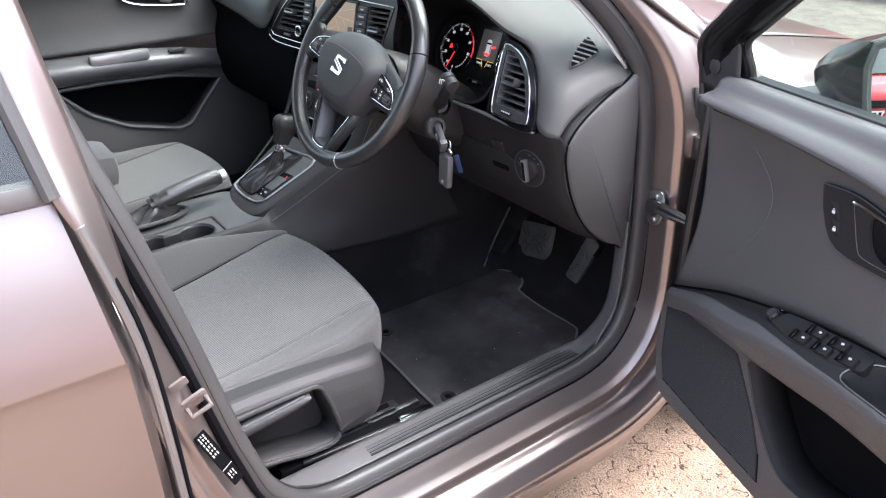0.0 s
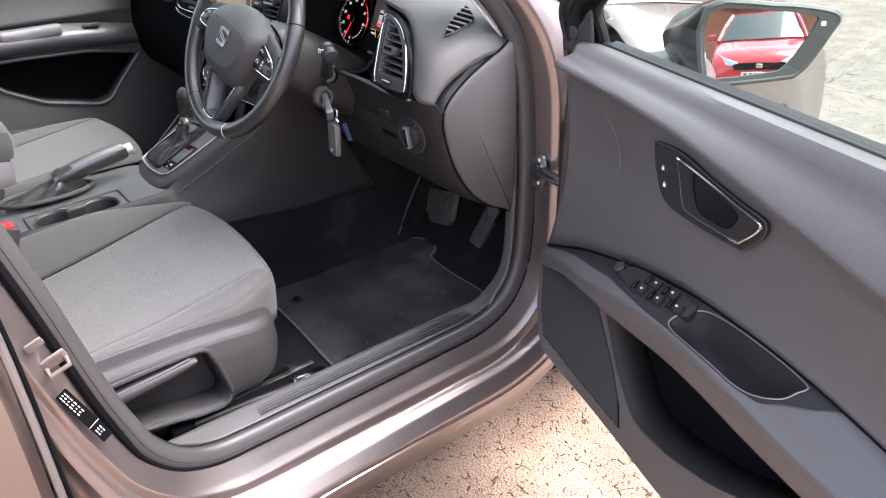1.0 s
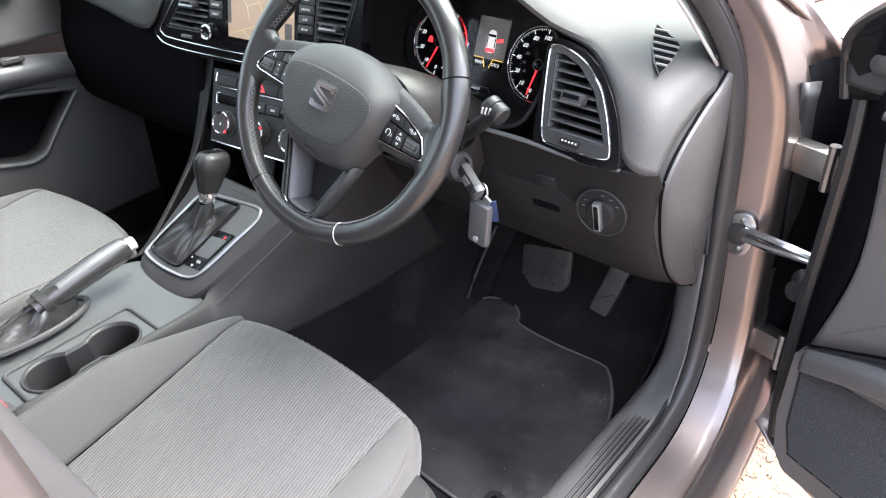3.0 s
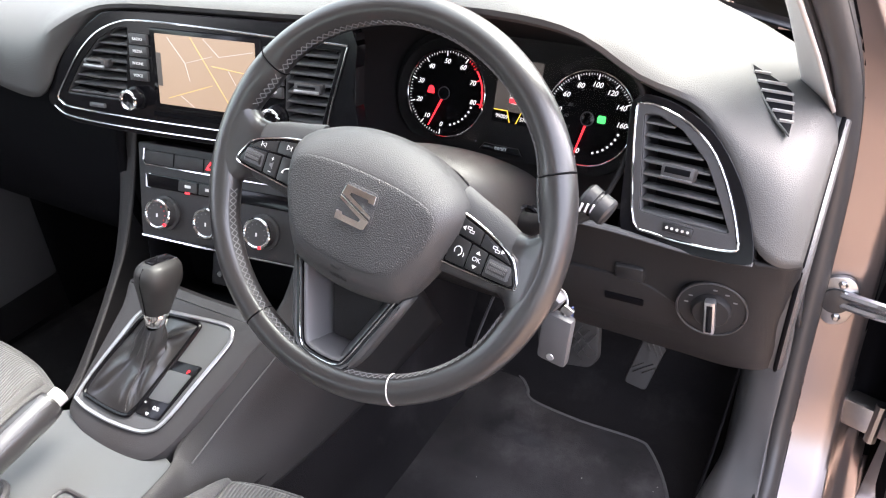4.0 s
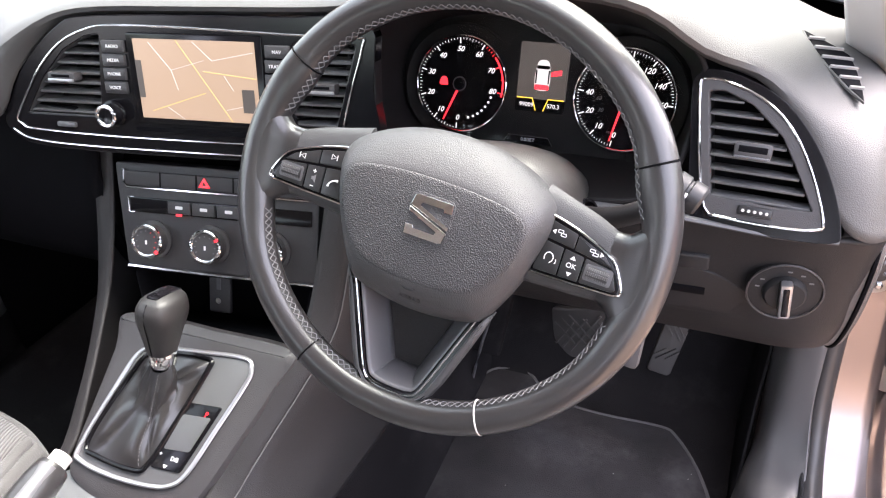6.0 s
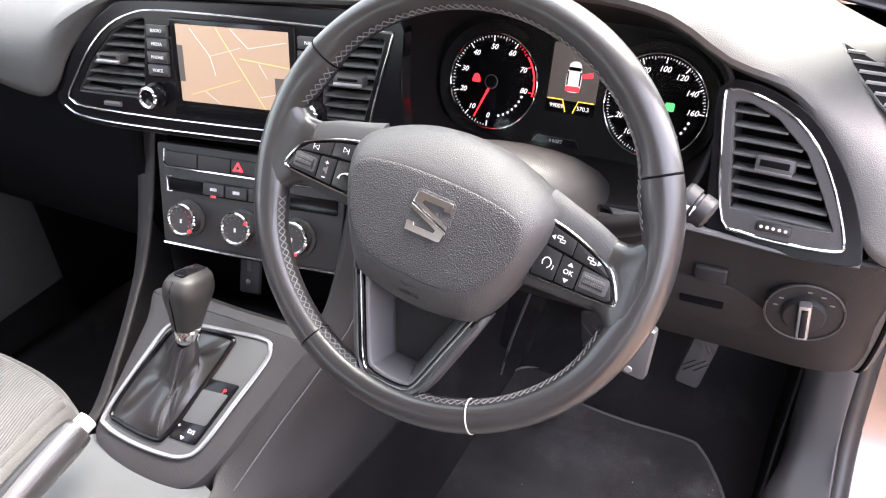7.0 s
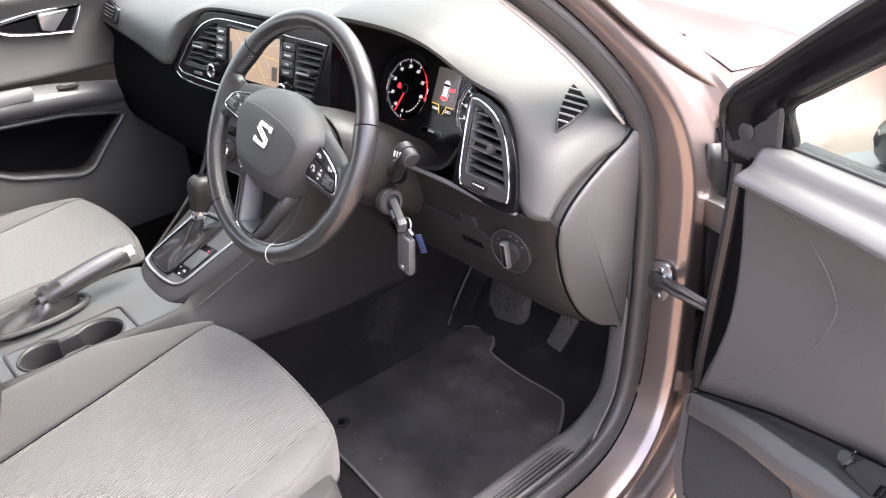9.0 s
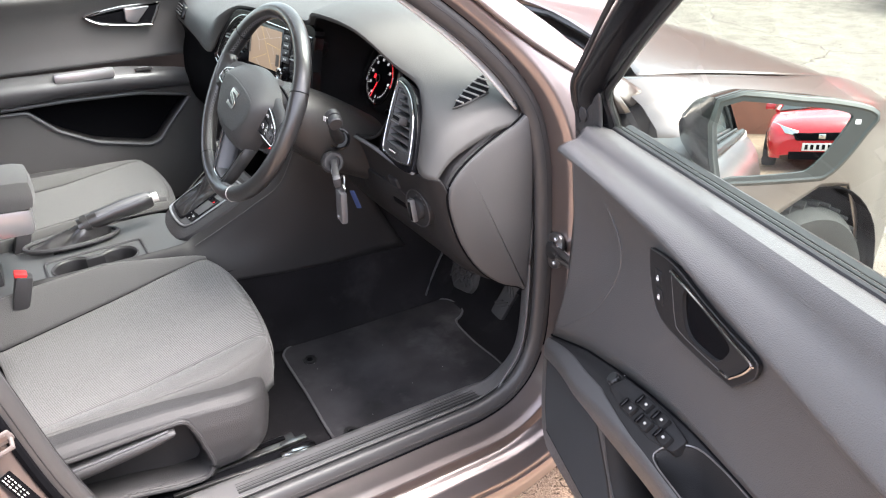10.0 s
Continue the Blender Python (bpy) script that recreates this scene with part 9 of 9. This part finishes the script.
# ---- passenger's door, closed ----
pdoor = thing("passenger_door", "closed passenger door with dark trim and silver handle", "car door", (-0.74, 0.0, 0.3))
rows = []
for y in (-0.62, -0.4, -0.2, 0.0, 0.15, 0.30):
    rows.append([(-0.735, y, 1.0), (-0.71, y, 0.995), (-0.705, y, 0.98), (-0.735, y, 0.93), (-0.742, y, 0.85), (-0.735, y, 0.79)])
part("upper_panel", loft(rows), TRIM, pdoor, "grey upper door panel", thick=0.004)
rows = []
for y, zt, zb, k in ((-0.62, 0.785, 0.700, 1), (-0.36, 0.782, 0.705, 1), (-0.2, 0.780, 0.712, 0.95), (-0.05, 0.775, 0.705, 0.8), (0.10, 0.755, 0.695, 0.5), (0.20, 0.735, 0.685, 0.15), (0.30, 0.715, 0.68, 0)):
    rows.append([(-0.735, y, zt), (-0.725 + 0.02 * k, y, zt - 0.004), (-0.72 + 0.045 * k, y, zt - 0.016), (-0.72 + 0.05 * k, y, zt - 0.035), (-0.722 + 0.03 * k, y, zb + 0.01), (-0.732, y, zb)])
part("armrest", loft(rows), SATIN, pdoor, "grey swept armrest", thick=0.004)
part("pull_cup", brick(0.03, 0.165, 0.030, 0.010, pose(-0.684, -0.148, 0.775)), SILVER, pdoor, "pale pull cup inset")
part("window_key", brick(0.02, 0.05, 0.008, 0.003, pose(-0.70, 0.02, 0.768)), PLASTIC, pdoor)
part("key_edge", brick(0.004, 0.03, 0.003, 0.001, pose(-0.692, 0.02, 0.774)), SILVER, pdoor)
m_pd = Matrix(((0, 0, 1, -0.735), (1, 0, 0, 0), (0, 1, 0, 0), (0, 0, 0, 1)))
p_pocket = [(-0.60, 0.685), (-0.317, 0.682), (-0.25, 0.615), (-0.151, 0.562), (0.0, 0.525), (0.035, 0.535), (0.085, 0.595), (0.150, 0.665), (0.0, 0.692), (-0.2, 0.700), (-0.6, 0.695)]
pp = rounded(p_pocket, 0.014)
holed(rounded([(-0.62, 0.72), (0.30, 0.69), (0.30, 0.34), (-0.62, 0.31)], 0.02), [pp], -0.02, 0.012, TRIM, "lower_panel", pdoor, m_pd, "grey lower door panel", 0.004)
# pocket shade again carried by the near-black back
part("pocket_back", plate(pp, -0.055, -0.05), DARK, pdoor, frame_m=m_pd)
part("pocket_wall", sheet([[(p[0], p[1], z) for p in pp] for z in (0.012, -0.02, -0.05)], True), PLASTIC, pdoor, frame_m=m_pd, thick=0.002)
part("pocket_rim", tube([m_pd @ Vector((p.x, p.y, 0.013)) for p in pp], 0.006, 8, True), SATIN, pdoor, "pale grey pocket rim")
ph = [(-0.105, 0.935), (-0.10, 0.915), (-0.05, 0.897), (0.06, 0.886), (0.080, 0.892), (0.108, 0.945), (0.10, 0.955), (0.0, 0.953)]
ph = [p.to_2d() for p in spline([(*p, 0) for p in ph], 3, True)]
part("handle_bezel", plate(ph, 0.0, 0.010, 0.003), SATIN, pdoor, "satin grey handle surround", frame_m=m_pd)
part("handle_cup", plate(inset(ph, 0.010), 0.010, 0.0112), DARK, pdoor, frame_m=m_pd)
part("handle_lever", plate(rounded([(0.0, 0.905), (0.03, 0.898), (0.075, 0.945), (0.0, 0.945)], 0.008), 0.0112, 0.020, 0.004), SILVER, pdoor, "silver handle lever", frame_m=m_pd)
part("handle_edge", tube([m_pd @ Vector((p.x, p.y, 0.011)) for p in inset(ph, 0.004)], 0.002, 6, True), CHROME, pdoor)
rows = [[(-0.80, y, 0.97), (-0.85, y, 0.95), (-0.876, y, 0.82), (-0.872, y, 0.6), (-0.855, y, 0.38), (-0.80, y, 0.26)] for y in (0.46, 0.2, -0.3, -0.6, -1.35)]
part("door_skin", sheet([spline(r, 4) for r in rows]), PAINT, pdoor, "brown-grey outer skin", thick=0.002)
part("window_bar", loft([[(-0.72, 0.45, 0.96), (-0.69, 0.30, 1.06), (-0.645, 0.13, 1.18), (-0.60, -0.02, 1.28), (-0.575, -0.18, 1.35), (-0.56, -0.5, 1.38), (-0.57, -1.2, 1.36)], [(-0.74, 0.46, 0.97), (-0.71, 0.33, 1.07), (-0.67, 0.16, 1.20), (-0.625, 0.0, 1.31), (-0.60, -0.16, 1.38), (-0.59, -0.5, 1.41), (-0.60, -1.2, 1.39)]]), PIANO, pdoor, thick=0.02)
part("centre_post", loft([[(-0.76, -0.56, 0.97), (-0.70, -0.58, 1.2), (-0.60, -0.58, 1.37)], [(-0.76, -0.66, 0.97), (-0.70, -0.67, 1.2), (-0.60, -0.66, 1.37)]]), PLASTIC, pdoor, thick=0.04)
part("waist_trim", tube([(-0.76, y, 0.985) for y in (0.42, 0.0, -0.6, -1.3)], 0.012, 8), RUBBER, pdoor)
pg = part("window_pane", sheet([[(-0.755, 0.40, 0.985), (-0.70, 0.25, 1.10), (-0.60, -0.05, 1.30), (-0.575, -0.3, 1.375)], [(-0.755, -0.56, 0.985), (-0.72, -0.57, 1.10), (-0.63, -0.58, 1.30), (-0.58, -0.58, 1.375)]]), GLASS, pdoor, "closed side window")
pg.visible_shadow = False
# dash end vent on the passenger side
m_pv = axes((-0.640, 0.152, 0.935), (1, -0.1, 0), (0.05, 0.45, 0.9))
pv = part("corner_vent", plate(rounded([(-0.06, -0.020), (0.055, -0.022), (0.05, 0.016), (-0.04, 0.024)], 0.008), 0.0, 0.010, 0.003), PIANO, dash, "passenger's corner vent", frame_m=m_pv)
for k in range(4):
    part("slat", brick(0.075, 0.002, 0.004, 0.0008, m_pv @ pose(0, -0.012 + 0.008 * k, 0.011)), SATIN, pv)


# ---- other parked cars and the yard's wall ----
def parked_car(name, label, at, turn, paint):
    """A small hatchback seen from afar: body, glasshouse, lamps, grille, wheels, blank plates. Its front looks along +y before it is turned."""
    c = thing(name, label, "car", at, "parked cars")
    m = pose(*at, 0, 0, turn)
    prof = [(2.02, 0.50, 0.62), (1.98, 0.62, 0.72), (1.80, 0.76, 0.80), (1.40, 0.85, 0.86), (1.0, 0.93, 0.88), (0.3, 0.96, 0.88), (-0.8, 0.98, 0.88), (-1.7, 0.95, 0.86), (-1.95, 0.85, 0.78)]
    rows = []
    for y, zt, w in prof:
        rows.append([(-w * 0.94, y, 0.22), (-w, y, 0.45), (-w * 0.99, y, zt - 0.16), (-w * 0.90, y, zt - 0.03), (-w * 0.5, y, zt + 0.02), (0, y, zt + 0.03), (w * 0.5, y, zt + 0.02), (w * 0.90, y, zt - 0.03), (w * 0.99, y, zt - 0.16), (w, y, 0.45), (w * 0.94, y, 0.22)])
    part("body", loft(rows, 3, 3, caps=False), paint, c, "glossy body shell", frame_m=m)
    part("nose", sheet([[Vector(p) for p in spline(rows[0], 3)], [Vector((p.x * 0.95, 2.03, 0.22 + (p.z - 0.22) * 0.2)) for p in spline(rows[0], 3)]]), paint, c, frame_m=m)
    part("tail", sheet([[Vector(p) for p in spline(rows[-1], 3)], [Vector((p.x * 0.95, -1.97, 0.22 + (p.z - 0.22) * 0.2)) for p in spline(rows[-1], 3)]]), paint, c, frame_m=m)
    roof_rows = [[(-w, y, z), (-w * 0.5, y + 0.04, z + 0.03), (0, y + 0.05, z + 0.035), (w * 0.5, y + 0.04, z + 0.03), (w, y, z)] for y, w, z in ((0.30, 0.58, 1.40), (-0.4, 0.58, 1.45), (-1.2, 0.56, 1.42))]
    part("roof", loft(roof_rows), paint, c, frame_m=m, thick=0.03)
    scr_rows = [[(-0.74, 1.02, 0.94), (-0.4, 1.12, 0.96), (0, 1.15, 0.965), (0.4, 1.12, 0.96), (0.74, 1.02, 0.94)], [(-0.58, 0.32, 1.40), (-0.3, 0.37, 1.43), (0, 0.38, 1.435), (0.3, 0.37, 1.43), (0.58, 0.32, 1.40)]]
    part("windscreen", loft(scr_rows), SCREEN_FAR, c, "windscreen mirroring the sky", frame_m=m)
    for s in (-1, 1):
        part("side_glass", sheet([[(s * 0.83, 0.85, 0.98), (s * 0.84, -0.3, 1.0), (s * 0.82, -1.5, 1.0)], [(s * 0.60, 0.28, 1.39), (s * 0.60, -0.4, 1.43), (s * 0.58, -1.2, 1.41)]]), SCREEN_FAR, c, frame_m=m)
        part("pillar", tube([m @ Vector(q) for q in ((s * 0.79, 1.0, 0.93), (s * 0.70, 0.68, 1.18), (s * 0.59, 0.31, 1.41))], 0.035, 8), paint, c)
        hl = part("headlight", loft([[(s * 0.34, 1.99, 0.62), (s * 0.55, 1.93, 0.70), (s * 0.74, 1.70, 0.77)], [(s * 0.36, 2.03, 0.56), (s * 0.56, 1.97, 0.60), (s * 0.76, 1.78, 0.64)]]), CHROME, c, "clear headlight", frame_m=m, thick=0.02)
        part("mirror", brick(0.16, 0.10, 0.11, 0.03, m @ pose(s * 0.93, 0.78, 1.0)), paint, c)
        for y in (1.30, -1.30):
            part("wheel", barrel([(0.2, -0.08), (0.30, -0.09), (0.31, 0.0), (0.30, 0.09), (0.2, 0.08)], 32), TYRE, c, frame_m=m @ pose(s * 0.78, y, 0.31, 0, 90, 0))
    part("grille", plate(rounded([(-0.42, 0.60), (0.42, 0.60), (0.36, 0.49), (-0.36, 0.49)], 0.03), 0.0, 0.02, 0.005), DARK, c, "dark grille", frame_m=m @ Matrix(((1, 0, 0, 0), (0, 0, -1, 2.02), (0, 1, 0, 0), (0, 0, 0, 1))) @ Matrix.Scale(-1, 4, (0, 0, 1)))
    part("grille_bar", brick(0.10, 0.02, 0.07, 0.008, m @ pose(0, 2.045, 0.55)), CHROME, c)
    part("number_plate", brick(0.52, 0.02, 0.11, 0.006, m @ pose(0, 2.05, 0.40)), WHITE, c)
    for k in range(6):
        part("plate_bar", brick(0.045, 0.004, 0.07, 0.002, m @ pose(-0.2 + 0.08 * k, 2.061, 0.40)), DARK, c, smooth=False)
    part("air_intake", brick(0.9, 0.04, 0.12, 0.02, m @ pose(0, 2.02, 0.27)), DARK, c)
    return c


SCREEN_FAR = material("dark_car_glass", (0.02, 0.03, 0.03), 0.05, 0, 0, 0, 0.2, 3, coat=0.5)
parked_car("red_hatchback", "bright red hatchback parked in the yard behind", (9.25, -0.76, 0), 81.5, PAINT_RED)
GREY_PAINT = material("silver_paint", (0.30, 0.295, 0.28), 0.3, 0.6, 0, 0, 0.05, 2, coat=0.8)
parked_car("red_hatchback", "red hatchback parked beyond the bonnet", (-1.9, 9.0, 0), 188, PAINT_RED)


def brick_wall(x0, y0, length, height, turn):
    w = thing("brick_wall", "weathered red brick yard wall", "wall", (x0, y0, 0), kind="structure")
    m = pose(x0, y0, 0, 0, 0, turn)
    part("wall_core", brick(length, 0.2, height, 0.01, m @ pose(0, 0, height / 2)), BRICK, w)
    return w


parked_car("silver_hatchback", "silver-grey hatchback parked beside the red one", (7.50, -3.22, 0), 81.5, GREY_PAINT)
brick_wall(15.4, -1.7, 26, 3.3, 81.5)
brick_wall(-4.5, 11.5, 17, 5.0, 4)
sign = thing("blue_sign_board", "dark blue sign board with pale lettering on the wall", "sign", (15.1, -1.6, 2.2))
m_sg = pose(15.13, -1.62, 2.45, 0, 0, 81.5) @ Matrix.Scale(1.3, 4)
board = part("board", brick(2.2, 0.05, 0.8, 0.02, m_sg), BLUE, sign)
for k in range(8):
    part("board_bar", brick(0.14, 0.01, 0.10, 0.01, m_sg @ pose(-0.77 + 0.2 * k, 0.03, -0.1)), WHITE, board)
